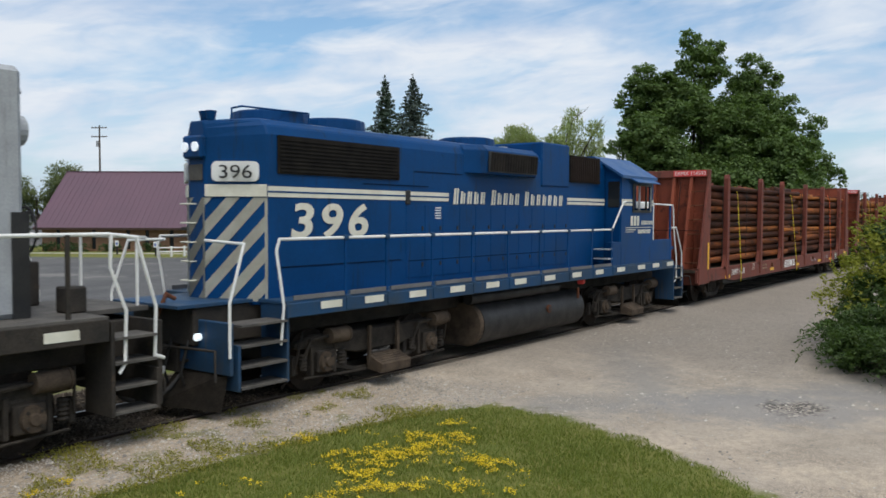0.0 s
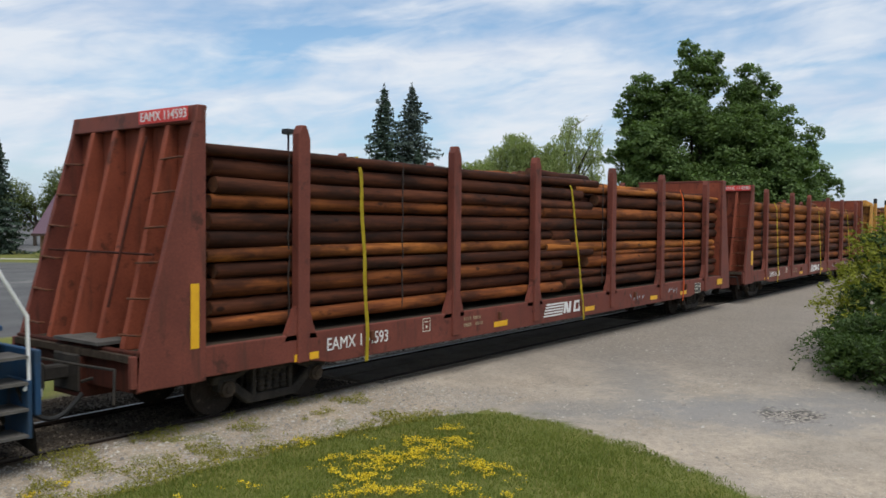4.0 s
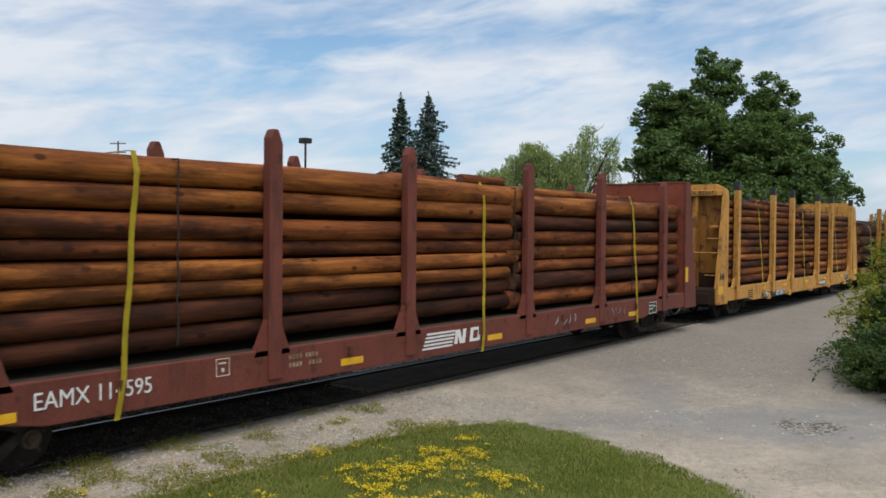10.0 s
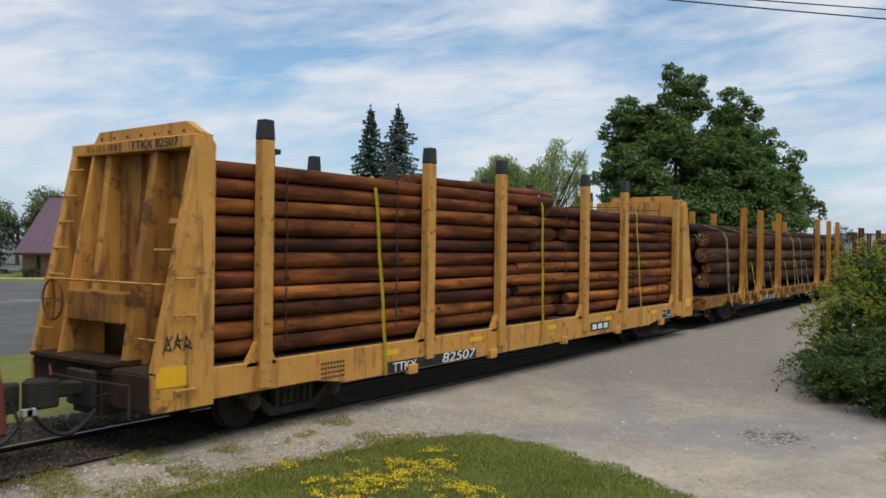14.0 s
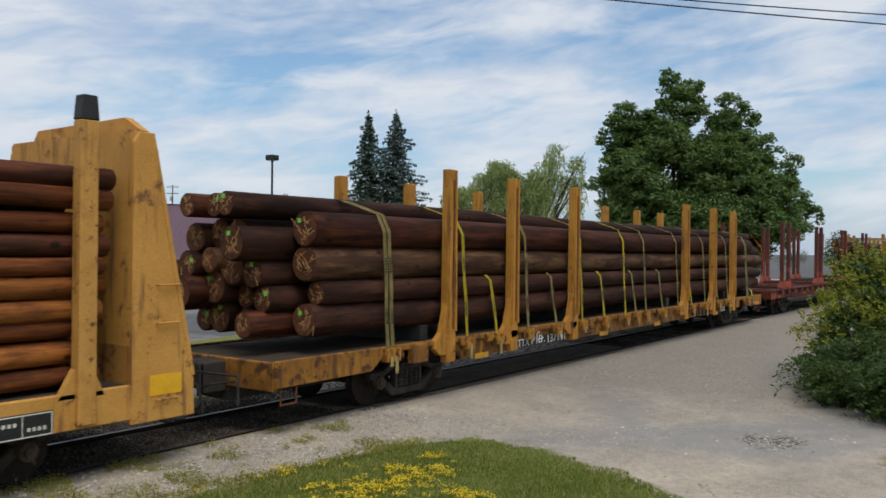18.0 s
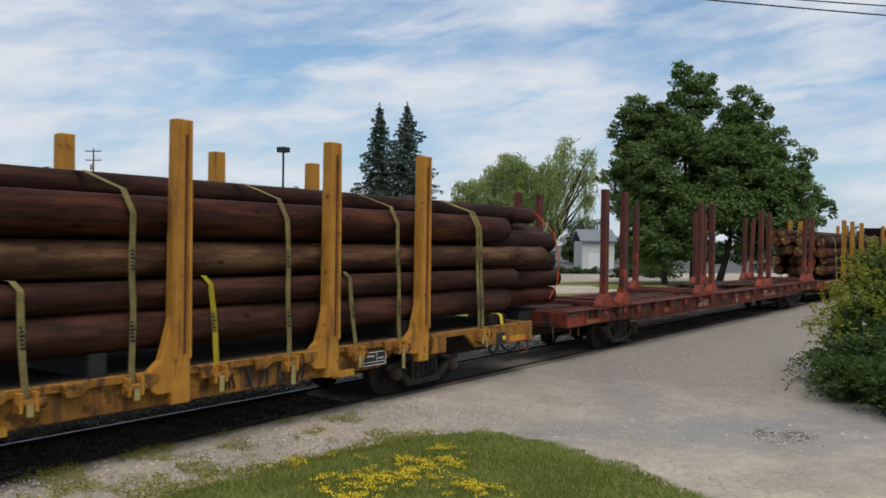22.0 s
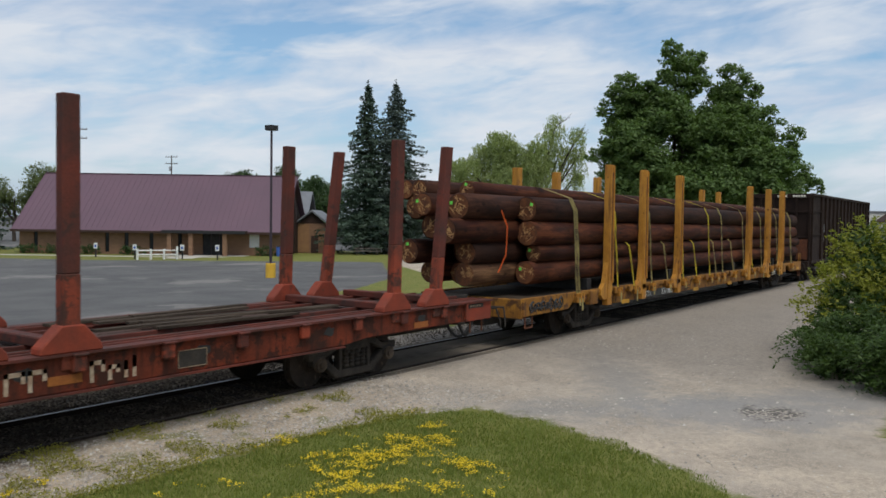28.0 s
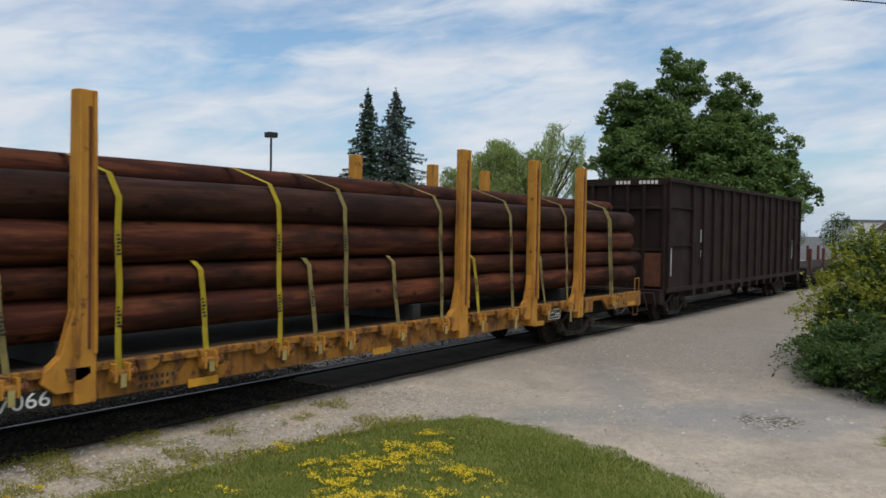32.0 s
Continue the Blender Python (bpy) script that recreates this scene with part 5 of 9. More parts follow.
        boxes("pilot", [(*sorted((e + s * 0.05 + X, e + s * 0.12 + X)), -1.45, 1.45, 0.62, 1.30)], m_blue_dusty, loco, bevel=0.01)
        bm = bmesh.new()
        for y in (-1, 1):
            q = [bm.verts.new((e + s * dx + X, y * dy, z)) for dx, dy, z in ((0.06, 1.35, 0.66), (0.06, 0.25, 0.66), (0.42, 0.05, 0.14), (0.16, 1.30, 0.14))]
            bm.faces.new(q)
        bmesh.ops.solidify(bm, geom=bm.faces[:], thickness=0.03)
        part("snowplow", bm, m_truck, loco, "dusty steel plow blade")
        for y in (-0.62, -0.22, 0.22, 0.62):
            bm = bmesh.new()
            x = e + s * 0.1 + X
            pipe(bm, [(x, y, 1.2), (x + s * 0.12, y, 0.95), (x + s * 0.2, y + 0.04, 0.6), (x + s * 0.12, y + 0.06, 0.42)], 0.022, 6)
            part("air_hose", bm, m_black, loco, smooth=True)
        coupler(loco, e + s * (0.1 if s < 0 else -0.22) + X, s)
    bm = bmesh.new()
    pipe(bm, [(8.35 + X, -0.25, 1.55), (8.2 + X, -0.25, 1.62), (8.05 + X, -0.22, 1.3), (7.8 + X, -0.2, 1.02), (7.55 + X, -0.2, 1.12)], 0.03, 8)
    part("jumper_cable", bm, m_rust, loco, "reddish jumper cable", smooth=True)
    bm = bmesh.new()
    rod(bm, (8.36 + X, -0.82, 1.08), (8.28 + X, -0.82, 1.08), 0.045, 0.05, 14)
    part("ditch_light", bm, glow("ditch_glass", (0.85, 0.95, 1.0), 0.8), loco, "lit ditch light")
    # fuel tank with dusty ends, air reservoir above it
    def tank_shape(g):
        return ([(-0.95 + (0.40 + g) * math.cos(k * math.pi / 12 + math.pi / 2), 0.64 + (0.40 + g) * math.sin(k * math.pi / 12 + math.pi / 2)) for k in range(13)]
                + [(0.95 + (0.40 + g) * math.cos(k * math.pi / 12 - math.pi / 2), 0.64 + (0.40 + g) * math.sin(k * math.pi / 12 - math.pi / 2)) for k in range(13)])
    bm = bmesh.new()
    prism(bm, tank_shape(0.0), "x", 14.82 + X, 19.15 + X)
    tank = part("fuel_tank", bm, m_black, loco, "black rounded fuel tank with a dusty end", smooth=True)
    bm = bmesh.new()
    prism(bm, tank_shape(0.006), "x", 14.70 + X, 14.82 + X)
    part("tank_rim", bm, m_dust, tank, "tan dusty tank rim", bevel=0.03)
    bm = bmesh.new()
    rod(bm, (17.41 + X, -1.33, 0.74), (17.41 + X, -1.37, 0.74), 0.085, 0.085, 16)
    part("filler_cap", bm, m_rust, tank)
    bm = bmesh.new()
    rod(bm, (17.41 + X, -1.36, 0.74), (17.41 + X, -1.378, 0.74), 0.05, 0.05, 12)
    part("filler_plug", bm, m_black, tank)
    bm = bmesh.new()
    rod(bm, (18.90 + X, -1.30, 1.24), (18.94 + X, -1.45, 1.24), 0.075, 0.075, 14)
    part("cutoff_button", bm, m_signal_red, loco, "bright red fuel cut-off button", bevel=0.01)
    bm = bmesh.new()
    rod(bm, (18.78 + X, -1.37, 0.86), (18.78 + X, -1.37, 1.10), 0.035, 0.035, 8)
    part("sight_glass", bm, m_rust, tank, "red-brown sight glass")
    for s in (-1, 1):
        bm = bmesh.new()
        rod(bm, (14.5 + X, s * 1.15, 1.15), (18.1 + X, s * 1.15, 1.15), 0.115, 0.115, 16)
        part("air_reservoir", bm, m_black, loco, smooth=True)
    # trucks
    for cx in (11.85, 21.95):
        road_truck(loco, cx + X)
    to_scale(loco)


blue_locomotive()


# --- grey locomotive ahead, of which the rear end shows ---
def grey_locomotive():
    loco = vehicle("locomotive", "grey diesel locomotive with a dusty black underframe", "locomotive", -1.4)
    X = 1.4
    boxes("underframe", [(-8.0 + X, 7.25 + X, -0.8, 0.8, 0.95, 1.42)], m_dark, loco, bevel=0.02)
    boxes("walkway", [(-8.6 + X, 6.55 + X, -1.5, 1.5, 1.50, 1.56), (6.55 + X, 7.55 + X, -0.8, 0.8, 1.50, 1.56)], m_deckgrey, loco, bevel=0.006)
    for s in (-1, 1):
        boxes("side_sill", [(-8.6 + X, 6.55 + X, *sorted((s * 1.46, s * 1.52)), 1.28, 1.53)], m_dark, loco, bevel=0.008)
        for k in range(10):
            x = 5.75 - 1.5 * k + X
            boxes("reflector", [(x, x + 0.42, *sorted((s * 1.52, s * 1.527)), 1.34, 1.45)], m_cream, loco)
        bm = bmesh.new()
        pipe(bm, [(7.33 + X, s * 1.46, 1.0), (7.20 + X, s * 1.46, 1.05), (7.22 + X, s * 1.46, 1.62), (6.98 + X, s * 1.42, 2.42), (6.6 + X, s * 1.42, 2.46), (-8.4 + X, s * 1.46, 2.46)], 0.022, 8)
        part("handrail", bm, m_white, loco, "white painted handrail", smooth=True)
        bm = bmesh.new()
        pipe(bm, [(6.70 + X, s * 1.47, 0.9), (6.78 + X, s * 1.47, 1.0), (6.80 + X, s * 1.47, 1.6), (6.60 + X, s * 1.46, 2.1), (6.62 + X, s * 1.46, 2.46)], 0.022, 8)
        part("corner_rail", bm, m_white, loco, "bent white corner handrail", smooth=True)
        for k in range(9):
            boxes("stanchion", [(6.05 - 1.7 * k + X, 6.1 - 1.7 * k + X, *sorted((s * 1.44, s * 1.47)), 1.53, 2.46)], m_dark, loco)
        well = boxes("step_well", [(6.58 + X, 6.63 + X, *sorted((s * 0.9, s * 1.5)), 0.42, 1.5), (7.20 + X, 7.25 + X, *sorted((s * 1.0, s * 1.5)), 0.42, 0.9)], m_dark, loco, bevel=0.006)
        for k in range(4):
            boxes("step_tread", [(6.63 + X, 7.2 + X, *sorted((s * (1.12 - 0.02 * k), s * 1.51)), 0.44 + 0.28 * k, 0.47 + 0.28 * k)], m_deckgrey, well)
    boxes("long_hood", [(-6.0 + X, 5.86 + X, -0.92, 0.92, 1.56, 4.25)], m_grey, loco, bevel=0.06)
    boxes("hood_side_strip", [(5.70 + X, 5.90 + X, -0.95, -0.93, 1.56, 2.7), (5.86 + X, 5.90 + X, -0.6, 0.6, 1.56, 2.7)], m_black, loco)
    bm = bmesh.new()
    rod(bm, (5.86 + X, -0.3, 3.62), (6.16 + X, -0.3, 3.62), 0.20, 0.17, 18)
    rod(bm, (5.86 + X, 0.1, 3.62), (6.12 + X, 0.1, 3.62), 0.18, 0.16, 18)
    part("headlight_housing", bm, m_grey, loco, "round grey headlight pod", bevel=0.015)
    bm = bmesh.new()
    pipe(bm, [(5.84 + X, -0.4, 4.18), (6.05 + X, -0.4, 4.15), (6.08 + X, -0.4, 4.02)], 0.02, 6)
    pipe(bm, [(5.86 + X, -0.5, 2.68), (6.1 + X, -0.6, 2.7), (6.12 + X, -0.6, 2.6)], 0.018, 6)
    part("grab_iron", bm, m_black, loco)
    bm = bmesh.new()
    pts = [(6.05 + X, -0.55 + 0.26 * math.cos(k * math.tau / 18), 2.50 + 0.26 * math.sin(k * math.tau / 18)) for k in range(19)]
    pipe(bm, pts, 0.014, 6)
    rod(bm, (5.86 + X, -0.55, 2.5), (6.05 + X, -0.55, 2.5), 0.2, 0.03, 12)
    part("hand_brake_wheel", bm, m_black, loco)
    boxes("end_box", [(6.35 + X, 6.60 + X, -0.95, -0.65, 1.56, 1.86)], m_dark, loco, bevel=0.02)
    boxes("end_box", [(6.5 + X, 6.65 + X, 0.3, 0.7, 1.56, 2.1)], m_dark, loco, bevel=0.02)
    bm = bmesh.new()
    for y in (-0.7, 0.7):
        pipe(bm, [(7.45 + X, y, 1.5), (7.45 + X, y, 2.4), (7.45 + X, y * 0.45, 2.42)], 0.022, 6)
    pipe(bm, [(7.0 + X, -1.42, 2.42), (7.45 + X, -0.9, 2.4), (7.45 + X, 0.9, 2.4), (7.0 + X, 1.42, 2.42)], 0.018, 6)
    part("end_rail", bm, m_white, loco, smooth=True)
    boxes("pilot", [(7.25 + X, 7.32 + X, -1.45, 1.45, 0.45, 1.45)], m_dark, loco, bevel=0.01)
    coupler(loco, 7.2 + X, 1)
    boxes("fuel_tank", [(-4.0 + X, 0.5 + X, -1.25, 1.25, 0.3, 1.0)], m_black, loco, bevel=0.06)
    for cx in (4.4, -5.9):
        road_truck(loco, cx + X)
    to_scale(loco)


grey_locomotive()


# --- loads ---
def log_mesh(length, r0, r1, seed, n=14, cap=None):
    """A tapered, slightly crooked round log along +x with its butt at 0."""
    rnd = random.Random(seed)
    k = max(6, int(length / 1.1))
    bend = [rnd.uniform(-0.03, 0.03) for _ in range(4)]
    verts, faces, mats = [], [], []
    for i in range(k + 1):
        u = i / k
        r = r0 + (r1 - r0) * u
        cy = bend[0] * math.sin(3.1 * u + bend[1] * 60) + bend[2] * math.sin(7 * u)
        cz = 0.6 * bend[3] * math.sin(3.1 * u) + 0.5 * bend[1] * math.sin(9 * u)
        for j in range(n):
            a = j * math.tau / n
            q = r * (1 + 0.045 * noise.noise((seed * 3.7 + u * length * 0.9, math.cos(a) * 1.3, math.sin(a) * 1.3)))
            verts.append((u * length, cy + q * math.cos(a), cz + q * math.sin(a)))
    for i in range(k):
        for j in range(n):
            faces.append((i * n + j, i * n + (j + 1) % n, (i + 1) * n + (j + 1) % n, (i + 1) * n + j))
            mats.append(0)
    for base, flip in ((0, True), (k * n, False)):
        ring = list(range(base, base + n))
        inner = len(verts)
        for j in range(n):
            v = verts[base + j]
            c = (verts[base][0], sum(verts[base + q][1] for q in range(n)) / n, sum(verts[base + q][2] for q in range(n)) / n)
            out = -0.02 if flip else 0.02
            verts.append((v[0] + out, c[1] + 0.9 * (v[1] - c[1]), c[2] + 0.9 * (v[2] - c[2])))
        for j in range(n):
            faces.append((base + j, base + (j + 1) % n, inner + (j + 1) % n, inner + j))
            mats.append(0)
        f = list(range(inner, inner + n))
        faces.append(f)
        mats.append(1)
    me = bpy.data.meshes.new("log")
    me.from_pydata(verts, [], faces)
    bm = bmesh.new()
    bm.from_mesh(me)
    bmesh.ops.recalc_face_normals(bm, faces=bm.faces)
    bm.to_mesh(me)
    bm.free()
    for p, q in zip(me.polygons, mats):
        p.material_index = q
        p.use_smooth = q == 0
    return me


def load_rows(z0, top, heights, half, seed, rnd):
    """Rows of (centre z, radius, list of y) for a stack between the stakes."""
    rows, z = [], z0
    for h in heights:
        r = h / 2
        n = max(3, int(2 * half / (h * 1.02)))
        gap = 2 * (half - r) / (n - 1)
        rows.append((z + r, r, [-(half - r) + gap * k for k in range(n)]))
        z += h * 0.985
    return rows


def strap_path(half, top, low, x0, x1):
    return [(x1, -half - 0.20, low), (x1 + 0.2 * (x0 - x1), -half - 0.20, low + 0.5), (x0, -half - 0.02, top - 0.25), (x0 + 0.03, -half + 0.10, top + 0.02), (x0 + 0.06, half - 0.10, top + 0.02), (x0, half + 0.02, top - 0.25), (x1, half + 0.10, low)]


def strap(load, points, width, material, label):
    bm = bmesh.new()
    prev = None
    # the webbing is drawn in short lengths that sag and twist a little
    fine = []
    for p, q in zip(points, points[1:]):
        n = max(1, int((Vector(q) - Vector(p)).length / 0.25))
        fine += [Vector(p).lerp(Vector(q), k / n) for k in range(n)]
    fine.append(Vector(points[-1]))
    for k, p in enumerate(fine):
        turn = 0.55 * math.sin(0.9 * k + 3.1 * points[0][0])
        half = Vector((width / 2 * math.cos(turn), -0.25 * width * abs(math.sin(turn)), 0))
        p = p + Vector((0.012 * math.sin(1.3 * k + points[0][0]), 0, 0))
        a, b = p - half, p + half
        cur = (bm.verts.new(a), bm.verts.new(b))
        if prev:
            bm.faces.new((prev[0], prev[1], cur[1], cur[0]))
        prev = cur
    bmesh.ops.solidify(bm, geom=bm.faces[:], thickness=0.008)
    part("strap", bm, material, load, label)


def short_log_load(at, x0, x1, joints, heights, z0, half, seed, tone, straps, label, crest=(), order=("", "")):
    """Two lengths of logs that meet or overlap between x0 and x1; each half has its own rows."""
    at, x0, x1, joints, z0 = along(at), along(x0), along(x1), [along(v) for v in joints], lift(z0)
    straps = [(along(p), along(q), m, lab) for p, q, m, lab in straps]
    load = thing("log_load", label, "logs", "log loads", x=at)
    MOVERS.append((load, at))
    rnd = random.Random(seed)
    pool = {}

    def lay(a, b, y, z, r, mat, tilt=0.2):
        L = round((b - a) * 2) / 2
        key = (L, round(r, 3), rnd.randrange(3), mat.name)
        if key not in pool:
            f = rnd.random() < 0.5
            me = log_mesh(L, r * (1.0 if f else 0.88), r * (0.88 if f else 1.0), len(pool) + 17 * seed)
            me.materials.append(mat)
            me.materials.append(m_cut)
            pool[key] = me
        ob = new("log", pool[key])
        ob.parent = load
        ob.matrix_basis = pose(a - at, y + rnd.uniform(-0.015, 0.015), z + rnd.uniform(-0.012, 0.012), rnd.uniform(-25, 25), rnd.uniform(-tilt, tilt), rnd.uniform(-tilt, tilt))

    tops = []
    for side, hs in enumerate(heights):
        rows = load_rows(z0, 0, [1.094 * v for v in hs], half, seed, rnd)
        for i, (z, r, ys) in enumerate(rows):
            row_mat = rnd.choices(LOGS, tone)[0]
            if i < len(order[side]):
                row_mat = LOGS[int(order[side][i])]
            for j, y in enumerate(ys):
                if 3 < j < len(ys) - 1 and i < len(rows) - 2:
                    continue
                mat = row_mat if rnd.random() < 0.6 or (j == 0 and order[side]) else rnd.choices(LOGS, tone)[0]
                cut = joints[0] + (joints[1] - joints[0]) * rnd.random()
                if side:
                    lay(cut + rnd.uniform(0.03, 0.12), x1 - rnd.uniform(0, 0.3), y, z, r, mat)
                else:
                    lay(x0 + rnd.uniform(0, 0.22), cut, y, z, r, mat)
        tops.append(rows[-1][0] + rows[-1][1])
    for a, b, y, r, side in crest:
        lay(along(a), along(b), y, tops[side] + r * 0.75, r, rnd.choices(LOGS, tone)[0], 0.3)
    top = max(tops)
    for sx0, sx1, mat, lab in straps:
        strap(load, strap_path(half, top, 0.56, sx0 - at, sx1 - at), 0.075, mat, lab)
    for bx in (x0 + 1.5, x0 + 4.2, (x0 + x1) / 2 + 1.6, x1 - 3.4, x1 - 1.5):
        bm = bmesh.new()
        pts = [(bx - at + 0.02 * math.sin(9 * k), -half - 0.012, z0 + 0.1 + k * (top - z0 - 0.15) / 8) for k in range(9)]
        pts += [(bx - at, half, top + 0.015)]
        for a, b in zip(pts, pts[1:]):
            rod(bm, a, b, 0.012, 0.012, 5)
        part("steel_band", bm, m_band, load)
    return load


# --- red bulkhead flats ---
def red_bulkhead_flat(at, number, seed):
    """Bulkhead flat about its middle; its stakes and bulkheads are the same on both of its kind."""
    car = vehicle("bulkhead_flatcar", "rust-red bulkhead flatcar with tapered stakes", "flatcar", at, "bulkhead flatcars")
    L = 11.42
    boxes("centre_sill", [(-L, L + 0.10, -0.35, 0.35, 0.50, 1.0)], m_red_dark, car, bevel=0.01)
    boxes("deck", [(-L, L + 0.10, -1.42, 1.42, 1.02, 1.10)], m_wood_deck, car)
    for s in (-1, 1):
        bm = bmesh.new()
        prism(bm, [(-L, 0.72), (-8.5, 0.72), (-7.9, 0.62), (7.9, 0.62), (8.5, 0.72), (L + 0.10, 0.72), (L + 0.10, 1.10), (-L, 1.10)], "y", *sorted((s * 1.42, s * 1.50)))
        part("side_sill", bm, m_red, car, bevel=0.012)
        for k, x in enumerate((-8.55, -4.62, -1.62, 2.22, 5.50, 9.22)):
            bm = bmesh.new()
            y0, y1 = sorted((s * 1.38, s * 1.54))
            prism(bm, [(x - 0.12, 0.70), (x + 0.12, 0.70), (x + 0.12, 3.80), (x + 0.04, 3.98), (x - 0.06, 3.98), (x - 0.12, 3.86)], "y", y0, y1)
            part("stake", bm, m_red, car, bevel=0.015)
            for shape in ([(x - 0.36, 1.02), (x - 0.115, 1.50), (x - 0.115, 1.02)], [(x + 0.115, 1.02), (x + 0.115, 1.50), (x + 0.30, 1.02)]):
                bm = bmesh.new()
                prism(bm, shape, "y", *sorted((s * 1.40, s * 1.50)))
                part("stake_gusset", bm, m_red, car)
        for x in (-8.72, -3.28, 0.72, 4.7, 7.0):
            boxes("reflector", [(x, x + 0.5, *sorted((s * 1.50, s * 1.506)), 0.72, 0.82)], m_plate_y, car, "yellow reflective mark")
        for x in (-7.0, -3.1, 0.45, 3.6, 7.4):
            boxes("tie_down_ring", [(x - 0.04, x + 0.04, *sorted((s * 1.48, s * 1.56)), 0.86, 1.0)], m_rust, car, bevel=0.01)
    # bulkheads: sloped outer side plates, ribs, sheet, rungs
    for e in (-1, 1):
        bulk = new("bulkhead")
        bulk.parent = car
        o, d = (0.30, 0.15) if e > 0 else (-0.08, 0.0)  # inner face and taper differ between the two ends
        for s in (-1, 1):
            bm = bmesh.new()
            prism(bm, [(e * (10.40 + o), 1.08), (e * (10.40 + o), 4.05), (e * (10.52 + o + d), 4.05), (e * (11.38 + o - d), 1.15), (e * (11.42 + o - d), 0.68), (e * (10.40 + o), 0.68)], "y", *sorted((s * 1.44, s * 1.52)))
            part("side_plate", bm, m_red, bulk, bevel=0.012)
        boxes("bulkhead_sheet", [(*sorted((e * (10.40 + o), e * (10.44 + o))), -1.44, 1.44, 1.08, 4.02)], m_red_lit, bulk)
        bm = bmesh.new()
        prism(bm, [(e * (10.45 + o), 3.84), (e * (10.39 + o), 4.025), (e * (10.39 + o), 4.06), (e * (10.54 + o + d), 4.06), (e * (10.58 + o + d), 3.84)], "y", -1.525, 1.525)
        part("top_beam", bm, m_red, bulk, bevel=0.012)
        for y in (-0.92, -0.34, 0.34, 0.92):
            bm = bmesh.new()
            prism(bm, [(e * (10.44 + o), 1.10), (e * (10.44 + o), 3.84), (e * (10.58 + o), 3.84), (e * (11.28 + o - d), 1.10)], "y", y - 0.05, y + 0.05)
            part("rib", bm, m_red_lit, bulk, bevel=0.01)
        for s in (-1, 1):
            for k in range(6):
                z = 1.32 + 0.42 * k
                x = e * (11.36 + o - d - (z - 1.15) * (0.297 - 0.69 * d) + 0.05)
                bm = bmesh.new()
                pipe(bm, [(x - e * 0.08, s * 1.42, z), (x, s * 1.42, z), (x, s * 1.0, z - 0.02), (x - e * 0.08, s * 1.0, z - 0.02)], 0.014, 6)
                part("rung", bm, m_rust, bulk)
        bm = bmesh.new()
        pipe(bm, [(e * (11.12 + o - d), -1.4, 2.25), (e * (11.0 + o - d), 1.4, 2.25)], 0.016, 6)
        pipe(bm, [(e * (10.7 + o), -0.62, 3.7), (e * (11.3 + o - d), -0.66, 1.6)], 0.02, 6)
        part("brake_rod", bm, m_red_dark, bulk)
        boxes("end_step", [(*sorted((e * (11.0 + o - d), e * (11.5 + o - d))), -0.75, 0.35, 1.16, 1.20)], m_deckgrey, bulk)
        boxes("end_sill", [(*sorted((e * (11.34 + o - d), e * (11.43 + o - d))), -1.5, 1.5, 0.66, 1.14)], m_red_dark, bulk, bevel=0.012)
        plates = {(1, -1): (-10.57, -10.44, 1.10, 1.89), (1, 1): (10.28, 10.78, 0.84, 1.01), (2, -1): (-10.62, -10.42, 1.32, 1.80), (2, 1): (10.70, 10.90, 1.38, 1.78)}
        x0, x1, z0, z1 = plates[(seed, e)]
        boxes("yellow_plate", [(x0, x1, -1.528, -1.52, z0, z1)], m_plate_y, bulk, "yellow reflective plate")
        coupler(car, e * (11.45 + o - d), e)
        freight_truck(car, -8.75 if e < 0 else 9.15)
    boxes("number_plate", [(-10.556, -10.545, -1.43, -0.34, 3.87, 4.04)], m_signal_red, car, "bright red plate under the car number")
    t = letters(number, 0.12, m_white, car, 0, 0, 0, "car_number", width=1.02)
    t.data.transform(pose(-10.56, -0.38, 3.90) @ pose(0, 0, 0, 0, 0, -90))
    letters(number, 0.19, m_white, car, -8.05, -1.505, 0.80, "car_number", width=1.45)
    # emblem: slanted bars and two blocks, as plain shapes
    for k in range(5):
        boxes("emblem_bar", [(-1.28 + 0.03 * k, -0.42 + 0.02 * k, -1.508, -1.502, 0.74 + 0.058 * k, 0.772 + 0.058 * k)], m_white, car)
    bm = bmesh.new()
    for x in (-0.36, 0.12):
        prism(bm, [(x, 0.76), (x + 0.09, 0.76), (x + 0.13, 1.0), (x + 0.04, 1.0)], "y", -1.508, -1.502)
        prism(bm, [(x + 0.24, 0.76), (x + 0.33, 0.76), (x + 0.37, 1.0), (x + 0.28, 1.0)], "y", -1.508, -1.502)
    prism(bm, [(-0.28, 1.0), (-0.19, 1.0), (-0.10, 0.76), (-0.19, 0.76)], "y", -1.509, -1.502)
    prism(bm, [(0.12, 0.76), (0.40, 0.76), (0.41, 0.81), (0.13, 0.81)], "y", -1.509, -1.502)
    prism(bm, [(0.15, 0.95), (0.44, 0.95), (0.45, 1.0), (0.16, 1.0)], "y", -1.509, -1.502)
    part("emblem", bm, m_white, car, "white slanted railway emblem")
    boxes("plate_mark", [(-5.62, -5.40, -1.506, -1.50, 0.85, 0.86), (-5.62, -5.40, -1.506, -1.50, 1.06, 1.07), (-5.62, -5.61, -1.506, -1.50, 0.86, 1.06), (-5.41, -5.40, -1.506, -1.50, 0.86, 1.06), (-5.57, -5.46, -1.506, -1.50, 1.0, 1.02), (-5.53, -5.49, -1.506, -1.50, 0.90, 0.95)], m_cream, car, "small outlined stencil mark")
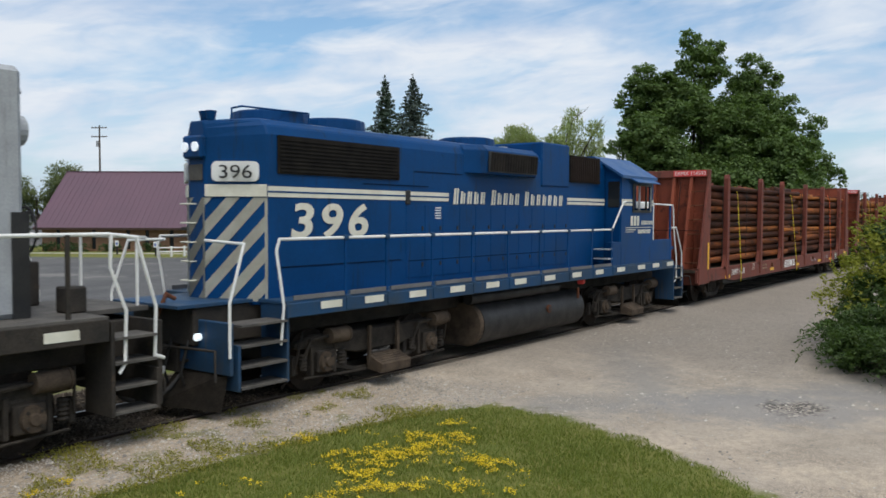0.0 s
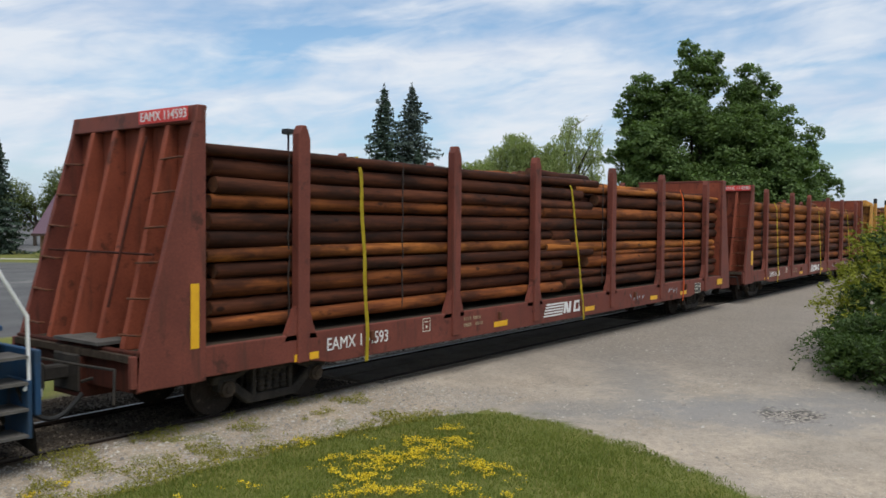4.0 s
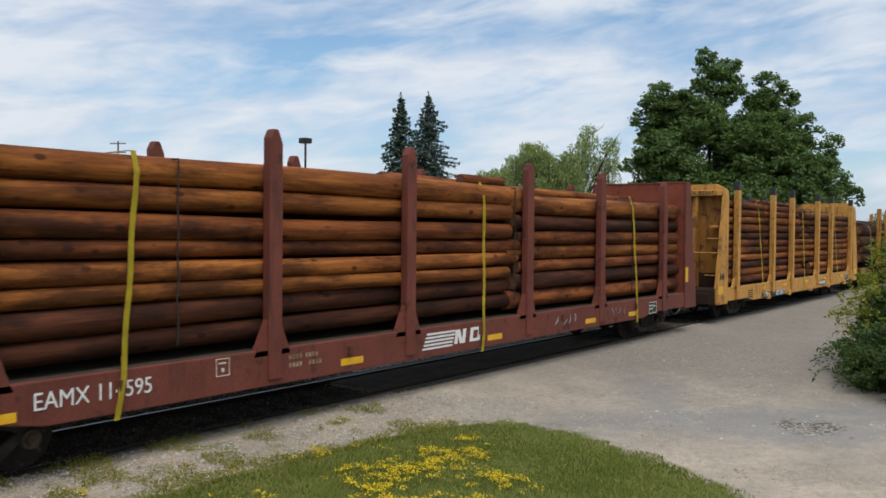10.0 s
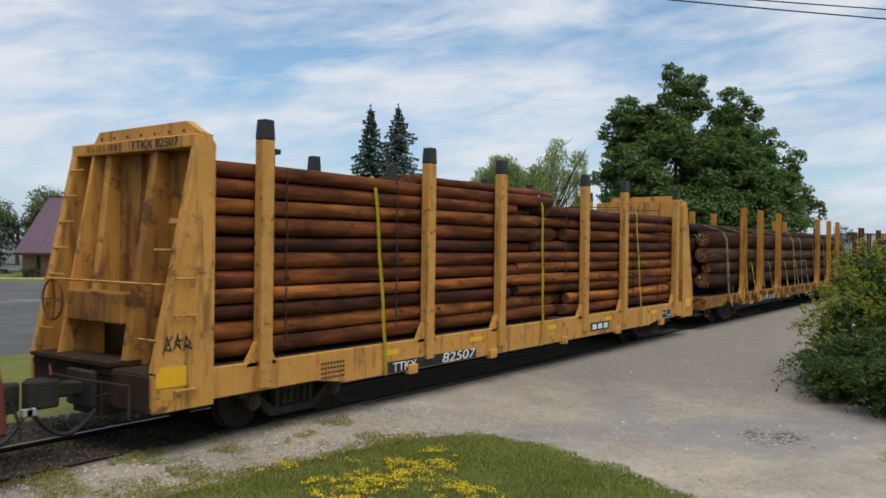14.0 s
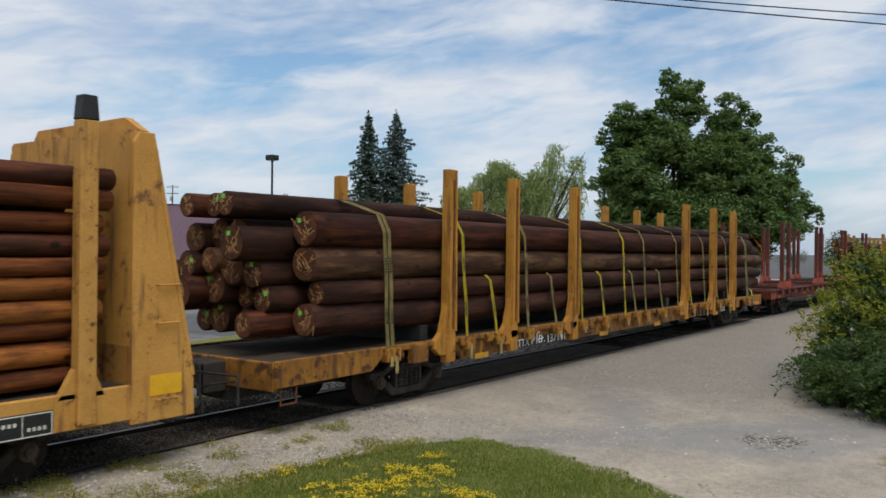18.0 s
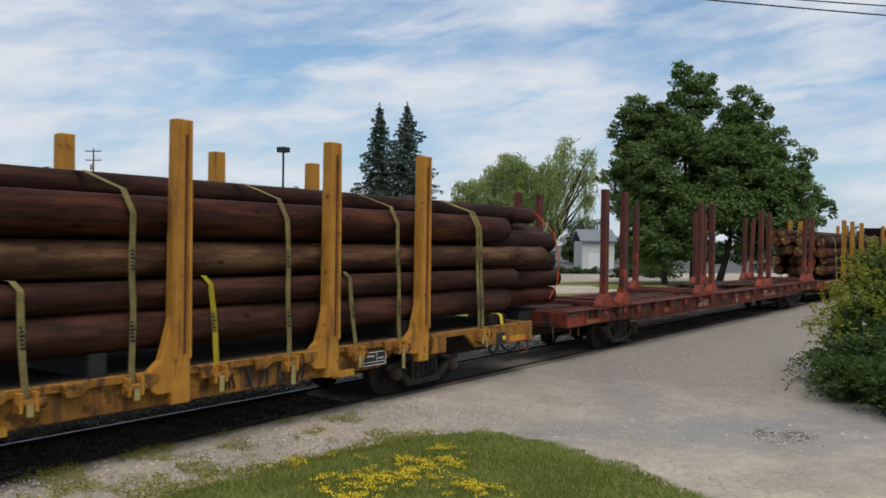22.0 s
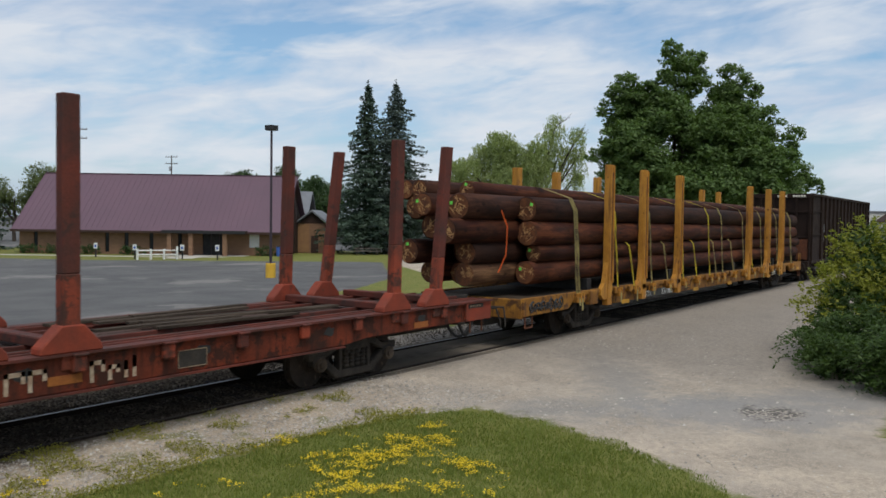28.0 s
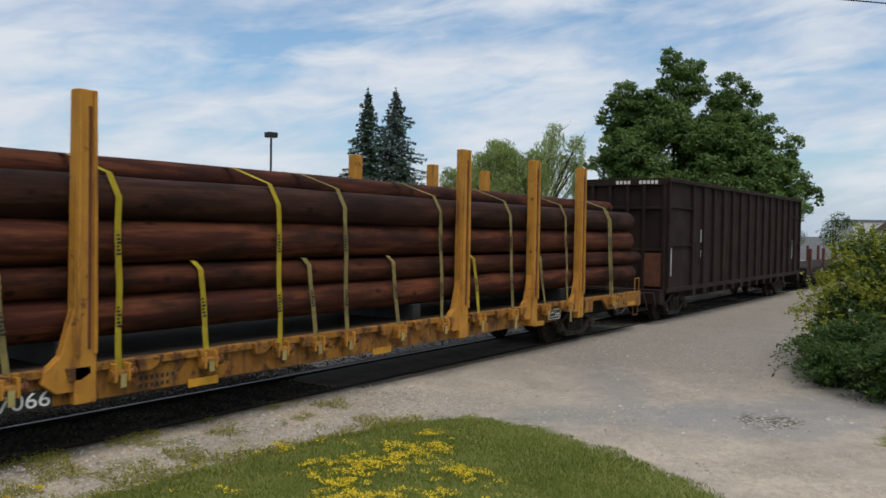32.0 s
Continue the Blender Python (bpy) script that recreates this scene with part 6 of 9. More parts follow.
    for z, x in ((0.93, -4.34), (0.82, -4.34), (0.93, -4.02), (0.82, -3.95)):
        brackets(0.045, 0.022, 4, x, -1.502, z, 0.06, m_worn_letters, car, "stencil")
    rnd = random.Random(seed)
    for x0, n in ((3.3, 5), (6.0, 4)):
        bm = bmesh.new()
        for k in range(n):
            x = x0 + 0.2 * k
            pipe(bm, [(x + rnd.uniform(0, 0.16), -1.503, rnd.uniform(0.78, 0.98)) for _ in range(4)], 0.008, 4)
        part("chalk_scrawl", bm, m_grey, car, "faint chalk scrawl")
    plate = boxes("data_panel", [(8.22, 8.72, -1.508, -1.50, 0.70, 0.98)], m_black, car, "black stencilled data panel")
    boxes("panel_edge", [(8.22, 8.72, -1.512, -1.508, 0.70, 0.712), (8.22, 8.72, -1.512, -1.508, 0.968, 0.98), (8.22, 8.232, -1.512, -1.508, 0.712, 0.968), (8.708, 8.72, -1.512, -1.508, 0.712, 0.968), (8.465, 8.475, -1.512, -1.508, 0.712, 0.968)], m_cream, plate)
    brackets(0.03, 0.02, 4, 8.255, -1.51, 0.88, 0.035, m_cream, plate, "stencil")
    brackets(0.03, 0.02, 4, 8.255, -1.51, 0.80, 0.035, m_cream, plate, "stencil")
    brackets(0.03, 0.02, 3, 8.50, -1.51, 0.86, 0.035, m_cream, plate, "stencil")
    to_scale(car)
    return car


Y = "yellow webbing strap over the load"
O = "orange webbing strap over the load"
red_bulkhead_flat(37.95, "EAMX 114593", 1)
short_log_load(37.95, 27.75, 48.75, (36.9, 39.8), ((0.22, 0.24, 0.26, 0.20, 0.20, 0.22, 0.27, 0.22, 0.22, 0.25, 0.17), (0.31, 0.17, 0.265, 0.14, 0.205, 0.28, 0.23, 0.30, 0.31, 0.15)), 1.20, 1.36, 3, (2, 5, 6),
               [(30.8, 30.78, m_web, Y), (38.15, 38.5, m_web, Y), (45.38, 45.0, m_web_orange, O)], "stacked brown logs between the stakes of a flatcar",
               [(37.0, 39.8, -0.85, 0.12, 0), (37.3, 39.6, -0.45, 0.11, 0), (36.8, 39.0, 0.5, 0.12, 0), (39.6, 44.6, -0.7, 0.09, 1), (39.9, 44.0, 0.2, 0.10, 1)], ("12120221222", "2211022120"))
red_bulkhead_flat(62.62, "EAMX 114595", 2)
short_log_load(62.62, 52.35, 73.42, (64.2, 64.75), ((0.29, 0.33, 0.23, 0.28, 0.24, 0.32, 0.31, 0.38), (0.36, 0.33, 0.24, 0.31, 0.31, 0.30, 0.42)), 1.19, 1.36, 8, (5, 5, 3),
               [(55.90, 55.55, m_web, Y), (63.34, 63.08, m_web, Y), (70.05, 70.0, m_web, Y)], "stacked amber and brown logs between the stakes of a flatcar",
               [(63.2, 64.75, -0.9, 0.11, 0), (62.0, 64.6, 0.1, 0.12, 0), (64.9, 70.4, -0.75, 0.12, 1), (64.8, 70.0, 0.3, 0.13, 1)], ("22001100", "1210120"))


# --- yellow bulkhead flat ---
def yellow_bulkhead_flat(at):
    car = vehicle("bulkhead_flatcar", "mustard yellow bulkhead flatcar with black-tipped stakes", "flatcar", at)
    L = 10.15
    boxes("centre_sill", [(-L, L, -0.35, 0.35, 0.45, 0.95)], m_dark, car, bevel=0.01)
    boxes("deck", [(-L, L, -1.42, 1.42, 0.98, 1.06)], m_wood_deck, car)
    for s in (-1, 1):
        bm = bmesh.new()
        prism(bm, [(-L, 0.66), (-7.2, 0.66), (-6.5, 0.56), (6.5, 0.56), (7.2, 0.66), (L, 0.66), (L, 1.06), (-L, 1.06)], "y", *sorted((s * 1.42, s * 1.50)))
        part("side_sill", bm, m_yellow, car, bevel=0.012)
        for x in (-8.30, -4.30, -1.77, 2.20, 4.62, 8.58):
            bm = bmesh.new()
            y0, y1 = sorted((s * 1.40, s * 1.58))
            box(bm, x - 0.115, x + 0.115, y0, y1, 0.70, 4.02)
            stake = part("stake", bm, m_yellow_spotted, car, bevel=0.015)
            bm = bmesh.new()
            prism(bm, [(x - 0.12, 4.02), (x + 0.12, 4.02), (x + 0.09, 4.29), (x - 0.09, 4.29)], "y", y0, y1)
            part("stake_tip", bm, m_black, stake, "black painted stake tip", bevel=0.01)
            for shape in ([(x - 0.32, 1.0), (x - 0.115, 1.32), (x - 0.115, 1.0)], [(x + 0.115, 1.0), (x + 0.115, 1.32), (x + 0.26, 1.0)]):
                bm = bmesh.new()
                prism(bm, shape, "y", *sorted((s * 1.40, s * 1.50)))
                part("stake_gusset", bm, m_yellow_spotted, stake)
        for x in (-5.6, -2.9, 0.3, 3.4, 6.6):
            boxes("reflector", [(x, x + 0.45, *sorted((s * 1.50, s * 1.506)), 0.86, 0.95)], m_plate_y, car, "yellow reflective mark")
            boxes("winch", [(x + 0.7, x + 0.95, *sorted((s * 1.44, s * 1.56)), 0.50, 0.66)], m_yellow, car, bevel=0.015)
    for e in (-1, 1):
        bulk = new("bulkhead")
        bulk.parent = car
        for s in (-1, 1):
            bm = bmesh.new()
            prism(bm, [(e * 9.20, 1.04), (e * 9.20, 3.86), (e * 9.28, 3.98), (e * 9.50, 3.98), (e * 10.12, 1.1), (e * 10.15, 0.60), (e * 9.20, 0.60)], "y", *sorted((s * 1.44, s * 1.52)))
            part("side_plate", bm, m_yellow, bulk, bevel=0.012)
            for k in range(3):
                bm = bmesh.new()
                z = (0.85, 1.75, 2.2)[k]
                pipe(bm, [(e * 9.55, s * 1.52, z), (e * 9.55, s * 1.57, z), (e * 9.85, s * 1.57, z), (e * 9.85, s * 1.52, z)], 0.013, 6)
                part("grab_iron", bm, m_yellow, bulk)
        boxes("bulkhead_sheet", [(*sorted((e * 9.20, e * 9.24)), -1.44, 1.44, 1.50, 4.0)], m_yellow_rust_shade if e < 0 else m_yellow, bulk, "rust-stained yellow steel sheet, the front one darkened as shade")
        boxes("lower_sheet", [(*sorted((e * 9.20, e * 9.30)), -1.44, 1.44, 1.04, 1.50)], m_brown_end if e < 0 else m_yellow_rust_shade, bulk, "rusted lower sheet with shade in its dark brown" if e < 0 else "stained yellow lower sheet")
        boxes("top_beam", [(*sorted((e * 9.22, e * 9.52)), -1.46, 1.53, 3.82, 3.985)], m_yellow, bulk, bevel=0.012)
        bm = bmesh.new()
        prism(bm, [(-1.50, 3.985), (1.1, 3.985), (0.95, 4.15), (-1.15, 4.17), (-1.50, 3.995)], "x", *sorted((e * 9.30, e * 9.42)))
        crown_plate = part("crown_plate", bm, m_yellow, bulk, bevel=0.01)
        for k in range(7):
            boxes("bolt", [(*sorted((e * 9.42, e * 9.432)), -1.12 + 0.33 * k, -1.085 + 0.33 * k, 4.03, 4.065)], m_rust, crown_plate)
        for y, w, low, d, m in ((0.98, 0.025, 1.06, 1.0, m_yellow), (0.72, 0.07, 1.75, 0.62, m_yellow), (0.05, 0.035, 1.9, 0.30, m_yellow_rust_shade), (-0.50, 0.075, 1.06, 0.86, m_yellow_rust_shade)):
            bm = bmesh.new()
            f = (low - 1.06) / 2.76
            prism(bm, [(e * 9.24, low), (e * 9.24, 3.82), (e * (9.24 + 0.26 * d), 3.82), (e * (9.24 + (0.80 - 0.54 * f) * d), low)], "y", y - w, y + w)
            part("rib", bm, m, bulk, bevel=0.01)
        for s in (-1, 1):
            bm = bmesh.new()
            prism(bm, [(e * 9.46, 3.82), (e * 9.53, 3.82), (e * 10.15, 1.08), (e * 10.08, 1.08)], "y", *sorted((s * 1.40, s * 1.53)))
            part("edge_flange", bm, m_yellow, bulk, bevel=0.008)
        boxes("bracket", [(*sorted((e * 9.24, e * 9.62)), -1.44, -1.05, 2.86, 2.93)], m_yellow, bulk, bevel=0.008)
        for k in range(8):
            z = 1.1 + 0.36 * k
            x = e * (10.14 - (z - 1.1) * 0.215)
            bm = bmesh.new()
            pipe(bm, [(x, 1.46, z), (x, 1.05, z)], 0.014, 6)
            if k in (1, 4):
                pipe(bm, [(x, -1.46, z), (x, -1.05, z)], 0.016, 6)
            part("rung", bm, m_yellow, bulk)
        bm = bmesh.new()
        pipe(bm, [(e * 9.96, -1.46, 2.12), (e * 9.96, 1.46, 2.12)], 0.018, 6)
        part("hand_rail", bm, m_yellow, bulk)
        boxes("end_step", [(*sorted((e * 9.7, e * 10.22)), -0.60, 1.38, 1.09, 1.14)], m_brown_end, bulk)
        boxes("end_sill", [(*sorted((e * 9.95, e * 10.13)), -1.43, 1.43, 0.62, 1.07)], m_brown_end, bulk, "rusted dark brown end sill", bevel=0.012)
        boxes("corner_box", [(*sorted((e * 9.9, e * 10.16)), -1.435, -0.62, 0.60, 1.04)], m_brown_end, bulk, bevel=0.015)
        boxes("yellow_plate", [(*((-10.12, -9.66) if e < 0 else (9.45, 9.93)), -1.528, -1.52, 0.90, 1.14)], m_plate_y, bulk, "bright yellow reflective plate")
        if e < 0:
            bm = bmesh.new()
            pipe(bm, [(-10.1, 1.0 + 0.27 * math.cos(k * math.tau / 20), 1.85 + 0.27 * math.sin(k * math.tau / 20)) for k in range(21)], 0.016, 6)
            for k in range(4):
                pipe(bm, [(-10.06, 1.0, 1.85), (-10.1, 1.0 + 0.27 * math.cos(k * math.tau / 4), 1.85 + 0.27 * math.sin(k * math.tau / 4))], 0.012, 6)
            part("hand_brake_wheel", bm, m_rust, bulk)
            boxes("brake_box", [(-9.92, -9.62, -0.42, 0.92, 1.58, 1.98)], m_yellow_rust_shade, bulk, bevel=0.02)
            # scrawled black tag
            bm = bmesh.new()
            for a in (((-10.02, 1.30), (-9.96, 1.50), (-9.90, 1.34), (-9.99, 1.36), (-9.88, 1.52)), ((-9.86, 1.34), (-9.80, 1.52), (-9.76, 1.36), (-9.84, 1.44), (-9.72, 1.46)), ((-9.70, 1.32), (-9.67, 1.50), (-9.60, 1.40), (-9.68, 1.38), (-9.57, 1.34))):
                pipe(bm, [(x, -1.524, z) for x, z in a], 0.010, 5)
            part("paint_scrawl", bm, m_black, bulk)
        coupler(car, e * 10.2, e)
        freight_truck(car, e * 7.25)
    t = letters("TTKX 82507", 0.12, m_black, car, 0, 0, 0, "car_number", width=1.1)
    t.data.transform(pose(-9.535, -0.02, 3.85) @ pose(0, 0, 0, 0, 0, -90))
    for k in range(9):
        boxes("stencil", [(-9.537, -9.53, 1.02 - 0.1 * k, 1.09 - 0.1 * k - 0.02 * (k % 3), 3.86, 3.95)], m_yellow_rust_shade, car, "faded stencil")
    band = boxes("number_band", [(-5.55, -2.68, -1.508, -1.50, 0.57, 0.75)], m_black, car, "black number band")
    letters("TTKX", 0.15, m_white, band, -5.33, -1.512, 0.585, "car_number", width=0.68)
    letters("82507", 0.17, m_white, band, -3.86, -1.512, 0.585, "car_number", width=1.13, slant=0.15)
    mark = boxes("owner_panel", [(2.58, 3.68, -1.506, -1.50, 0.66, 0.86)], m_black, car)
    brackets(0.24, 0.09, 3, 2.68, -1.507, 0.70, 0.12, m_white, mark, "stencil")
    for k in range(4):
        brackets(0.045, 0.025, 8, -7.1, -1.502, 0.66 + 0.07 * k, 0.035, m_dark, car, "stencil")
    plate = boxes("data_panel", [(7.5, 8.2, -1.508, -1.50, 0.66, 0.92)], m_black, car, "black stencilled data panel")
    boxes("panel_edge", [(7.51, 8.19, -1.512, -1.508, 0.67, 0.682), (7.51, 8.19, -1.512, -1.508, 0.898, 0.91), (7.51, 7.522, -1.512, -1.508, 0.682, 0.898), (8.178, 8.19, -1.512, -1.508, 0.682, 0.898), (7.84, 7.85, -1.512, -1.508, 0.682, 0.898)], m_cream, plate)
    brackets(0.035, 0.025, 4, 7.56, -1.51, 0.80, 0.04, m_cream, plate, "stencil")
    brackets(0.035, 0.025, 4, 7.90, -1.51, 0.73, 0.04, m_cream, plate, "stencil")
    to_scale(car)
    return car


yellow_bulkhead_flat(86.18)
short_log_load(86.18, 76.95, 95.1, (84.85, 87.9), ((0.25, 0.27, 0.22, 0.21, 0.25, 0.24, 0.22, 0.28, 0.24, 0.24, 0.23), (0.24, 0.26, 0.23, 0.25, 0.25, 0.22, 0.26, 0.25, 0.25, 0.25)), 1.10, 1.36, 5, (4, 6, 3),
               [(80.5, 80.6, m_web, Y), (86.4, 86.1, m_web, Y), (91.9, 91.9, m_web, Y)], "neatly stacked brown logs on a yellow flatcar",
               [(82.2, 87.6, -0.6, 0.12, 0), (82.4, 87.8, 0.1, 0.13, 0), (82.0, 87.4, -1.0, 0.10, 0)], ("10201121011", "1010012112"))


# --- long yellow flats with poles ---
STRAPS = [(-10.92, 0.02, 1, 1, m_web_old), (-10.80, 0.04, 1, 1, m_web_old), (-8.50, 0.1, 1, 1, m_web), (-6.0, 0.03, 1, 1, m_web_old), (-3.24, 0.0, 1, 1, m_web), (-0.56, 0.0, 1, 1, m_web), (0.92, 0.0, 1, 1, m_web_old),
          (3.62, 0.0, 1, 1, m_web_old), (6.24, 0.0, 1, 1, m_web_old), (8.85, 0.0, 1, 1, m_web_old), (11.36, 0.0, 1, 1, m_web_old), (11.48, 0.02, 1, 1, m_web_old),
          (-7.33, 0.06, 1, 0, m_web), (-4.65, 0.04, 1, 0, m_web_old), (-1.9, 0.0, 1, 0, m_web), (0.2, 0.0, 1, 0, m_web_old), (2.29, 0.0, 1, 0, m_web_old), (4.92, 0.0, 1, 0, m_web), (7.72, 0.0, 1, 0, m_web_old)]


def long_flat(at, number, seed, scrawl, rear=13.95):
    car = vehicle("long_flatcar", "yellow long flatcar with tall stakes in two clusters", "flatcar", at, "long yellow flatcars")
    L = 13.5
    boxes("centre_sill", [(-L, L, -0.40, 0.40, 0.45, 0.95)], m_dark, car, bevel=0.01)
    boxes("deck", [(-L, L, -1.32, 1.32, 0.96, 1.05)], m_wood_deck, car)
    for s in (-1, 1):
        y0, y1 = sorted((s * 1.36, s * 1.44))
        bm = bmesh.new()
        prism(bm, [(-L, 0.70), (-11.3, 0.72), (-10.9, 0.98), (10.9, 0.98), (11.3, 0.72), (L, 0.70), (L, 1.08), (-L, 1.08)], "y", y0, y1)
        part("top_sill", bm, m_yellow_deep, car, bevel=0.012)
        bm = bmesh.new()
        prism(bm, [(-8.95, 0.98), (-8.45, 0.655), (8.45, 0.655), (8.95, 0.98)], "y", *sorted((s * 1.30, s * 1.38)))
        part("side_sill", bm, m_yellow_deep, car, bevel=0.012)
        rnd = random.Random(seed)
        for k in range(19):
            x = -8.6 + 0.95 * k
            bm = bmesh.new()
            prism(bm, [(x - 0.10, 1.07), (x + 0.22, 1.07), (x + 0.22, 0.98), (x + 0.10, 0.915), (x - 0.06, 0.915)], "y", *sorted((s * 1.38, s * 1.50)))
            part("winch_bracket", bm, m_yellow_deep, car, bevel=0.01)
        for x in (-9.02, -6.64, -3.70, 4.31, 7.14, 9.51):
            bm = bmesh.new()
            y0, y1 = sorted((s * 1.33, s * 1.50))
            prism(bm, [(x - 0.14, 0.655), (x + 0.14, 0.655), (x + 0.14, 1.6), (x + 0.115, 4.08), (x - 0.115, 4.08), (x - 0.14, 1.6)], "y", y0, y1)
            stake = part("stake", bm, m_deep_spotted, car, bevel=0.012)
            bm = bmesh.new()
            prism(bm, [(x - 0.52, 0.92), (x - 0.50, 1.05), (x - 0.30, 1.20), (x - 0.135, 1.72), (x - 0.135, 0.80), (x - 0.35, 0.80)], "y", *sorted((s * 1.36, s * 1.48)))
            part("stake_foot", bm, m_deep_spotted, stake, bevel=0.008)
            for u in (-1, 1):
                bm = bmesh.new()
                prism(bm, [(x + u * 0.135, 1.2), (x + u * 0.085, 1.2), (x + u * 0.070, 4.07), (x + u * 0.112, 4.07)], "y", *sorted((s * 1.50, s * 1.535)))
                part("stake_flange", bm, m_deep_spotted, stake, bevel=0.006)
            bm = bmesh.new()
            box(bm, x + 0.02, x + 0.06, *sorted((s * 1.50, s * 1.508)), 1.25, 3.9)
            part("worn_strip", bm, m_rust, stake)
        for x in (-8.1, -2.2, 1.6, 7.2, 12.6):
            boxes("reflector", [(x, x + 0.5, *sorted((s * 1.44, s * 1.447)), 0.74 if abs(x) > 9 else 0.62, 0.84 if abs(x) > 9 else 0.72)], m_plate_old, car, "worn yellow reflective mark")
        for x, dx, *_ in STRAPS:
            x += dx
            winch = boxes("winch", [(x - 0.11, x - 0.07, *sorted((s * 1.40, s * 1.56)), 0.84, 1.05)], m_deep_spotted, car, bevel=0.008)
            boxes("winch_cheek", [(x + 0.07, x + 0.11, *sorted((s * 1.40, s * 1.56)), 0.84, 1.05)], m_deep_spotted, winch, bevel=0.008)
            bm = bmesh.new()
            rod(bm, (x - 0.14, s * 1.50, 0.93), (x + 0.16, s * 1.50, 0.93), 0.05, 0.05, 10)
            part("drum", bm, m_yellow_deep, winch)
            bm = bmesh.new()
            rod(bm, (x + 0.16, s * 1.50, 0.93), (x + 0.20, s * 1.50, 0.93), 0.065, 0.065, 10)
            part("ratchet", bm, m_rust, winch)
            boxes("strap_tail", [(x - 0.03, x + 0.05, *sorted((s * 1.545, s * 1.553)), 0.70 + 0.1 * math.sin(9 * x), 0.93)], m_web_old, winch)
        for e in (-1, 1):
            bm = bmesh.new()
            x = e * 13.2
            pipe(bm, [(x - 0.16, s * 1.40, 0.72), (x - 0.16, s * 1.40, 0.46), (x + 0.16, s * 1.40, 0.46), (x + 0.16, s * 1.40, 0.72)], 0.018, 6)
            part("sill_step", bm, m_rust, car)
            boxes("jack_pad", [(*sorted((e * 9.75, e * 10.2)), *sorted((s * 1.34, s * 1.50)), 0.74, 1.06)], m_yellow_deep, car, bevel=0.015)
    for e in (-1, 1):
        boxes("end_sill", [(*sorted((e * 13.42, e * 13.52)), -1.40, 1.40, 0.66, 1.06)], m_yellow_deep, car, bevel=0.012)
        reach = rear if e > 0 else 13.95
        boxes("draft_box", [(*sorted((e * 13.1, e * (reach + 0.05))), -0.32, 0.32, 0.58, 1.02)], m_dark, car, bevel=0.02)
        coupler(car, e * reach, e)
        freight_truck(car, e * (9.8 if e < 0 else 10.1))
    if not scrawl:
        timber = boxes("blocking_timber", [(11.95, 12.55, -1.34, -0.9, 1.05, 1.27)], m_tie, car, "short rust-brown blocking timber on the deck", bevel=0.02)
        bm = bmesh.new()
        rows = ((-0.9, 1.285), (-1.30, 1.285), (-1.365, 1.25), (-1.40, 1.05), (-1.465, 0.79))
        for (y0, z0), (y1, z1) in zip(rows, rows[1:]):
            bm.faces.new([bm.verts.new(v) for v in ((12.25, y0, z0), (12.37, y0, z0), (12.37, y1, z1), (12.25, y1, z1))])
        part("timber_strap", bm, m_web, timber, "bright yellow webbing strap")
        boxes("cut_out", [(12.03, 12.37, -1.447, -1.44, 0.70, 0.93)], m_black, car, "dark cut-out in the sill", bevel=0.0)
        boxes("bright_mark", [(12.55, 13.2, -1.446, -1.44, 0.72, 0.82)], m_web_orange, car, "bright orange reflective mark")
    else:
        bm = bmesh.new()
        pipe(bm, [(13.15, -1.40, 1.06), (13.15, -1.40, 1.42), (13.45, -1.40, 1.42), (13.45, -1.40, 0.70)], 0.016, 6)
        part("grab_iron", bm, m_yellow_deep, car)
    band = boxes("number_band", [(-6.55, -4.05, -1.388, -1.38, 0.66, 0.86)], m_black, car, "black number band")
    letters("LTTX", 0.16, m_white, band, -6.45, -1.392, 0.685, "car_number", width=0.62)
    letters(number, 0.17, m_white, band, -5.0, -1.392, 0.685, "car_number", width=0.86)
    if not scrawl:
        rnd = random.Random(6)
        for x0 in (5.1, 5.42, 5.70, 6.02, 6.45):
            bm = bmesh.new()
            pipe(bm, [(x0 + rnd.uniform(0, 0.22), -1.392, 0.70 + 0.26 * (q % 2) + rnd.uniform(-0.05, 0.03)) for q in range(5)], 0.016, 5)
            part("paint_scrawl", bm, m_black, car, "black spray-painted scrawl")
        bm = bmesh.new()
        for a in (((-5.72, 0.70), (-5.66, 0.88), (-5.55, 0.86), (-5.60, 0.78), (-5.70, 0.78)), ((-5.52, 0.90), (-5.36, 0.93)), ((-5.45, 0.91), (-5.46, 0.70)), ((-5.36, 0.70), (-5.34, 0.86), (-5.22, 0.84), (-5.24, 0.72), (-5.36, 0.72)), ((-5.40, 0.78), (-5.15, 0.80)), ((-5.12, 0.72), (-5.09, 0.72))):
            pipe(bm, [(x, -1.392, z) for x, z in a], 0.011, 5)
        part("paint_scrawl", bm, m_white, car, "thin white spray-painted scrawl")
    brackets(0.045, 0.035, 7, -2.9, -1.382, 0.79, 0.05, m_dark, car, "stencil")
    brackets(0.045, 0.035, 6, -2.9, -1.382, 0.70, 0.05, m_dark, car, "stencil")
    plate = boxes("data_panel", [(7.9, 8.5, -1.45, -1.44, 0.70, 0.94)], m_black, car, "black stencilled data panel")
    boxes("panel_edge", [(7.91, 8.49, -1.454, -1.45, 0.715, 0.725), (7.91, 8.49, -1.454, -1.45, 0.915, 0.925), (7.91, 7.92, -1.454, -1.45, 0.725, 0.915), (8.48, 8.49, -1.454, -1.45, 0.725, 0.915), (7.92, 8.48, -1.454, -1.45, 0.765, 0.773), (8.25, 8.257, -1.454, -1.45, 0.773, 0.915)], m_cream, plate)
    brackets(0.03, 0.02, 5, 7.95, -1.452, 0.85, 0.025, m_cream, plate, "stencil")
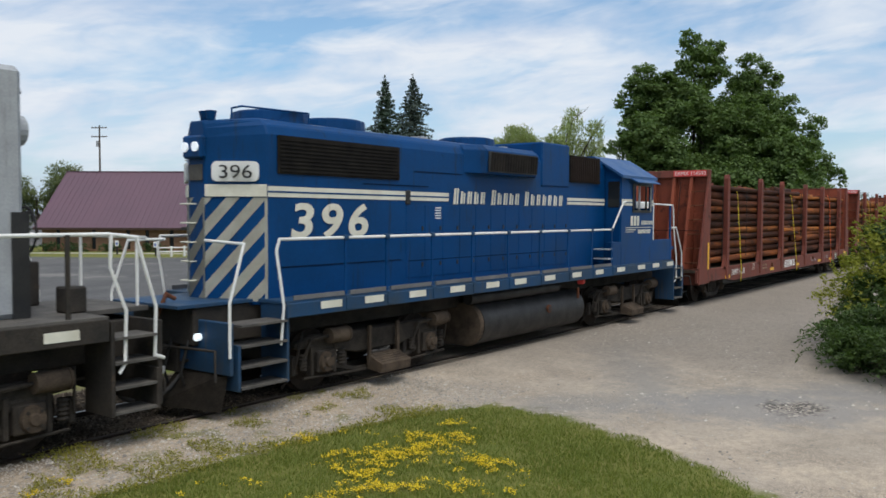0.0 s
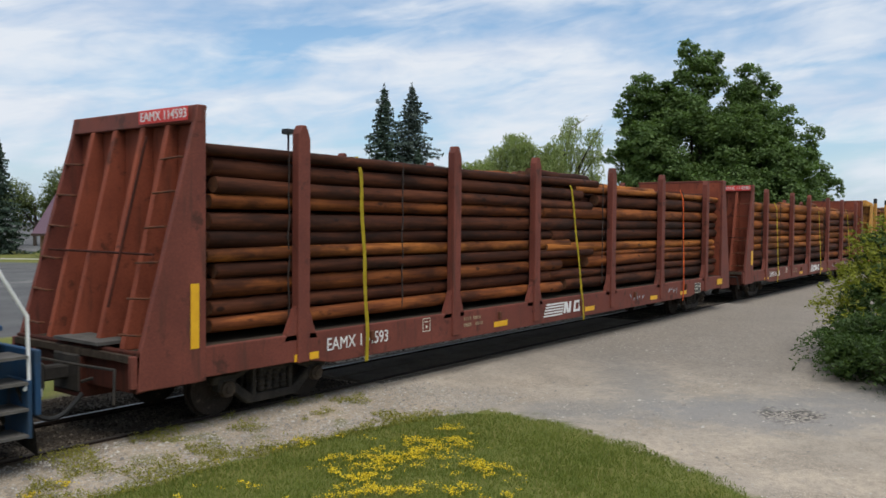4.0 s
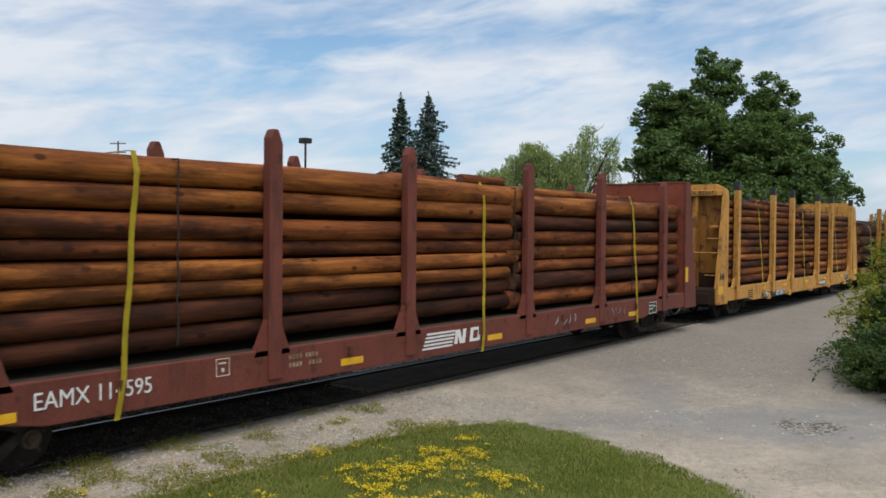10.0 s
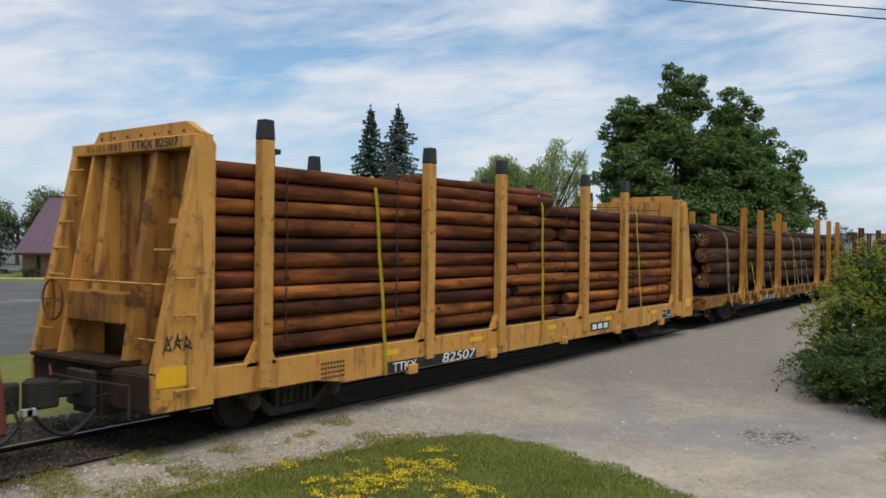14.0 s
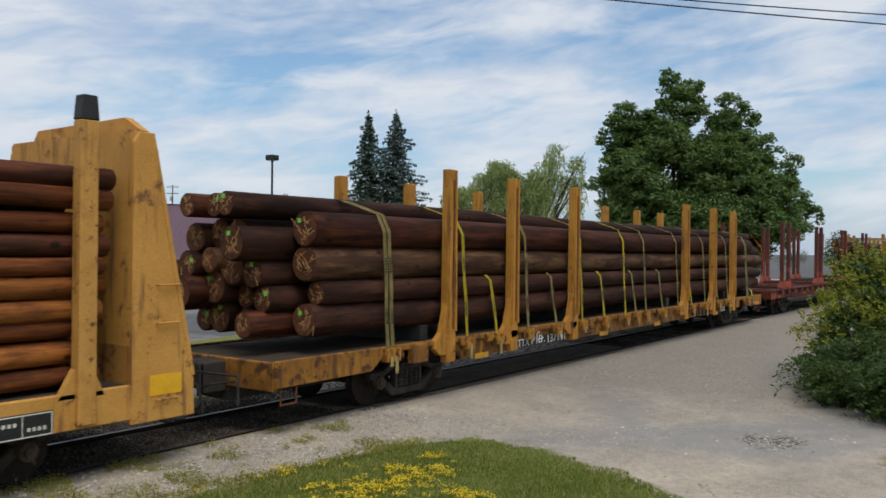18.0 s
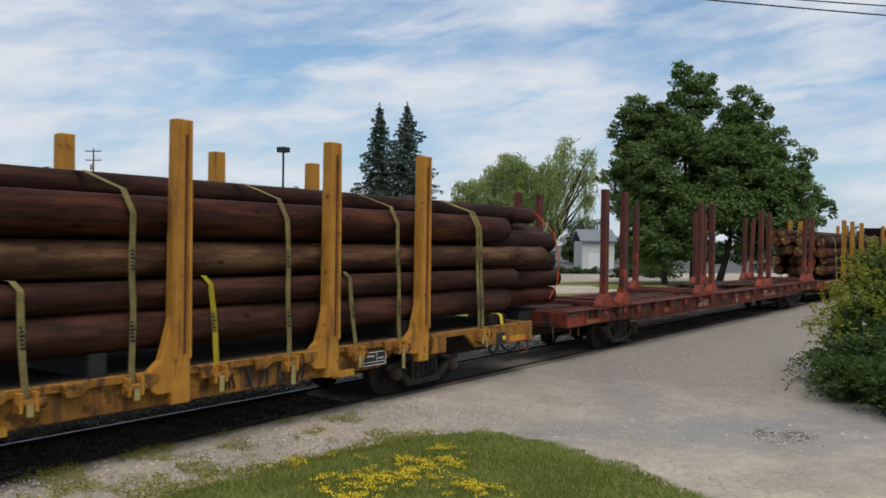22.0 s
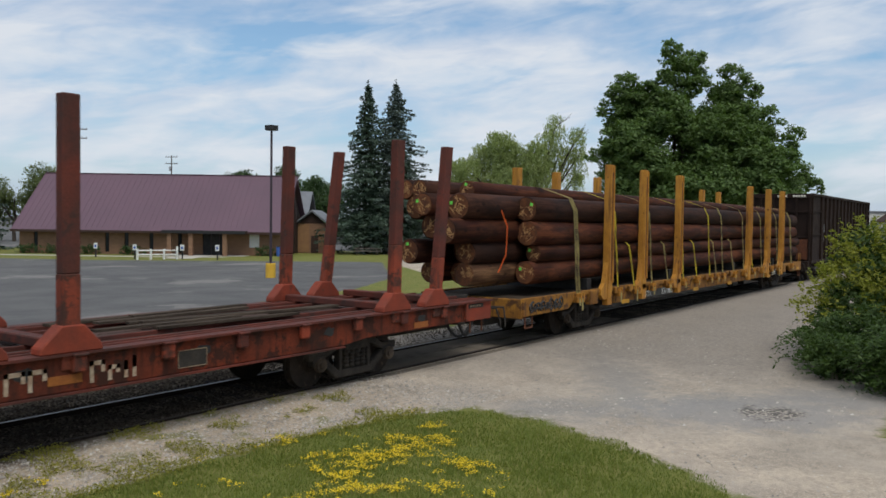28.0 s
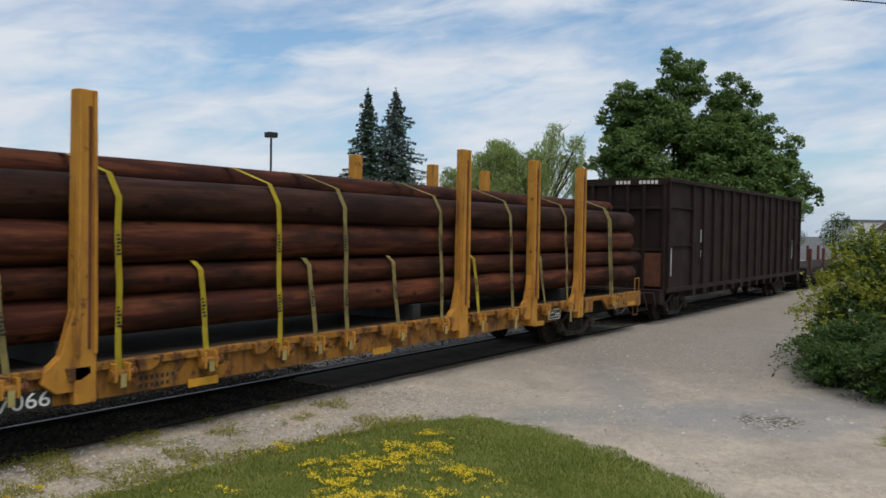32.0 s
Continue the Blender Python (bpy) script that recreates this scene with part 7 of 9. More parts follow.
    brackets(0.03, 0.02, 3, 8.29, -1.452, 0.81, 0.025, m_cream, plate, "stencil")
    if scrawl:
        bm = bmesh.new()
        rnd = random.Random(9)
        x = -13.25
        for k in range(7):
            rx, rz = rnd.uniform(0.09, 0.14), rnd.uniform(0.10, 0.15)
            turn = rnd.uniform(0, math.tau)
            pts = [(x + 0.12 + rx * math.cos(turn + q * 0.55), -1.447, 0.89 + rz * math.sin(turn + q * 0.55) * (0.7 + 0.3 * math.cos(q))) for q in range(11)]
            pipe(bm, pts, 0.022, 5)
            pipe(bm, [(x + 0.05, -1.447, 0.78), (x + 0.12, -1.447, 0.92), (x + 0.20, -1.447, 0.80)], 0.018, 5)
            x += 0.23
        part("paint_scrawl", bm, m_black, car, "black spray-painted scrawl")
    to_scale(car)
    return car


def pole_load(at, xs, seed, mats, straps, front, tail, label, near_tail=(0, 0, 0, 0), crown=3.46):
    """Long tapered poles: rows from the deck up, butts towards -x."""
    at, xs = along(at), [along(v) for v in xs]
    straps = [(along(p), *rest) for p, *rest in straps]
    load = thing("pole_load", label, "poles", "pole loads", x=at)
    MOVERS.append((load, at))
    rnd = random.Random(seed)
    half, k = 1.27, 0
    places = []  # (y, centre height, radius, part of the trim near column)
    z = 1.39
    for i, d in enumerate((0.54, 0.40, 0.58, 0.58)):
        places.append((-(half - d / 2), z + d / 2, d / 2, i))
        z += 0.97 * d
    # the poles behind lie as they rolled: every column has its own sizes
    lo, hi = (0.40, 0.60) if tail > 2 else (0.50, 0.66)
    for column, y in enumerate((-0.46, 0.06, 0.56, 0.98) if tail > 2 else (-0.44, 0.16, 0.76)):
        z = 1.39 + rnd.uniform(0.0, 0.03)
        while z + 0.36 < crown:
            d = min(rnd.uniform(lo, hi), crown - z)
            places.append((y + rnd.uniform(-0.06, 0.06), z + d / 2, d / 2, None))
            z += 0.93 * d
        if column < 3:
            d = rnd.uniform(0.38, 0.48)
            places.append((y + 0.22, crown + 0.22 * d, d / 2, None))
    for y, zc, r, i in places:
        z = zc - r
        a = xs[0] + (rnd.uniform(-0.04, 0.06) + (0.25 if i == 1 else 0) if i is not None else -front * rnd.uniform(0.35, 1.45))
        b = xs[1] + (near_tail[i] + rnd.uniform(-0.05, 0.05) if i is not None else rnd.uniform(0.55, 0.66) * tail if zc > crown else rnd.uniform(0.74, 0.87) * tail)
        me = log_mesh(b - a, r * 1.03, r * (0.70 if tail > 2 and i == 2 else 0.945), seed * 50 + k, 18)
        tone = rnd.random()
        weathered = tail > 2 and (i == 2 or (i is None and y < -0.35 and 2.95 < zc < crown))
        me.materials.append(m_pole_tan if weathered or (tone > 0.91 and i is None) else mats[0] if tone < 0.62 else mats[1])
        me.materials.append(m_butt)
        ob = new("pole", me)
        ob.parent = load
        ob.matrix_basis = pose(a - at, y, z + r, rnd.uniform(-20, 20), 0.05, 0)
        # green tag and pale carved marks on the butt
        if rnd.random() < 0.6:
            ta = rnd.uniform(0.4, 2.6)
            bm = bmesh.new()
            box(bm, -0.03, -0.022, r * 0.62 * math.cos(ta) - 0.035, r * 0.62 * math.cos(ta) + 0.035, r * 0.62 * math.sin(ta) - 0.035, r * 0.62 * math.sin(ta) + 0.035)
            part("tag", bm, m_tag, ob, "bright green tag")
        bm = bmesh.new()
        for q in range(14):
            y0, z0 = rnd.uniform(-0.6, 0.6) * r, rnd.uniform(-0.6, 0.5) * r
            pipe(bm, [(-0.022, y0, z0), (-0.022, y0 + rnd.uniform(-0.4, 0.4) * r, z0 + rnd.uniform(0.1, 0.4) * r), (-0.022, y0 + rnd.uniform(-0.3, 0.3) * r, z0 + rnd.uniform(-0.3, 0.2) * r)], 0.0065, 4)
        part("carved_mark", bm, m_carve, ob)
        k += 1
    for x in (xs[0] + 3, xs[0] + 9, xs[0] + 16, xs[0] + 22):
        boxes("bunk_timber", [(x - at - 0.12, x - at + 0.12, -1.22, 1.22, 1.08, 1.40)], m_black, load, bevel=0.01)
    for x, dx, low, high, mat in straps:
        lab = "yellow webbing strap tight over the poles" if mat is m_web else "dirty webbing strap tight over the poles"
        if high:
            pts = [(x - at + dx, -1.46, 1.02), (x - at + 0.06, -1.33, 3.16), (x - at, -1.20, 3.47), (x - at - 0.12, -0.50, 3.72), (x - at - 0.17, 0.25, 3.79), (x - at - 0.22, 1.0, 3.70), (x - at - 0.2, 1.20, 3.36), (x - at, 1.46, 1.02)]
        else:
            pts = [(x - at + dx, -1.46, 1.02), (x - at, -1.30, 2.22), (x - at - 0.04, -1.20, 2.33), (x - at - 0.2, 0.0, 2.36)]
        strap(load, pts, 0.085, mat, lab)
        low, up = Vector(pts[0]), Vector(pts[1])
        for u in (0.24, 0.66) if high else (0.45,):
            bm = bmesh.new()
            for q in range(6):
                p = low.lerp(up, u + 0.022 * q * (2.14 / (up.z - low.z)))
                box(bm, p.x - 0.028, p.x + 0.028 - 0.012 * (q % 3), p.y - 0.013, p.y - 0.009, p.z, p.z + 0.028)
            part("strap_print", bm, m_black, load)
    return load


def straps_at(at):
    return [(at + x, *rest) for x, *rest in STRAPS]


long_flat(111.35, "137141", 1, False, 13.25)
poles = pole_load(111.35, (98.85, 124.4), 4, (m_pole, m_pole_red), straps_at(111.35), 0.7, 3.9, "long dark creosoted poles strapped on a flatcar", (-0.2, 0.1, 1.55, -0.2), 3.46)
x = along(126.8) - along(111.35)
strap(poles, [(x - 0.34, -0.95, 1.50), (x - 0.02, -1.0, 1.90), (x + 0.03, -1.02, 2.35), (x - 0.12, -0.96, 3.10), (x - 0.55, -0.62, 3.62), (x - 0.8, 0.4, 3.70)], 0.05, m_web_orange, "thin orange strap round the pole ends")


# --- empty red flat with stakes ---
def empty_flat(at):
    car = vehicle("empty_flatcar", "empty faded red flatcar with tall rusty stakes", "flatcar", at)
    A, L = -13.29, 13.5
    boxes("centre_sill", [(A, L, -0.40, 0.40, 0.55, 0.95)], m_dark, car, bevel=0.01)
    rnd = random.Random(2)
    for k in range(4):
        x0 = A + 6.69 * k
        for j in range(4):
            y0 = -1.05 + 0.53 * j
            bm = bmesh.new()
            box(bm, x0 + 0.02, x0 + 6.64, y0, y0 + 0.49, 1.06, 1.125 + rnd.uniform(-0.006, 0.006))
            part("deck_plank", bm, m_deck_red, car)
    for y in (-1.20, -1.02, -0.55, 0.55, 1.02, 1.20):
        boxes("deck_rail", [(A, L, y - 0.025, y + 0.025, 1.10, 1.18)], m_stake_red, car, bevel=0.008)
    for s in (-1, 1):
        shift = 0.22 if s > 0 else 0.0
        bm = bmesh.new()
        prism(bm, [(A, 0.81), (-9.6, 0.80), (-9.0, 0.74), (9.0, 0.74), (9.6, 0.80), (L, 0.81), (L, 1.14), (A, 1.14)], "y", *sorted((s * 1.36, s * 1.43)))
        sill = part("side_sill", bm, m_faded_dirty, car, bevel=0.012)
        boxes("bottom_flange", [(-9.0, 9.0, *sorted((s * 1.30, s * 1.48)), 0.715, 0.738)], m_stake_red, car)
        boxes("top_flange", [(A, L, *sorted((s * 1.28, s * 1.50)), 1.14, 1.17)], m_stake_red, car)
        for k in range(20):
            x = -11.70 + 1.235 * k
            bm = bmesh.new()
            prism(bm, [(x - 0.085, 1.14), (x + 0.085, 1.14), (x + 0.085, 0.95), (x - 0.085, 0.95)], "y", *sorted((s * 1.43, s * 1.53)))
            pocket = part("stake_pocket", bm, m_orange_red if k % 3 else m_stake_red, car, bevel=0.02)
            boxes("pocket_lip", [(x - 0.10, x + 0.10, *sorted((s * 1.44, s * 1.56)), 1.135, 1.16)], m_stake_red, pocket, bevel=0.008)
            # burnt holes and scorched paint between the pockets
            if k % 2 == 0:
                bm = bmesh.new()
                pts = []
                for q in range(11):
                    w = q * math.tau / 11
                    r = rnd.uniform(0.75, 1.2)
                    pts.append((x + 0.60 + 0.12 * r * math.cos(w), 0.985 + 0.075 * r * math.sin(w)))
                prism(bm, pts, "y", *sorted((s * 1.43, s * 1.434)))
                part("scorch_mark", bm, m_black, sill, "black scorched patch")
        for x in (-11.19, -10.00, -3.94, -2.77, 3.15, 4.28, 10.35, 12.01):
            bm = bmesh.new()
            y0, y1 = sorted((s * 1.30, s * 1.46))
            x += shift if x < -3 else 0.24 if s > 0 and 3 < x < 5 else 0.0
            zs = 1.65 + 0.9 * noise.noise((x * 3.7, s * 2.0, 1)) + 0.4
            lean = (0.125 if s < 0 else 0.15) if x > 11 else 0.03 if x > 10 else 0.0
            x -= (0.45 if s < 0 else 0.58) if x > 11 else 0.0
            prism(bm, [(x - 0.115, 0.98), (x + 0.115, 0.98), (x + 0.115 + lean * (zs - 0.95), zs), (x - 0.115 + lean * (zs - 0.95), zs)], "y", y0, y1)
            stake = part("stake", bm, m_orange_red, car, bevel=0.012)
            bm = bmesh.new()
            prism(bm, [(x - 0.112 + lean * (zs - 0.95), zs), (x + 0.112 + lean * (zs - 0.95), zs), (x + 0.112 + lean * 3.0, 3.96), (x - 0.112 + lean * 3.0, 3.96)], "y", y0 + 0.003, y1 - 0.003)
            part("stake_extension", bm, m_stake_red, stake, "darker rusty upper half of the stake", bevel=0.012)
            bm = bmesh.new()
            prism(bm, [(x - 0.40, 1.17), (x - 0.39, 1.25), (x - 0.14, 1.47), (x + 0.14, 1.47), (x + 0.37, 1.25), (x + 0.39, 1.17)], "y", *sorted((s * 1.27, s * 1.49)))
            part("stake_foot", bm, m_foot_red, stake, "orange-red foot plate of the stake", bevel=0.015)
        for x in (-12.25, -7.1, 1.07, 4.0, 10.9):
            boxes("reflector", [(x, x + (0.72 if x < -12 else 0.42), *sorted((s * 1.43, s * 1.436)), 0.83, 0.93)], m_mark_old, car, "worn orange reflective mark")
        # brighter repaired corner at each end of the sill, with a bolted bracket
        for e, a, b in ((-1, A, -12.36), (1, 12.55, L)):
            bm = bmesh.new()
            box(bm, a, b, *sorted((s * 1.43, s * 1.445)), 0.805, 1.14)
            part("corner_plate", bm, m_foot_red, car, "brighter orange-red corner of the sill", bevel=0.006)
            x = b if e < 0 else a
            boxes("corner_bracket", [(x - 0.03, x + 0.03, *sorted((s * 1.43, s * 1.50)), 0.82, 1.16)], m_orange_red, car, bevel=0.008)
            x = (a + b) / 2 - 0.1
            label = boxes("stencil_plate", [(x - 0.28, x + 0.28, *sorted((s * 1.445, s * 1.448)), 1.04, 1.12)], m_dark, car, "dark plate with worn stencil")
            brackets(0.05, 0.03, 5, x - 0.2, -1.4485, 1.06, 0.035, m_worn_letters, label, "stencil") if s < 0 else None
            for u in (0.25, 0.70):
                x = a + u * (b - a)
                bm = bmesh.new()
                rod(bm, (x, s * 1.40, 0.86), (x, s * 1.40, 0.58), 0.018, 0.018, 6)
                part("step_rod", bm, m_rust, car)
    for x in (-11.19, -10.00, -3.94, -2.77, 3.15, 4.28, 10.35, 12.01):
        boxes("bunk_beam", [(x - 0.10, x + 0.10, -1.28, 1.28, 1.175, 1.29)], m_stake_red, car, bevel=0.015)
    for e, end in ((-1, -A), (1, L)):
        boxes("end_sill", [(*sorted((e * (end - 0.1), e * (end + 0.02))), -1.40, 1.40, 0.80, 1.14)], m_faded_dirty, car, bevel=0.012)
        boxes("draft_box", [(*sorted((e * (end - 0.2), e * (end + 0.60))), -0.46, 0.46, 0.74, 1.17)], m_dark, car, "long black draft casing", bevel=0.02)
        boxes("draft_foot", [(*sorted((e * (end + 0.30), e * (end + 0.60))), -0.40, 0.40, 0.55, 0.76)], m_dark, car, bevel=0.02)
        coupler(car, e * (end + 0.33), e)
        freight_truck(car, -9.40 if e < 0 else 9.70)
    # company word in plain shapes, stencils
    for x, w, h in ((3.50, 0.24, 0.23), (3.77, 0.22, 0.23), (4.52, 0.20, 0.24), (4.76, 0.16, 0.17), (4.98, 0.05, 0.20), (5.1, 0.05, 0.24)):
        boxes("word_shape", [(x, x + 0.05, -1.437, -1.43, 0.80, 0.80 + h), (x, x + w, -1.437, -1.43, 0.80 + h - 0.05, 0.80 + h), (x + w - 0.05, x + w, -1.437, -1.43, 0.80 + h * 0.45, 0.80 + h)], m_word, car, "worn cream word")
    boxes("word_shape", [(-0.15, -0.09, -1.437, -1.43, 0.78, 1.04), (-0.15, 0.03, -1.437, -1.43, 0.77, 0.83), (-0.02, 0.03, -1.437, -1.43, 0.83, 0.92)], m_word, car, "worn cream mark")
    brackets(0.10, 0.13, 4, -4.1, -1.43, 0.82, 0.20, m_word, car, "stencil")
    plate = boxes("data_panel", [(5.77, 6.24, -1.44, -1.43, 0.80, 1.02)], m_dark, car)
    boxes("panel_edge", [(5.77, 6.24, -1.444, -1.44, 0.80, 0.81), (5.77, 6.24, -1.444, -1.44, 1.01, 1.02), (5.77, 5.78, -1.444, -1.44, 0.81, 1.01), (6.23, 6.24, -1.444, -1.44, 0.81, 1.01)], m_worn_letters, plate)
    # a slipped heap of loose boards and single boards along the deck
    for q in range(12):
        u = q / 11
        bm = bmesh.new()
        box(bm, -rnd.uniform(1.0, 1.5), rnd.uniform(0.9, 1.2), -0.075, 0.075, 0, 0.035)
        bmesh.ops.transform(bm, matrix=pose(1.75 + 0.35 * math.sin(5 * u), 1.0 - 1.75 * u, 1.19 + 0.038 * (q % 3), 0, 0, -22 + 9 * math.sin(7 * u) + rnd.uniform(-6, 6)), verts=bm.verts)
        part("loose_plank", bm, m_wood_deck, car)
    for q in range(6):
        bm = bmesh.new()
        box(bm, 0, rnd.uniform(1.9, 3.0), -0.07, 0.07, 0, 0.035)
        bmesh.ops.transform(bm, matrix=pose(5.6 + rnd.uniform(-0.5, 0.9), -0.55 + 0.25 * q, 1.19 + 0.012 * (q % 3), 0, 0, rnd.uniform(-9, 6)), verts=bm.verts)
        part("loose_plank", bm, m_wood_deck, car)
    for q in ((-6.9, -4.6, -0.40, -0.22, 1.19, 1.22), (5.2, 8.6, 0.72, 0.90, 1.19, 1.23), (8.4, 10.0, -0.4, -0.16, 1.19, 1.23)):
        boxes("loose_plank", [q], m_wood_deck, car, bevel=0.006)
    to_scale(car)
    return car


empty_flat(139.78)

long_flat(168.15, "137066", 2, True)
poles = pole_load(168.15, (155.47, 181.55), 7, (m_pole_red, m_pole), straps_at(168.15), 1.85, 0.5, "long dark reddish poles strapped on a flatcar", (0.1, 0.5, 0, 0))


x = along(154.75) - along(168.15)
strap(poles, [(x - 0.22, -0.84, 1.70), (x + 0.06, -0.86, 2.10), (x + 0.10, -0.86, 2.75), (x - 0.10, -0.80, 3.16), (x - 0.5, -0.2, 3.62)], 0.05, m_web_orange, "thin orange strap round the pole butts")


# --- high gondola and the car behind it ---
def high_gondola(at):
    car = vehicle("high_gondola", "tall dark brown ribbed steel gondola", "gondola", at)
    L = 8.9
    for s in (-1, 1):
        boxes("side_sheet", [(-L, L, *sorted((s * 1.42, s * 1.46)), 0.98, 4.16)], m_gondola, car)
        boxes("top_chord", [(-L - 0.02, L + 0.02, *sorted((s * 1.40, s * 1.56)), 4.08, 4.20)], m_gondola, car, bevel=0.012)
        boxes("side_sill", [(-L, L, *sorted((s * 1.40, s * 1.54)), 0.92, 1.06)], m_gondola, car, bevel=0.012)
        for k in range(17):
            x = -8.8 + 1.1 * k
            if k in (1,):
                continue
            bm = bmesh.new()
            prism(bm, [(s * 1.46, 1.06), (s * 1.56, 1.06), (s * 1.56, 4.08), (s * 1.46, 4.08)], "x", x - 0.05, x + 0.05)
            part("rib", bm, m_gondola, car, bevel=0.01)
        for k in range(12):
            x = -6.4 + 1.1 * k
            boxes("side_bracket", [(x - 0.12, x + 0.12, *sorted((s * 1.40, s * 1.55)), 0.74, 0.93)], m_gondola, car, bevel=0.01)
        for x0, x1, z in ((-8.75, -6.65, 2.25), (-8.75, -6.65, 3.35), (7.0, 8.75, 2.25), (7.0, 8.75, 3.35)):
            boxes("end_panel_brace", [(x0, x1, *sorted((s * 1.46, s * 1.52)), z, z + 0.06)], m_gondola, car)
        for q in [(-5.65, -5.35, *sorted((s * 1.46, s * 1.467)), 2.35, 2.75), (-5.6, -5.4, *sorted((s * 1.46, s * 1.467)), 1.9, 2.1), (-8.45, -8.35, *sorted((s * 1.46, s * 1.467)), 1.4, 2.2), (7.5, 7.6, *sorted((s * 1.46, s * 1.467)), 1.6, 2.4)]:
            boxes("pale_placard", [q], m_grey, car)
    for e in (-1, 1):
        boxes("end_sheet", [(*sorted((e * 8.82, e * 8.87)), -1.42, 1.42, 0.98, 4.14)], m_gondola, car)
        boxes("end_chord", [(*sorted((e * 8.80, e * 8.98)), -1.50, 1.50, 3.98, 4.18)], m_gondola, car, bevel=0.012)
        for y in (-1.4, -0.75, -0.2, 0.4, 1.0, 1.4):
            boxes("end_post", [(*sorted((e * 8.87, e * 8.97)), y - 0.05, y + 0.05, 1.0, 4.0)], m_gondola, car, bevel=0.01)
        for z in (2.1, 3.3):
            boxes("end_beam", [(*sorted((e * 8.87, e * 8.95)), -1.42, 1.42, z, z + 0.08)], m_gondola, car, bevel=0.01)
        boxes("rusty_panel", [(*sorted((e * 8.88, e * 8.94)), -1.35, -0.80, 1.1, 2.05)], m_rust, car, "rust-red patch panel")
        boxes("end_sill", [(*sorted((e * 8.85, e * 9.25)), -1.45, 1.45, 0.62, 1.02)], m_gondola, car, bevel=0.012)
        coupler(car, e * 9.2, e)
        freight_truck(car, e * 6.9)
    boxes("end_stencil", [(-8.985, -8.98, -1.2 + 0.13 * k, -1.11 + 0.13 * k, 4.02, 4.12) for k in range(5)] + [(-8.985, -8.98, -0.3 + 0.13 * k, -0.21 + 0.13 * k, 4.02, 4.12) for k in range(4)], m_cream, car)
    boxes("floor", [(-8.6, 8.6, -1.42, 1.42, 0.92, 1.0), (-8.6, 8.6, -0.35, 0.35, 0.5, 0.92)], m_gondola, car)
    to_scale(car)
    return car


high_gondola(192.4)


def trailing_flat(at):
    car = vehicle("flatcar", "dark brown low flatcar at the tail of the train", "flatcar", at)
    boxes("deck", [(-9, 9, -1.4, 1.4, 0.95, 1.12)], m_gondola, car, bevel=0.02)
    for s in (-1, 1):
        boxes("side_sill", [(-9, 9, *sorted((s * 1.36, s * 1.44)), 0.70, 1.10)], m_gondola, car, bevel=0.012)
        for k in range(6):
            boxes("stake", [(-8.3 + 3.3 * k, -8.1 + 3.3 * k, *sorted((s * 1.36, s * 1.5)), 1.0, 2.0)], m_stake_red, car, bevel=0.012)
    for e in (-1, 1):
        coupler(car, e * 9, e)
        freight_truck(car, e * 6.6)
    to_scale(car)


trailing_flat(212.3)


# ---- buildings and street furniture behind the track ----
m_brick = surface("tan_brick", (0.30, 0.175, 0.105), (0.235, 0.130, 0.078), 0.85, 1.5, 14, 0.3, grain=0.3, stretch=(1, 1, 3))
m_metal_roof = surface("plum_metal_roof", (0.128, 0.074, 0.098), (0.112, 0.066, 0.087), 0.5, 0.25, 20, 0.03, grain=0.08)
m_grey_roof = surface("grey_shingles", (0.20, 0.215, 0.235), (0.16, 0.17, 0.185), 0.8, 1, 14, 0.2, grain=0.2)
m_brown_wood = surface("dark_brown_siding", (0.060, 0.034, 0.026), (0.045, 0.026, 0.020), 0.8, 1.2, 20, 0.2, grain=0.25)
m_concrete = surface("pale_concrete", (0.50, 0.47, 0.42), (0.42, 0.39, 0.35), 0.9, 1, 25, 0.2, grain=0.2)
m_yel_concrete = surface("yellow_painted_concrete", (0.72, 0.44, 0.05), (0.62, 0.36, 0.04), 0.7, 3, 30, 0.1, patch=(0.40, 0.36, 0.3), patch_at=0.68, grain=0.15)
m_bronze = surface("dark_bronze_pole", (0.050, 0.035, 0.045), (0.04, 0.03, 0.038), 0.5, 3, 40, 0.03, grain=0.1)
m_pole_wood = surface("grey_pole_wood", (0.16, 0.135, 0.115), (0.11, 0.09, 0.078), 0.9, 3, 30, 0.3, grain=0.3)
m_siding = surface("white_siding", (0.66, 0.64, 0.58), (0.58, 0.56, 0.50), 0.7, 1, 20, 0.08, grain=0.08)
m_sign_blue = surface("blue_sign", (0.05, 0.12, 0.42), (0.05, 0.12, 0.40), 0.5, 3, 30, 0.0, grain=0.05)

BASE = -1.2


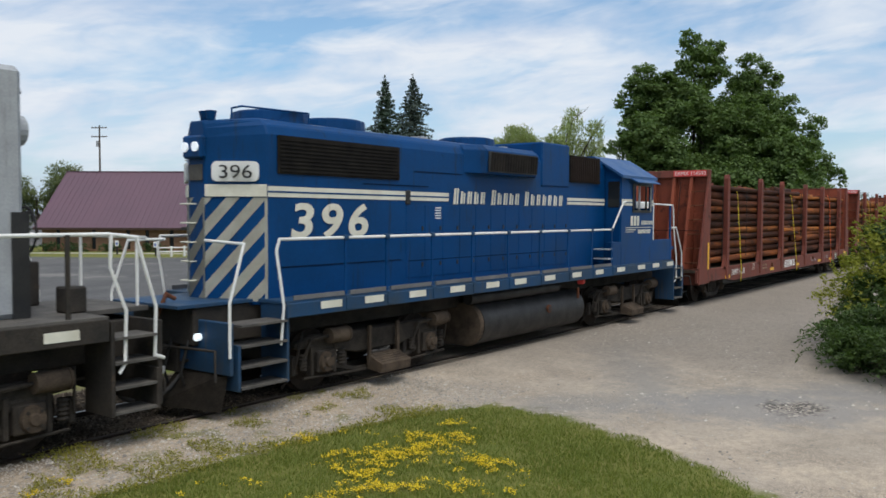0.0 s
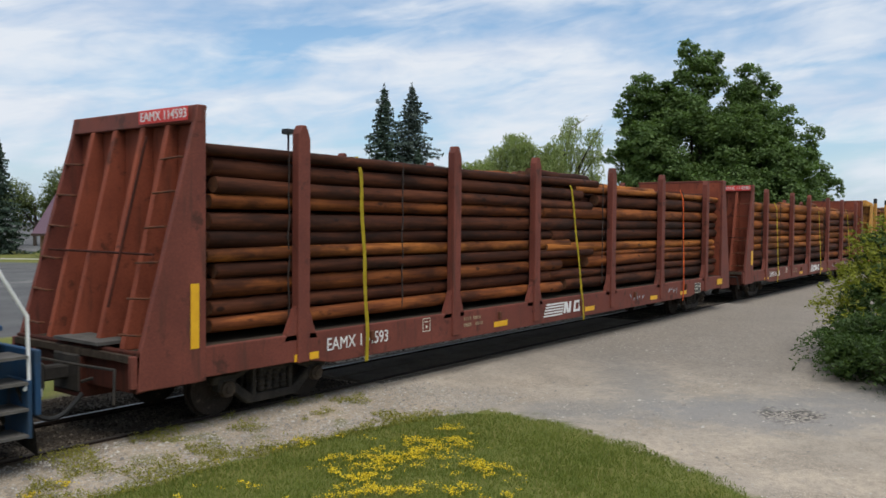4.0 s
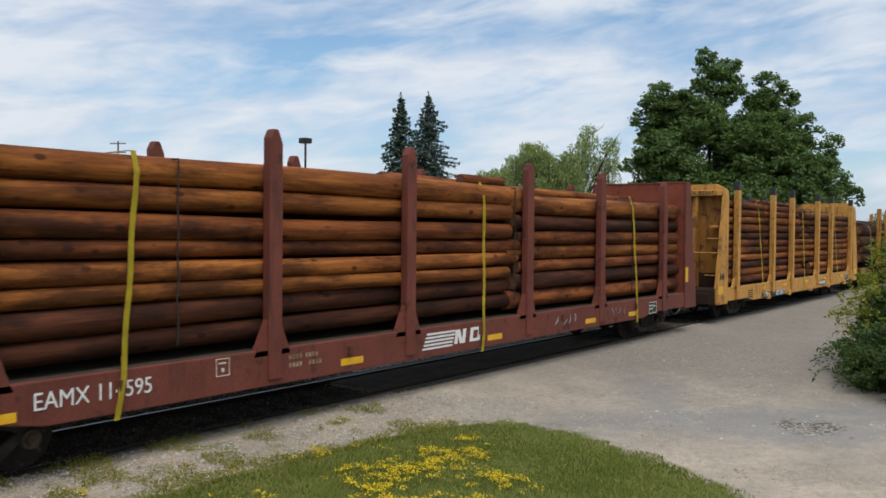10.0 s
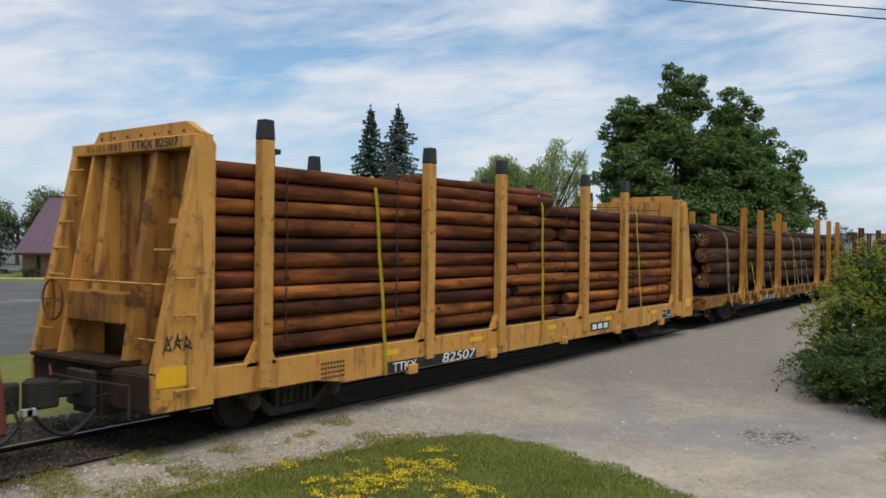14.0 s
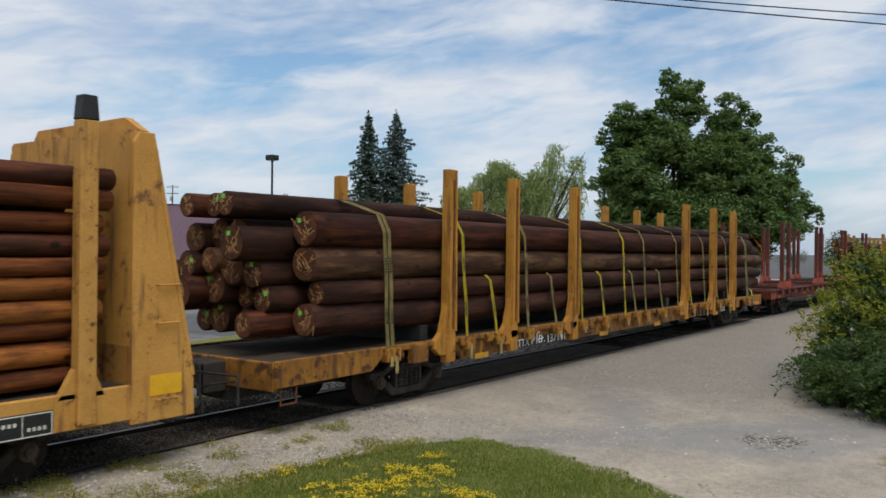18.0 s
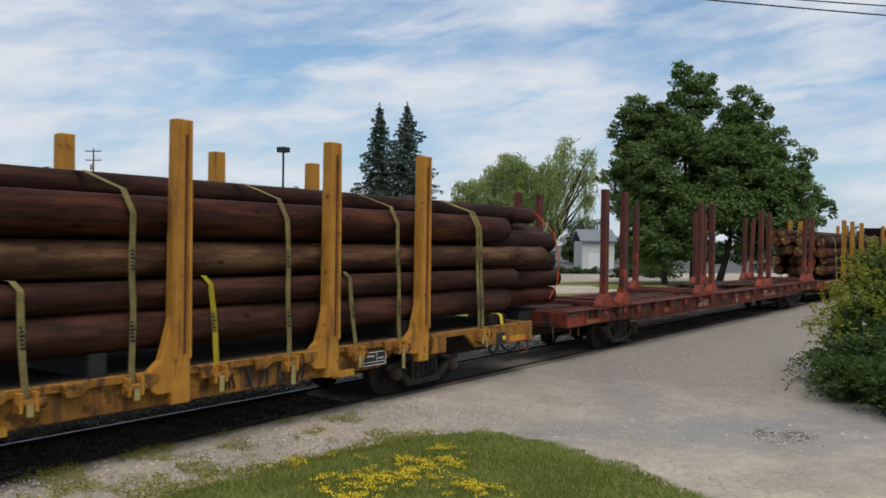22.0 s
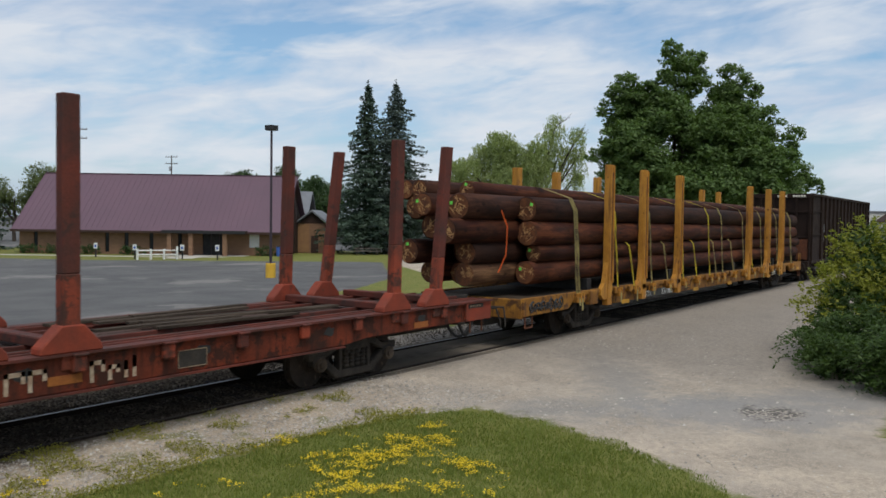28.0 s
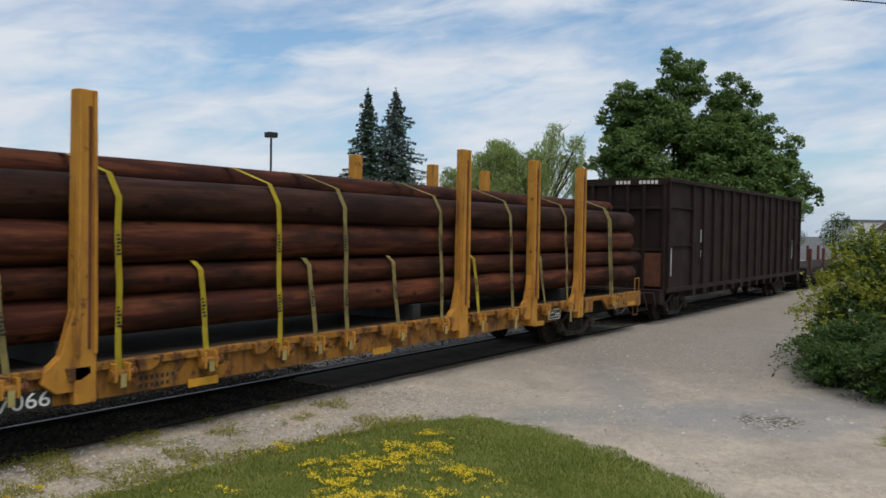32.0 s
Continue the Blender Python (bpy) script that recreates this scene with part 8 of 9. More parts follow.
def church():
    ch = thing("church", "low brick church with a steep plum metal gable roof", "church", x=46.7, y=78.9, z=BASE, turn=-54.6)
    W, D, E, R = 28.4, 14.0, 2.80, 9.05
    holes = [(1.55, 2.0), (5.5, 5.95), (9.3, 9.75), (11.4, 11.85), (14.1, 14.55), (17.2, 17.65), (19.9, 22.6), (24.95, 26.05)]
    bm = bmesh.new()
    edge = 0.0
    for a, b in holes + [(W, W)]:
        box(bm, edge, a, 0, 0.3, 0, E)
        if b > a:
            lo = 0.0 if b - a > 2 else (0.9 if b - a > 1 else 0.25)
            if lo:
                box(bm, a, b, 0, 0.3, 0, lo)
            box(bm, a, b, 0, 0.3, 2.45, E)
        edge = b
    box(bm, 0, 0.3, 0.3, D, 0, E)
    box(bm, 0.3, W, D - 0.3, D, 0, E)
    part("brick_wall", bm, m_brick, ch)
    bm = bmesh.new()
    prism(bm, [(0.3, E), (D / 2, R - 0.35), (D - 0.3, E)], "x", 0.05, 0.28)
    part("gable_wall", bm, m_brown_wood, ch)
    bm = bmesh.new()
    prism(bm, [(0.3, 0.0), (0.3, E), (D / 2, R - 0.35), (D - 0.3, E), (D - 0.3, 0.0)], "x", W - 0.28, W - 0.02)
    part("gable_wall", bm, m_brown_wood, ch, "dark brown boarded gable end")
    for k in range(6):
        boxes("gable_batten", [(W - 0.02, W + 0.04, 1.4 + 2.2 * k, 1.5 + 2.2 * k, 0.2, E + (R - E - 1.2) * (1 - abs(1.45 + 2.2 * k - 7) / 7))], m_black, ch)
    for y0, y1, z0, z1, name in ((-0.95, D / 2, E - 0.12, R, "roof_front"), (D + 0.95, D / 2, E - 0.12, R, "roof_back")):
        bm = bmesh.new()
        prism(bm, [(y0, z0 - 0.30), (y0, z0 - 0.12), (y1, z1 + 0.02), (y1, z1 - 0.18)], "x", -0.5, W + 0.5)
        roof = part(name, bm, m_metal_roof, ch, "plum standing-seam metal roof")
        for k in range(50 if name == "roof_front" else 0):
            x = -0.4 + 0.6 * k
            bm = bmesh.new()
            prism(bm, [(y0, z0 - 0.118), (y0, z0 - 0.085), (y1, z1 + 0.055), (y1, z1 + 0.022)], "x", x, x + 0.03)
            part("seam", bm, m_metal_roof, roof)
    bm = bmesh.new()
    box(bm, -0.52, W + 0.52, -1.02, -0.94, E - 0.46, E - 0.20)
    part("fascia", bm, m_brown_wood, ch)
    boxes("ridge_cap", [(-0.5, W + 0.5, D / 2 - 0.16, D / 2 + 0.16, R + 0.02, R + 0.07)], m_metal_roof, ch)
    for a, b in holes:
        if b - a > 2:
            d = boxes("entrance_door", [(a, b, 0.12, 0.2, 0.0, 2.45)], m_black, ch, "dark glazed entrance doors")
            boxes("door_frame", [(a + k * (b - a) / 3 - 0.04, a + k * (b - a) / 3 + 0.04, 0.06, 0.12, 0, 2.45) for k in range(4)], m_bronze, d)
        elif b - a > 1:
            boxes("window", [(a, b, 0.12, 0.16, 0.9, 2.45)], m_white, ch, "white blind in a small window")
        else:
            boxes("window", [(a, b, 0.14, 0.18, 0.25, 2.45)], m_glass, ch, "tall narrow dark window")
    porch = boxes("porch_roof", [(16.4, 25.0, -2.6, 0.0, 2.44, 2.70)], m_brown_wood, ch, "flat dark porch roof", bevel=0.02)
    boxes("porch_fascia", [(16.3, 25.1, -2.66, -2.60, 2.40, 2.74)], m_black, porch)
    for x in (17.0, 19.3, 22.9):
        boxes("porch_post", [(x - 0.22, x + 0.22, -2.4, -1.96, 0.0, 2.44)], m_brick, ch, bevel=0.015)
    boxes("porch_floor", [(16.4, 25.0, -2.6, 0.0, -0.02, 0.06)], m_concrete, ch)
    # lower wing with a grey roof behind, and the small entry beside it
    wing = thing("church_wing", "brick wing with grey shingle gable roofs", "building", x=71.5, y=61.5, z=BASE, turn=-54.6)
    boxes("wing_wall", [(0, 3.2, 0, 8, 0, 3.6), (-6, 0, 4.2, 12, 0, 3.6)], m_brick, wing)
    bm = bmesh.new()
    prism(bm, [(-0.4, 3.5), (1.6, 5.0), (3.6, 3.5), (3.6, 3.72), (1.6, 5.24), (-0.4, 3.72)], "y", -0.5, 8.3)
    part("wing_roof", bm, m_grey_roof, wing)
    bm = bmesh.new()
    prism(bm, [(-0.0, 3.55), (1.6, 4.95), (3.2, 3.55)], "y", 0.0, 0.1)
    part("wing_gable", bm, m_brown_wood, wing)
    bm = bmesh.new()
    prism(bm, [(3.4, 3.6), (8.0, 7.4), (12.6, 3.6), (12.6, 3.85), (8.0, 7.7), (3.4, 3.85)], "x", -7.0, 0.4)
    part("hall_roof", bm, m_grey_roof, wing, "pale grey-green shingle roof")
    boxes("wing_door", [(1.5, 2.4, -0.05, 0.02, 0, 2.1)], m_brown_wood, wing)
    boxes("tan_panel", [(-0.1, 1.3, -0.04, 0.02, 0.1, 3.5)], surface("tan_boards", (0.36, 0.20, 0.095), (0.29, 0.155, 0.075), 0.8, 2, 20, 0.1), wing)
    # path along the front
    walk_slab = new("pavement")
    tagged(walk_slab, "pale concrete walk along the church", "pavement", kind="structure")
    walk_slab.matrix_basis = pose(46.7, 78.9, BASE, 0, 0, -54.6)
    boxes("slab", [(-6, 30, -5.6, -4.6, -0.2, 0.05)], m_concrete, walk_slab, bevel=0.01)
    boxes("slab", [(18.6, 21.4, -8.8, -2.66, -0.2, 0.07)], m_concrete, walk_slab, bevel=0.01)


church()


def on_ground(x, y):
    return float(ground_z(x, y))


def white_fence():
    f = thing("fence", "short white rail fence round an entrance path", "fence", x=46.9, y=57.9, z=on_ground(46.9, 57.9))
    way = [Vector((0, 0, 0)), Vector((3.4, -1.4, 0)), Vector((7.6, 4.2, 0))]
    for a, b in zip(way, way[1:]):
        n = 3
        d = (b - a)
        side = d.normalized()
        for z in (0.48, 0.86):
            bm = bmesh.new()
            rod(bm, a + Vector((0, 0, z)), b + Vector((0, 0, z)), 0.07, 0.07, 6)
            part("rail", bm, m_white, f)
        for k in range(n + (1 if b == way[-1] else 0)):
            p = a + d * k / n
            boxes("post", [(p.x - 0.08, p.x + 0.08, p.y - 0.08, p.y + 0.08, -0.05, 1.02)], m_white, f, bevel=0.01)


white_fence()


def parking_sign(x, y):
    z = on_ground(x, y)
    s = thing("parking_sign", "small white parking sign on a dark post", "sign", "parking signs", x, y, z, -54.6)
    boxes("post", [(-0.06, 0.06, -0.05, 0.05, -0.05, 0.95)], m_black, s)
    p = boxes("plate", [(-0.19, 0.19, -0.09, -0.06, 0.85, 1.42)], m_white, s, bevel=0.01)
    boxes("pictogram", [(-0.10, 0.10, -0.096, -0.09, 0.98, 1.24)], m_sign_blue, p, "blue square mark")
    return s


first_sign = parking_sign(47.5, 65.7)
for x, y in ((48.0, 59.9), (50.0, 55.3), (51.3, 51.8)):
    copy_thing(first_sign, pose(x, y, on_ground(x, y), 0, 0, -54.6))


def lot_lamp():
    z = on_ground(34.7, 26.7)
    l = thing("lot_lamp", "dark pole lamp on a yellow concrete base", "street lamp", x=34.7, y=26.7, z=z)
    bm = bmesh.new()
    rod(bm, (0, 0, -0.2), (0, 0, 0.88), 0.30, 0.30, 20)
    part("base", bm, m_yel_concrete, l, "yellow painted concrete base", bevel=0.03)
    boxes("base_plate", [(-0.2, 0.2, -0.2, 0.2, 0.88, 0.92)], m_bronze, l)
    bm = bmesh.new()
    rod(bm, (0, 0, 0.9), (0, 0, 8.85), 0.085, 0.065, 12)
    part("pole", bm, m_bronze, l, smooth=True)
    bm = bmesh.new()
    box(bm, -0.32, 0.30, -0.28, 0.28, 8.86, 9.16)
    box(bm, -0.05, 0.05, -0.05, 0.05, 8.8, 8.9)
    head = part("lamp_head", bm, m_black, l, bevel=0.03)
    boxes("lens", [(-0.26, 0.24, -0.24, 0.24, 8.84, 8.86)], m_grey, head)


lot_lamp()


def utility_pole(x, y, h, arms, turn):
    z = on_ground(x, y)
    p = thing("utility_pole", "grey wooden utility pole with crossarms", "utility pole", "utility poles", x, y, z, turn)
    bm = bmesh.new()
    rod(bm, (0, 0, -0.3), (0, 0, h), 0.20, 0.13, 10)
    part("pole", bm, m_pole_wood, p, smooth=True)
    for k in range(arms):
        arm = boxes("crossarm", [(-1.4, 1.4, -0.14, -0.04, h - 0.5 - 1.5 * k, h - 0.34 - 1.5 * k)], m_pole_wood, p)
        for q in (-1.25, -0.6, 0.6, 1.25):
            bm = bmesh.new()
            rod(bm, (q, -0.09, h - 0.34 - 1.5 * k), (q, -0.09, h - 0.1 - 1.5 * k), 0.05, 0.035, 8)
            part("insulator", bm, m_grey, arm)
    if arms > 1:
        bm = bmesh.new()
        rod(bm, (-0.36, 0, h - 3.6), (-0.36, 0, h - 2.6), 0.24, 0.24, 12)
        part("transformer", bm, m_grey, p)
    return p


utility_pole(78.5, 120.4, 19.1, 2, -58)
utility_pole(118.8, 150.1, 18.3, 2, -58)
utility_pole(121.1, 77.7, 10.2, 1, 20)


def small_things():
    b = thing("waste_bin", "blue waste bin by the church wall", "bin", x=61.9, y=54.6, z=on_ground(61.9, 54.6))
    bm = bmesh.new()
    rod(bm, (0, 0, 0), (0, 0, 1.0), 0.33, 0.40, 14)
    part("drum", bm, m_sign_blue, b, bevel=0.02)
    bm = bmesh.new()
    rod(bm, (0, 0, 1.0), (0, 0, 1.1), 0.42, 0.30, 14)
    part("lid", bm, m_black, b)
    t = thing("picnic_table", "weathered picnic table under the spruces", "table", x=70.9, y=50.1, z=on_ground(70.9, 50.1), turn=-50)
    boxes("tabletop", [(-1.5, 1.5, -0.4, 0.4, 0.72, 0.77)], m_pole_wood, t)
    for y in (-0.85, 0.85):
        boxes("bench", [(-1.5, 1.5, y - 0.14, y + 0.14, 0.43, 0.48)], m_pole_wood, t)
    for x in (-1.1, 1.1):
        boxes("trestle", [(x - 0.05, x + 0.05, -0.95, 0.95, 0.36, 0.43), (x - 0.05, x + 0.05, -0.35, -0.25, 0, 0.72), (x - 0.05, x + 0.05, 0.25, 0.35, 0, 0.72)], m_pole_wood, t)
    p = thing("marker_post", "thin dark post at the lawn's edge", "post", x=56.6, y=33.9, z=on_ground(56.6, 33.9))
    bm = bmesh.new()
    rod(bm, (0, 0, -0.1), (0, 0, 2.3), 0.06, 0.06, 8)
    part("post", bm, m_black, p)
    h = thing("garage", "white sided garage with a shallow grey roof", "building", x=117.6, y=48.2, z=on_ground(117.6, 48.2), turn=-54.6)
    boxes("wall", [(0, 5.0, 0, 9, 0, 4.4)], m_siding, h)
    bm = bmesh.new()
    prism(bm, [(-0.5, 4.3), (4.5, 6.1), (9.5, 4.3), (9.5, 4.5), (4.5, 6.35), (-0.5, 4.5)], "x", -0.4, 5.4)
    part("roof", bm, m_grey_roof, h)
    boxes("garage_door", [(1.0, 3.6, -0.05, 0.0, 0, 2.6)], m_white, h)
    t = thing("tank_building", "pale distant flat-roofed store", "building", x=176.3, y=17.3, z=on_ground(176.3, 17.3), turn=-60)
    boxes("wall", [(0, 9.0, 0, 12, 0, 6.2)], m_siding, t)
    boxes("roof_edge", [(-0.2, 9.2, -0.2, 12.2, 6.2, 6.5)], m_grey_roof, t)
    boxes("window", [(1 + 2 * k, 2.2 + 2 * k, -0.05, 0.0, 3.6, 4.8) for k in range(4)], m_glass, t)
    r = thing("house", "small house with a dark roof far along the road", "house", x=171.0, y=9.5, z=on_ground(171, 9.5), turn=-60)
    boxes("wall", [(0, 8, 0, 8, 0, 4.2)], m_siding, r)
    bm = bmesh.new()
    prism(bm, [(-0.5, 4.1), (4, 7.0), (8.5, 4.1), (8.5, 4.3), (4, 7.3), (-0.5, 4.3)], "y", -0.4, 8.4)
    part("roof", bm, m_brown_wood, r)
    # traffic light on a mast over the far street
    s = thing("traffic_light", "yellow traffic light on a far mast arm", "traffic light", x=125.0, y=72.3, z=on_ground(125, 72.3), turn=30)
    bm = bmesh.new()
    pipe(bm, [(0, 0, 0), (0, 0, 6.4), (-5.0, 0, 6.7)], 0.10, 8)
    part("mast", bm, m_pole_wood, s)
    boxes("signal_head", [(-4.9, -4.5, -0.2, 0.2, 5.6, 6.6)], m_plate_y, s, bevel=0.03)
    c = thing("overhead_cable", "two black overhead cables across the drive", "cable")
    for (a, b, sag) in ((Vector((14.0, 1.6, 9.0)), Vector((40.0, -20.0, 9.6)), 0.25), (Vector((17.5, 1.5, 9.8)), Vector((42.0, -21.0, 10.4)), 0.25)):
        cu = bmesh.new()
        pts = []
        for k in range(25):
            u = k / 24
            q = a.lerp(b, u)
            pts.append((q.x, q.y, q.z - sag * 4 * u * (1 - u)))
        pts = [(-30, 38.4, 11.4 if a.z < 9.5 else 12.0)] + pts
        for p, q in zip(pts, pts[1:]):
            rod(cu, p, q, 0.018, 0.018, 6)
        part("wire", cu, m_black, c)


small_things()
utility_pole(-30, 38.4, 12.2, 1, 40)
utility_pole(41.0, -20.5, 10.7, 1, 40)


# ---- plants ----
def leaf_cloud(name, centres, size, material, parent=None, seed=0, up=0.35, aspect=0.55, spread=0.35, droop=None, facing=None):
    """Many small folded leaves about the given points, in one mesh; facing turns their upper sides."""
    rg = np.random.default_rng(seed)
    c = np.asarray(centres, float)
    n = len(c)
    if droop is None:
        u = rg.normal(size=(n, 3))
        u[:, 2] *= 0.6
    else:
        u = np.tile(np.array([[0, 0, -1.0]]), (n, 1)) + rg.normal(size=(n, 3)) * droop
    u /= np.linalg.norm(u, axis=1, keepdims=True)
    w = rg.normal(size=(n, 3))
    w[:, 2] += up * 2
    if facing is not None:
        w = 0.55 * w + 1.6 * np.asarray(facing)
    v = np.cross(u, w)
    v /= np.linalg.norm(v, axis=1, keepdims=True) + 1e-9
    nrm = np.cross(u, v)
    L = size * rg.uniform(1 - spread, 1 + spread, size=(n, 1))
    a, b = c - u * L / 2, c + u * L / 2
    l, r = c - v * L * aspect / 2 + nrm * L * 0.10, c + v * L * aspect / 2 + nrm * L * 0.10
    verts = np.stack([a, l, b, r], 1).reshape(-1, 3)
    me = bpy.data.meshes.new(name)
    me.vertices.add(4 * n)
    me.vertices.foreach_set("co", verts.astype(np.float32).ravel())
    me.loops.add(4 * n)
    me.loops.foreach_set("vertex_index", np.arange(4 * n, dtype=np.int32))
    me.polygons.add(n)
    me.polygons.foreach_set("loop_start", np.arange(0, 4 * n, 4, dtype=np.int32))
    me.update(calc_edges=True)
    me.materials.append(material)
    ob = new(name, me)
    ob.parent = parent
    return ob


def blobs(lobes, clumps, per, clump_r, seed, shell=0.55):
    """Points of a crown: clumps near the skin of every lobe (x, y, z, radius), with gaps."""
    rg = np.random.default_rng(seed)
    vol = np.array([l[3] ** 2 for l in lobes])
    share = np.maximum(4, (clumps * vol / vol.sum()).astype(int))
    out = []
    for (x, y, z, r), n in zip(lobes, share):
        d = rg.normal(size=(n, 3))
        d /= np.linalg.norm(d, axis=1, keepdims=True)
        bump = np.array([1 + 0.30 * noise.noise((p[0] * 2.1 + x, p[1] * 2.1 + y, p[2] * 2.1 + z)) for p in d])
        rad = r * bump * rg.uniform(shell, 1.02, size=n) ** 0.6
        c = np.array([x, y, z]) + d * rad[:, None] * np.array([1, 1, 0.92])
        pts = np.repeat(c, per, 0) + rg.normal(size=(n * per, 3)) * clump_r
        out.append(pts)
    return np.concatenate(out)


m_bark = surface("grey_brown_bark", (0.085, 0.066, 0.052), (0.055, 0.043, 0.035), 0.95, 3, 25, 0.6, grain=0.4, stretch=(1, 1, 0.3))
f_big = foliage("broad_leaves", (0.060, 0.106, 0.030), (0.136, 0.205, 0.060), 0.36)
f_willow = foliage("willow_leaves", (0.19, 0.235, 0.085), (0.32, 0.375, 0.155), 0.4)
f_spruce = foliage("spruce_needles", (0.030, 0.052, 0.034), (0.068, 0.104, 0.072), 0.12)
f_blue_spruce = foliage("blue_spruce_needles", (0.046, 0.068, 0.056), (0.100, 0.132, 0.112), 0.12)
f_far = foliage("far_leaves", (0.030, 0.060, 0.016), (0.055, 0.095, 0.030), 0.25)
f_far_pale = foliage("far_pale_leaves", (0.085, 0.11, 0.035), (0.13, 0.16, 0.055), 0.25)
f_bush = foliage("shrub_leaves", (0.026, 0.054, 0.012), (0.072, 0.118, 0.024), 0.34)
f_bush_tip = foliage("yellow_green_tips", (0.13, 0.165, 0.022), (0.32, 0.305, 0.042), 0.35)
f_grass = foliage("grass_blades", (0.112, 0.160, 0.032), (0.240, 0.250, 0.064), 0.42)
f_flower = foliage("yellow_petals", (0.58, 0.41, 0.010), (0.76, 0.57, 0.025), 0.2)
f_weed = foliage("weed_leaves", (0.13, 0.15, 0.028), (0.34, 0.29, 0.045), 0.3)


def limbs(parent, points, r0, seed, material=m_bark):
    """Tapered trunk and limbs: points is a list of (start, end, radius at start)."""
    rnd = random.Random(seed)
    bm = bmesh.new()
    for a, b, r in points:
        a, b = Vector(a), Vector(b)
        prev, pr = a, r
        n = 5
        for k in range(1, n + 1):
            u = k / n
            q = a.lerp(b, u) + Vector((rnd.uniform(-1, 1), rnd.uniform(-1, 1), 0.3)) * 0.06 * (b - a).length * (u * (1 - u) * 2)
            nr = r * (1 - 0.75 * u)
            rod(bm, prev, q, pr, nr, 9)
            prev, pr = q, nr
    return part("trunk" if r0 else "limb", bm, material, parent, smooth=True)


def tufts(lobes, per, seed, size):
    """Leaves in tufts on smaller boughs that bud from every lobe; gives their places and the way they face."""
    rg = np.random.default_rng(seed)
    pts, face = [], []
    for x, y, z, r in lobes:
        for _ in range(int(6 + 7 * r ** 1.5)):
            d = rg.normal(size=3)
            d[2] += 0.25
            d /= np.linalg.norm(d)
            q = max(size * 1.6, r * rg.uniform(0.24, 0.42))
            c = np.array([x, y, z]) + d * (r * rg.uniform(0.62, 1.0) - 0.3 * q)
            n = int(per * (q / 0.5) ** 1.6) + 14
            e = rg.normal(size=(n, 3))
            e /= np.linalg.norm(e, axis=1, keepdims=True)
            p = c + e * q * rg.uniform(0.55, 1.08, size=(n, 1)) * np.array([1.12, 1.12, 0.72])
            f = 0.75 * e + 0.5 * d + np.array([0, 0, 0.55])
            pts.append(p)
            face.append(f / np.linalg.norm(f, axis=1, keepdims=True))
    return np.concatenate(pts), np.concatenate(face)


def big_tree():
    t = thing("tree", "large dense green broadleaf tree with an uneven crown", "tree", x=69.7, y=13.6, z=on_ground(69.7, 13.6))
    R = Vector((0.579, -0.815, 0))
    F = Vector((0.815, 0.579, 0))
    rnd = random.Random(11)
    lobes = []
    for u, z, r in ((-6.0, 14.3, 1.3), (-7.0, 12.6, 1.2), (-5.0, 13.0, 1.4), (-4.0, 14.2, 0.7), (-2.2, 17.6, 0.95), (-0.3, 16.9, 0.9), (-1.7, 15.4, 1.4), (0.0, 14.4, 1.1), (-2.4, 12.6, 1.8), (-3.7, 11.3, 1.6),
                    (3.3, 15.2, 1.0), (1.9, 15.6, 0.7), (4.7, 14.4, 0.75), (3.6, 13.2, 1.5), (1.8, 11.9, 1.6), (5.2, 11.7, 1.2), (0.0, 10.2, 2.1), (-6.5, 10.0, 1.6), (-7.8, 8.2, 1.1), (-4.3, 8.7, 2.1), (3.6, 9.6, 2.0),
                    (7.2, 10.2, 1.15), (6.5, 8.6, 1.6), (8.3, 7.4, 1.15), (9.3, 6.0, 0.8), (-6.2, 6.4, 1.8), (-2.5, 6.2, 2.3), (1.2, 6.6, 2.4), (4.6, 6.2, 2.2), (7.0, 5.4, 1.7), (-5.0, 3.2, 1.9), (-1.5, 3.4, 1.8), (4.4, 3.2, 1.8)):
        u, z = 1.05 * u + 0.95, z + 0.5
        p = R * u + F * rnd.uniform(-1.2, 1.2)
        lobes.append((p.x, p.y, z, r))
        if r > 1.3 and z < 13.5:
            p = R * (u * 0.93) + F * rnd.uniform(2, 3.6)
            lobes.append((p.x, p.y, z - 0.3, r * 0.95))
            p = R * (u * 0.93) - F * rnd.uniform(1.6, 2.8)
            lobes.append((p.x, p.y, z - 0.7, r * 0.9))
    # boughs between neighbours close the crown but for a few gaps
    main = list(lobes)
    for i, a in enumerate(main):
        for b in main[i + 1:]:
            gap = math.dist(a[:3], b[:3])
            if gap < 1.75 * (a[3] + b[3]) and gap < 4.2 and rnd.random() < 0.44:
                lobes.append(tuple(0.5 * (p + q) + rnd.uniform(-0.25, 0.25) for p, q in zip(a[:3], b[:3])) + (0.40 * (a[3] + b[3]),))
    lobes = [(x, y, z, 1.12 * r) for x, y, z, r in lobes]
    limbs(t, [((0, 0, -0.3), (0.3, 0, 6.0), 0.50), ((-1.6, 2.0, -0.3), (-2.2, 3.0, 6.0), 0.30), ((1.3, -1.5, -0.3), (2.4, -2.6, 6.5), 0.34)] + [((0.1, 0, 2.5 + 0.2 * k), (l[0] * 0.9, l[1] * 0.9, l[2]), 0.24) for k, l in enumerate(main[::4])], 1, 5)
    pts, face = tufts(lobes, 40, 3, 0.26)
    leaf_cloud("crown", pts, 0.29, f_big, t, 4, aspect=0.55, facing=face)
    return t


big_tree()


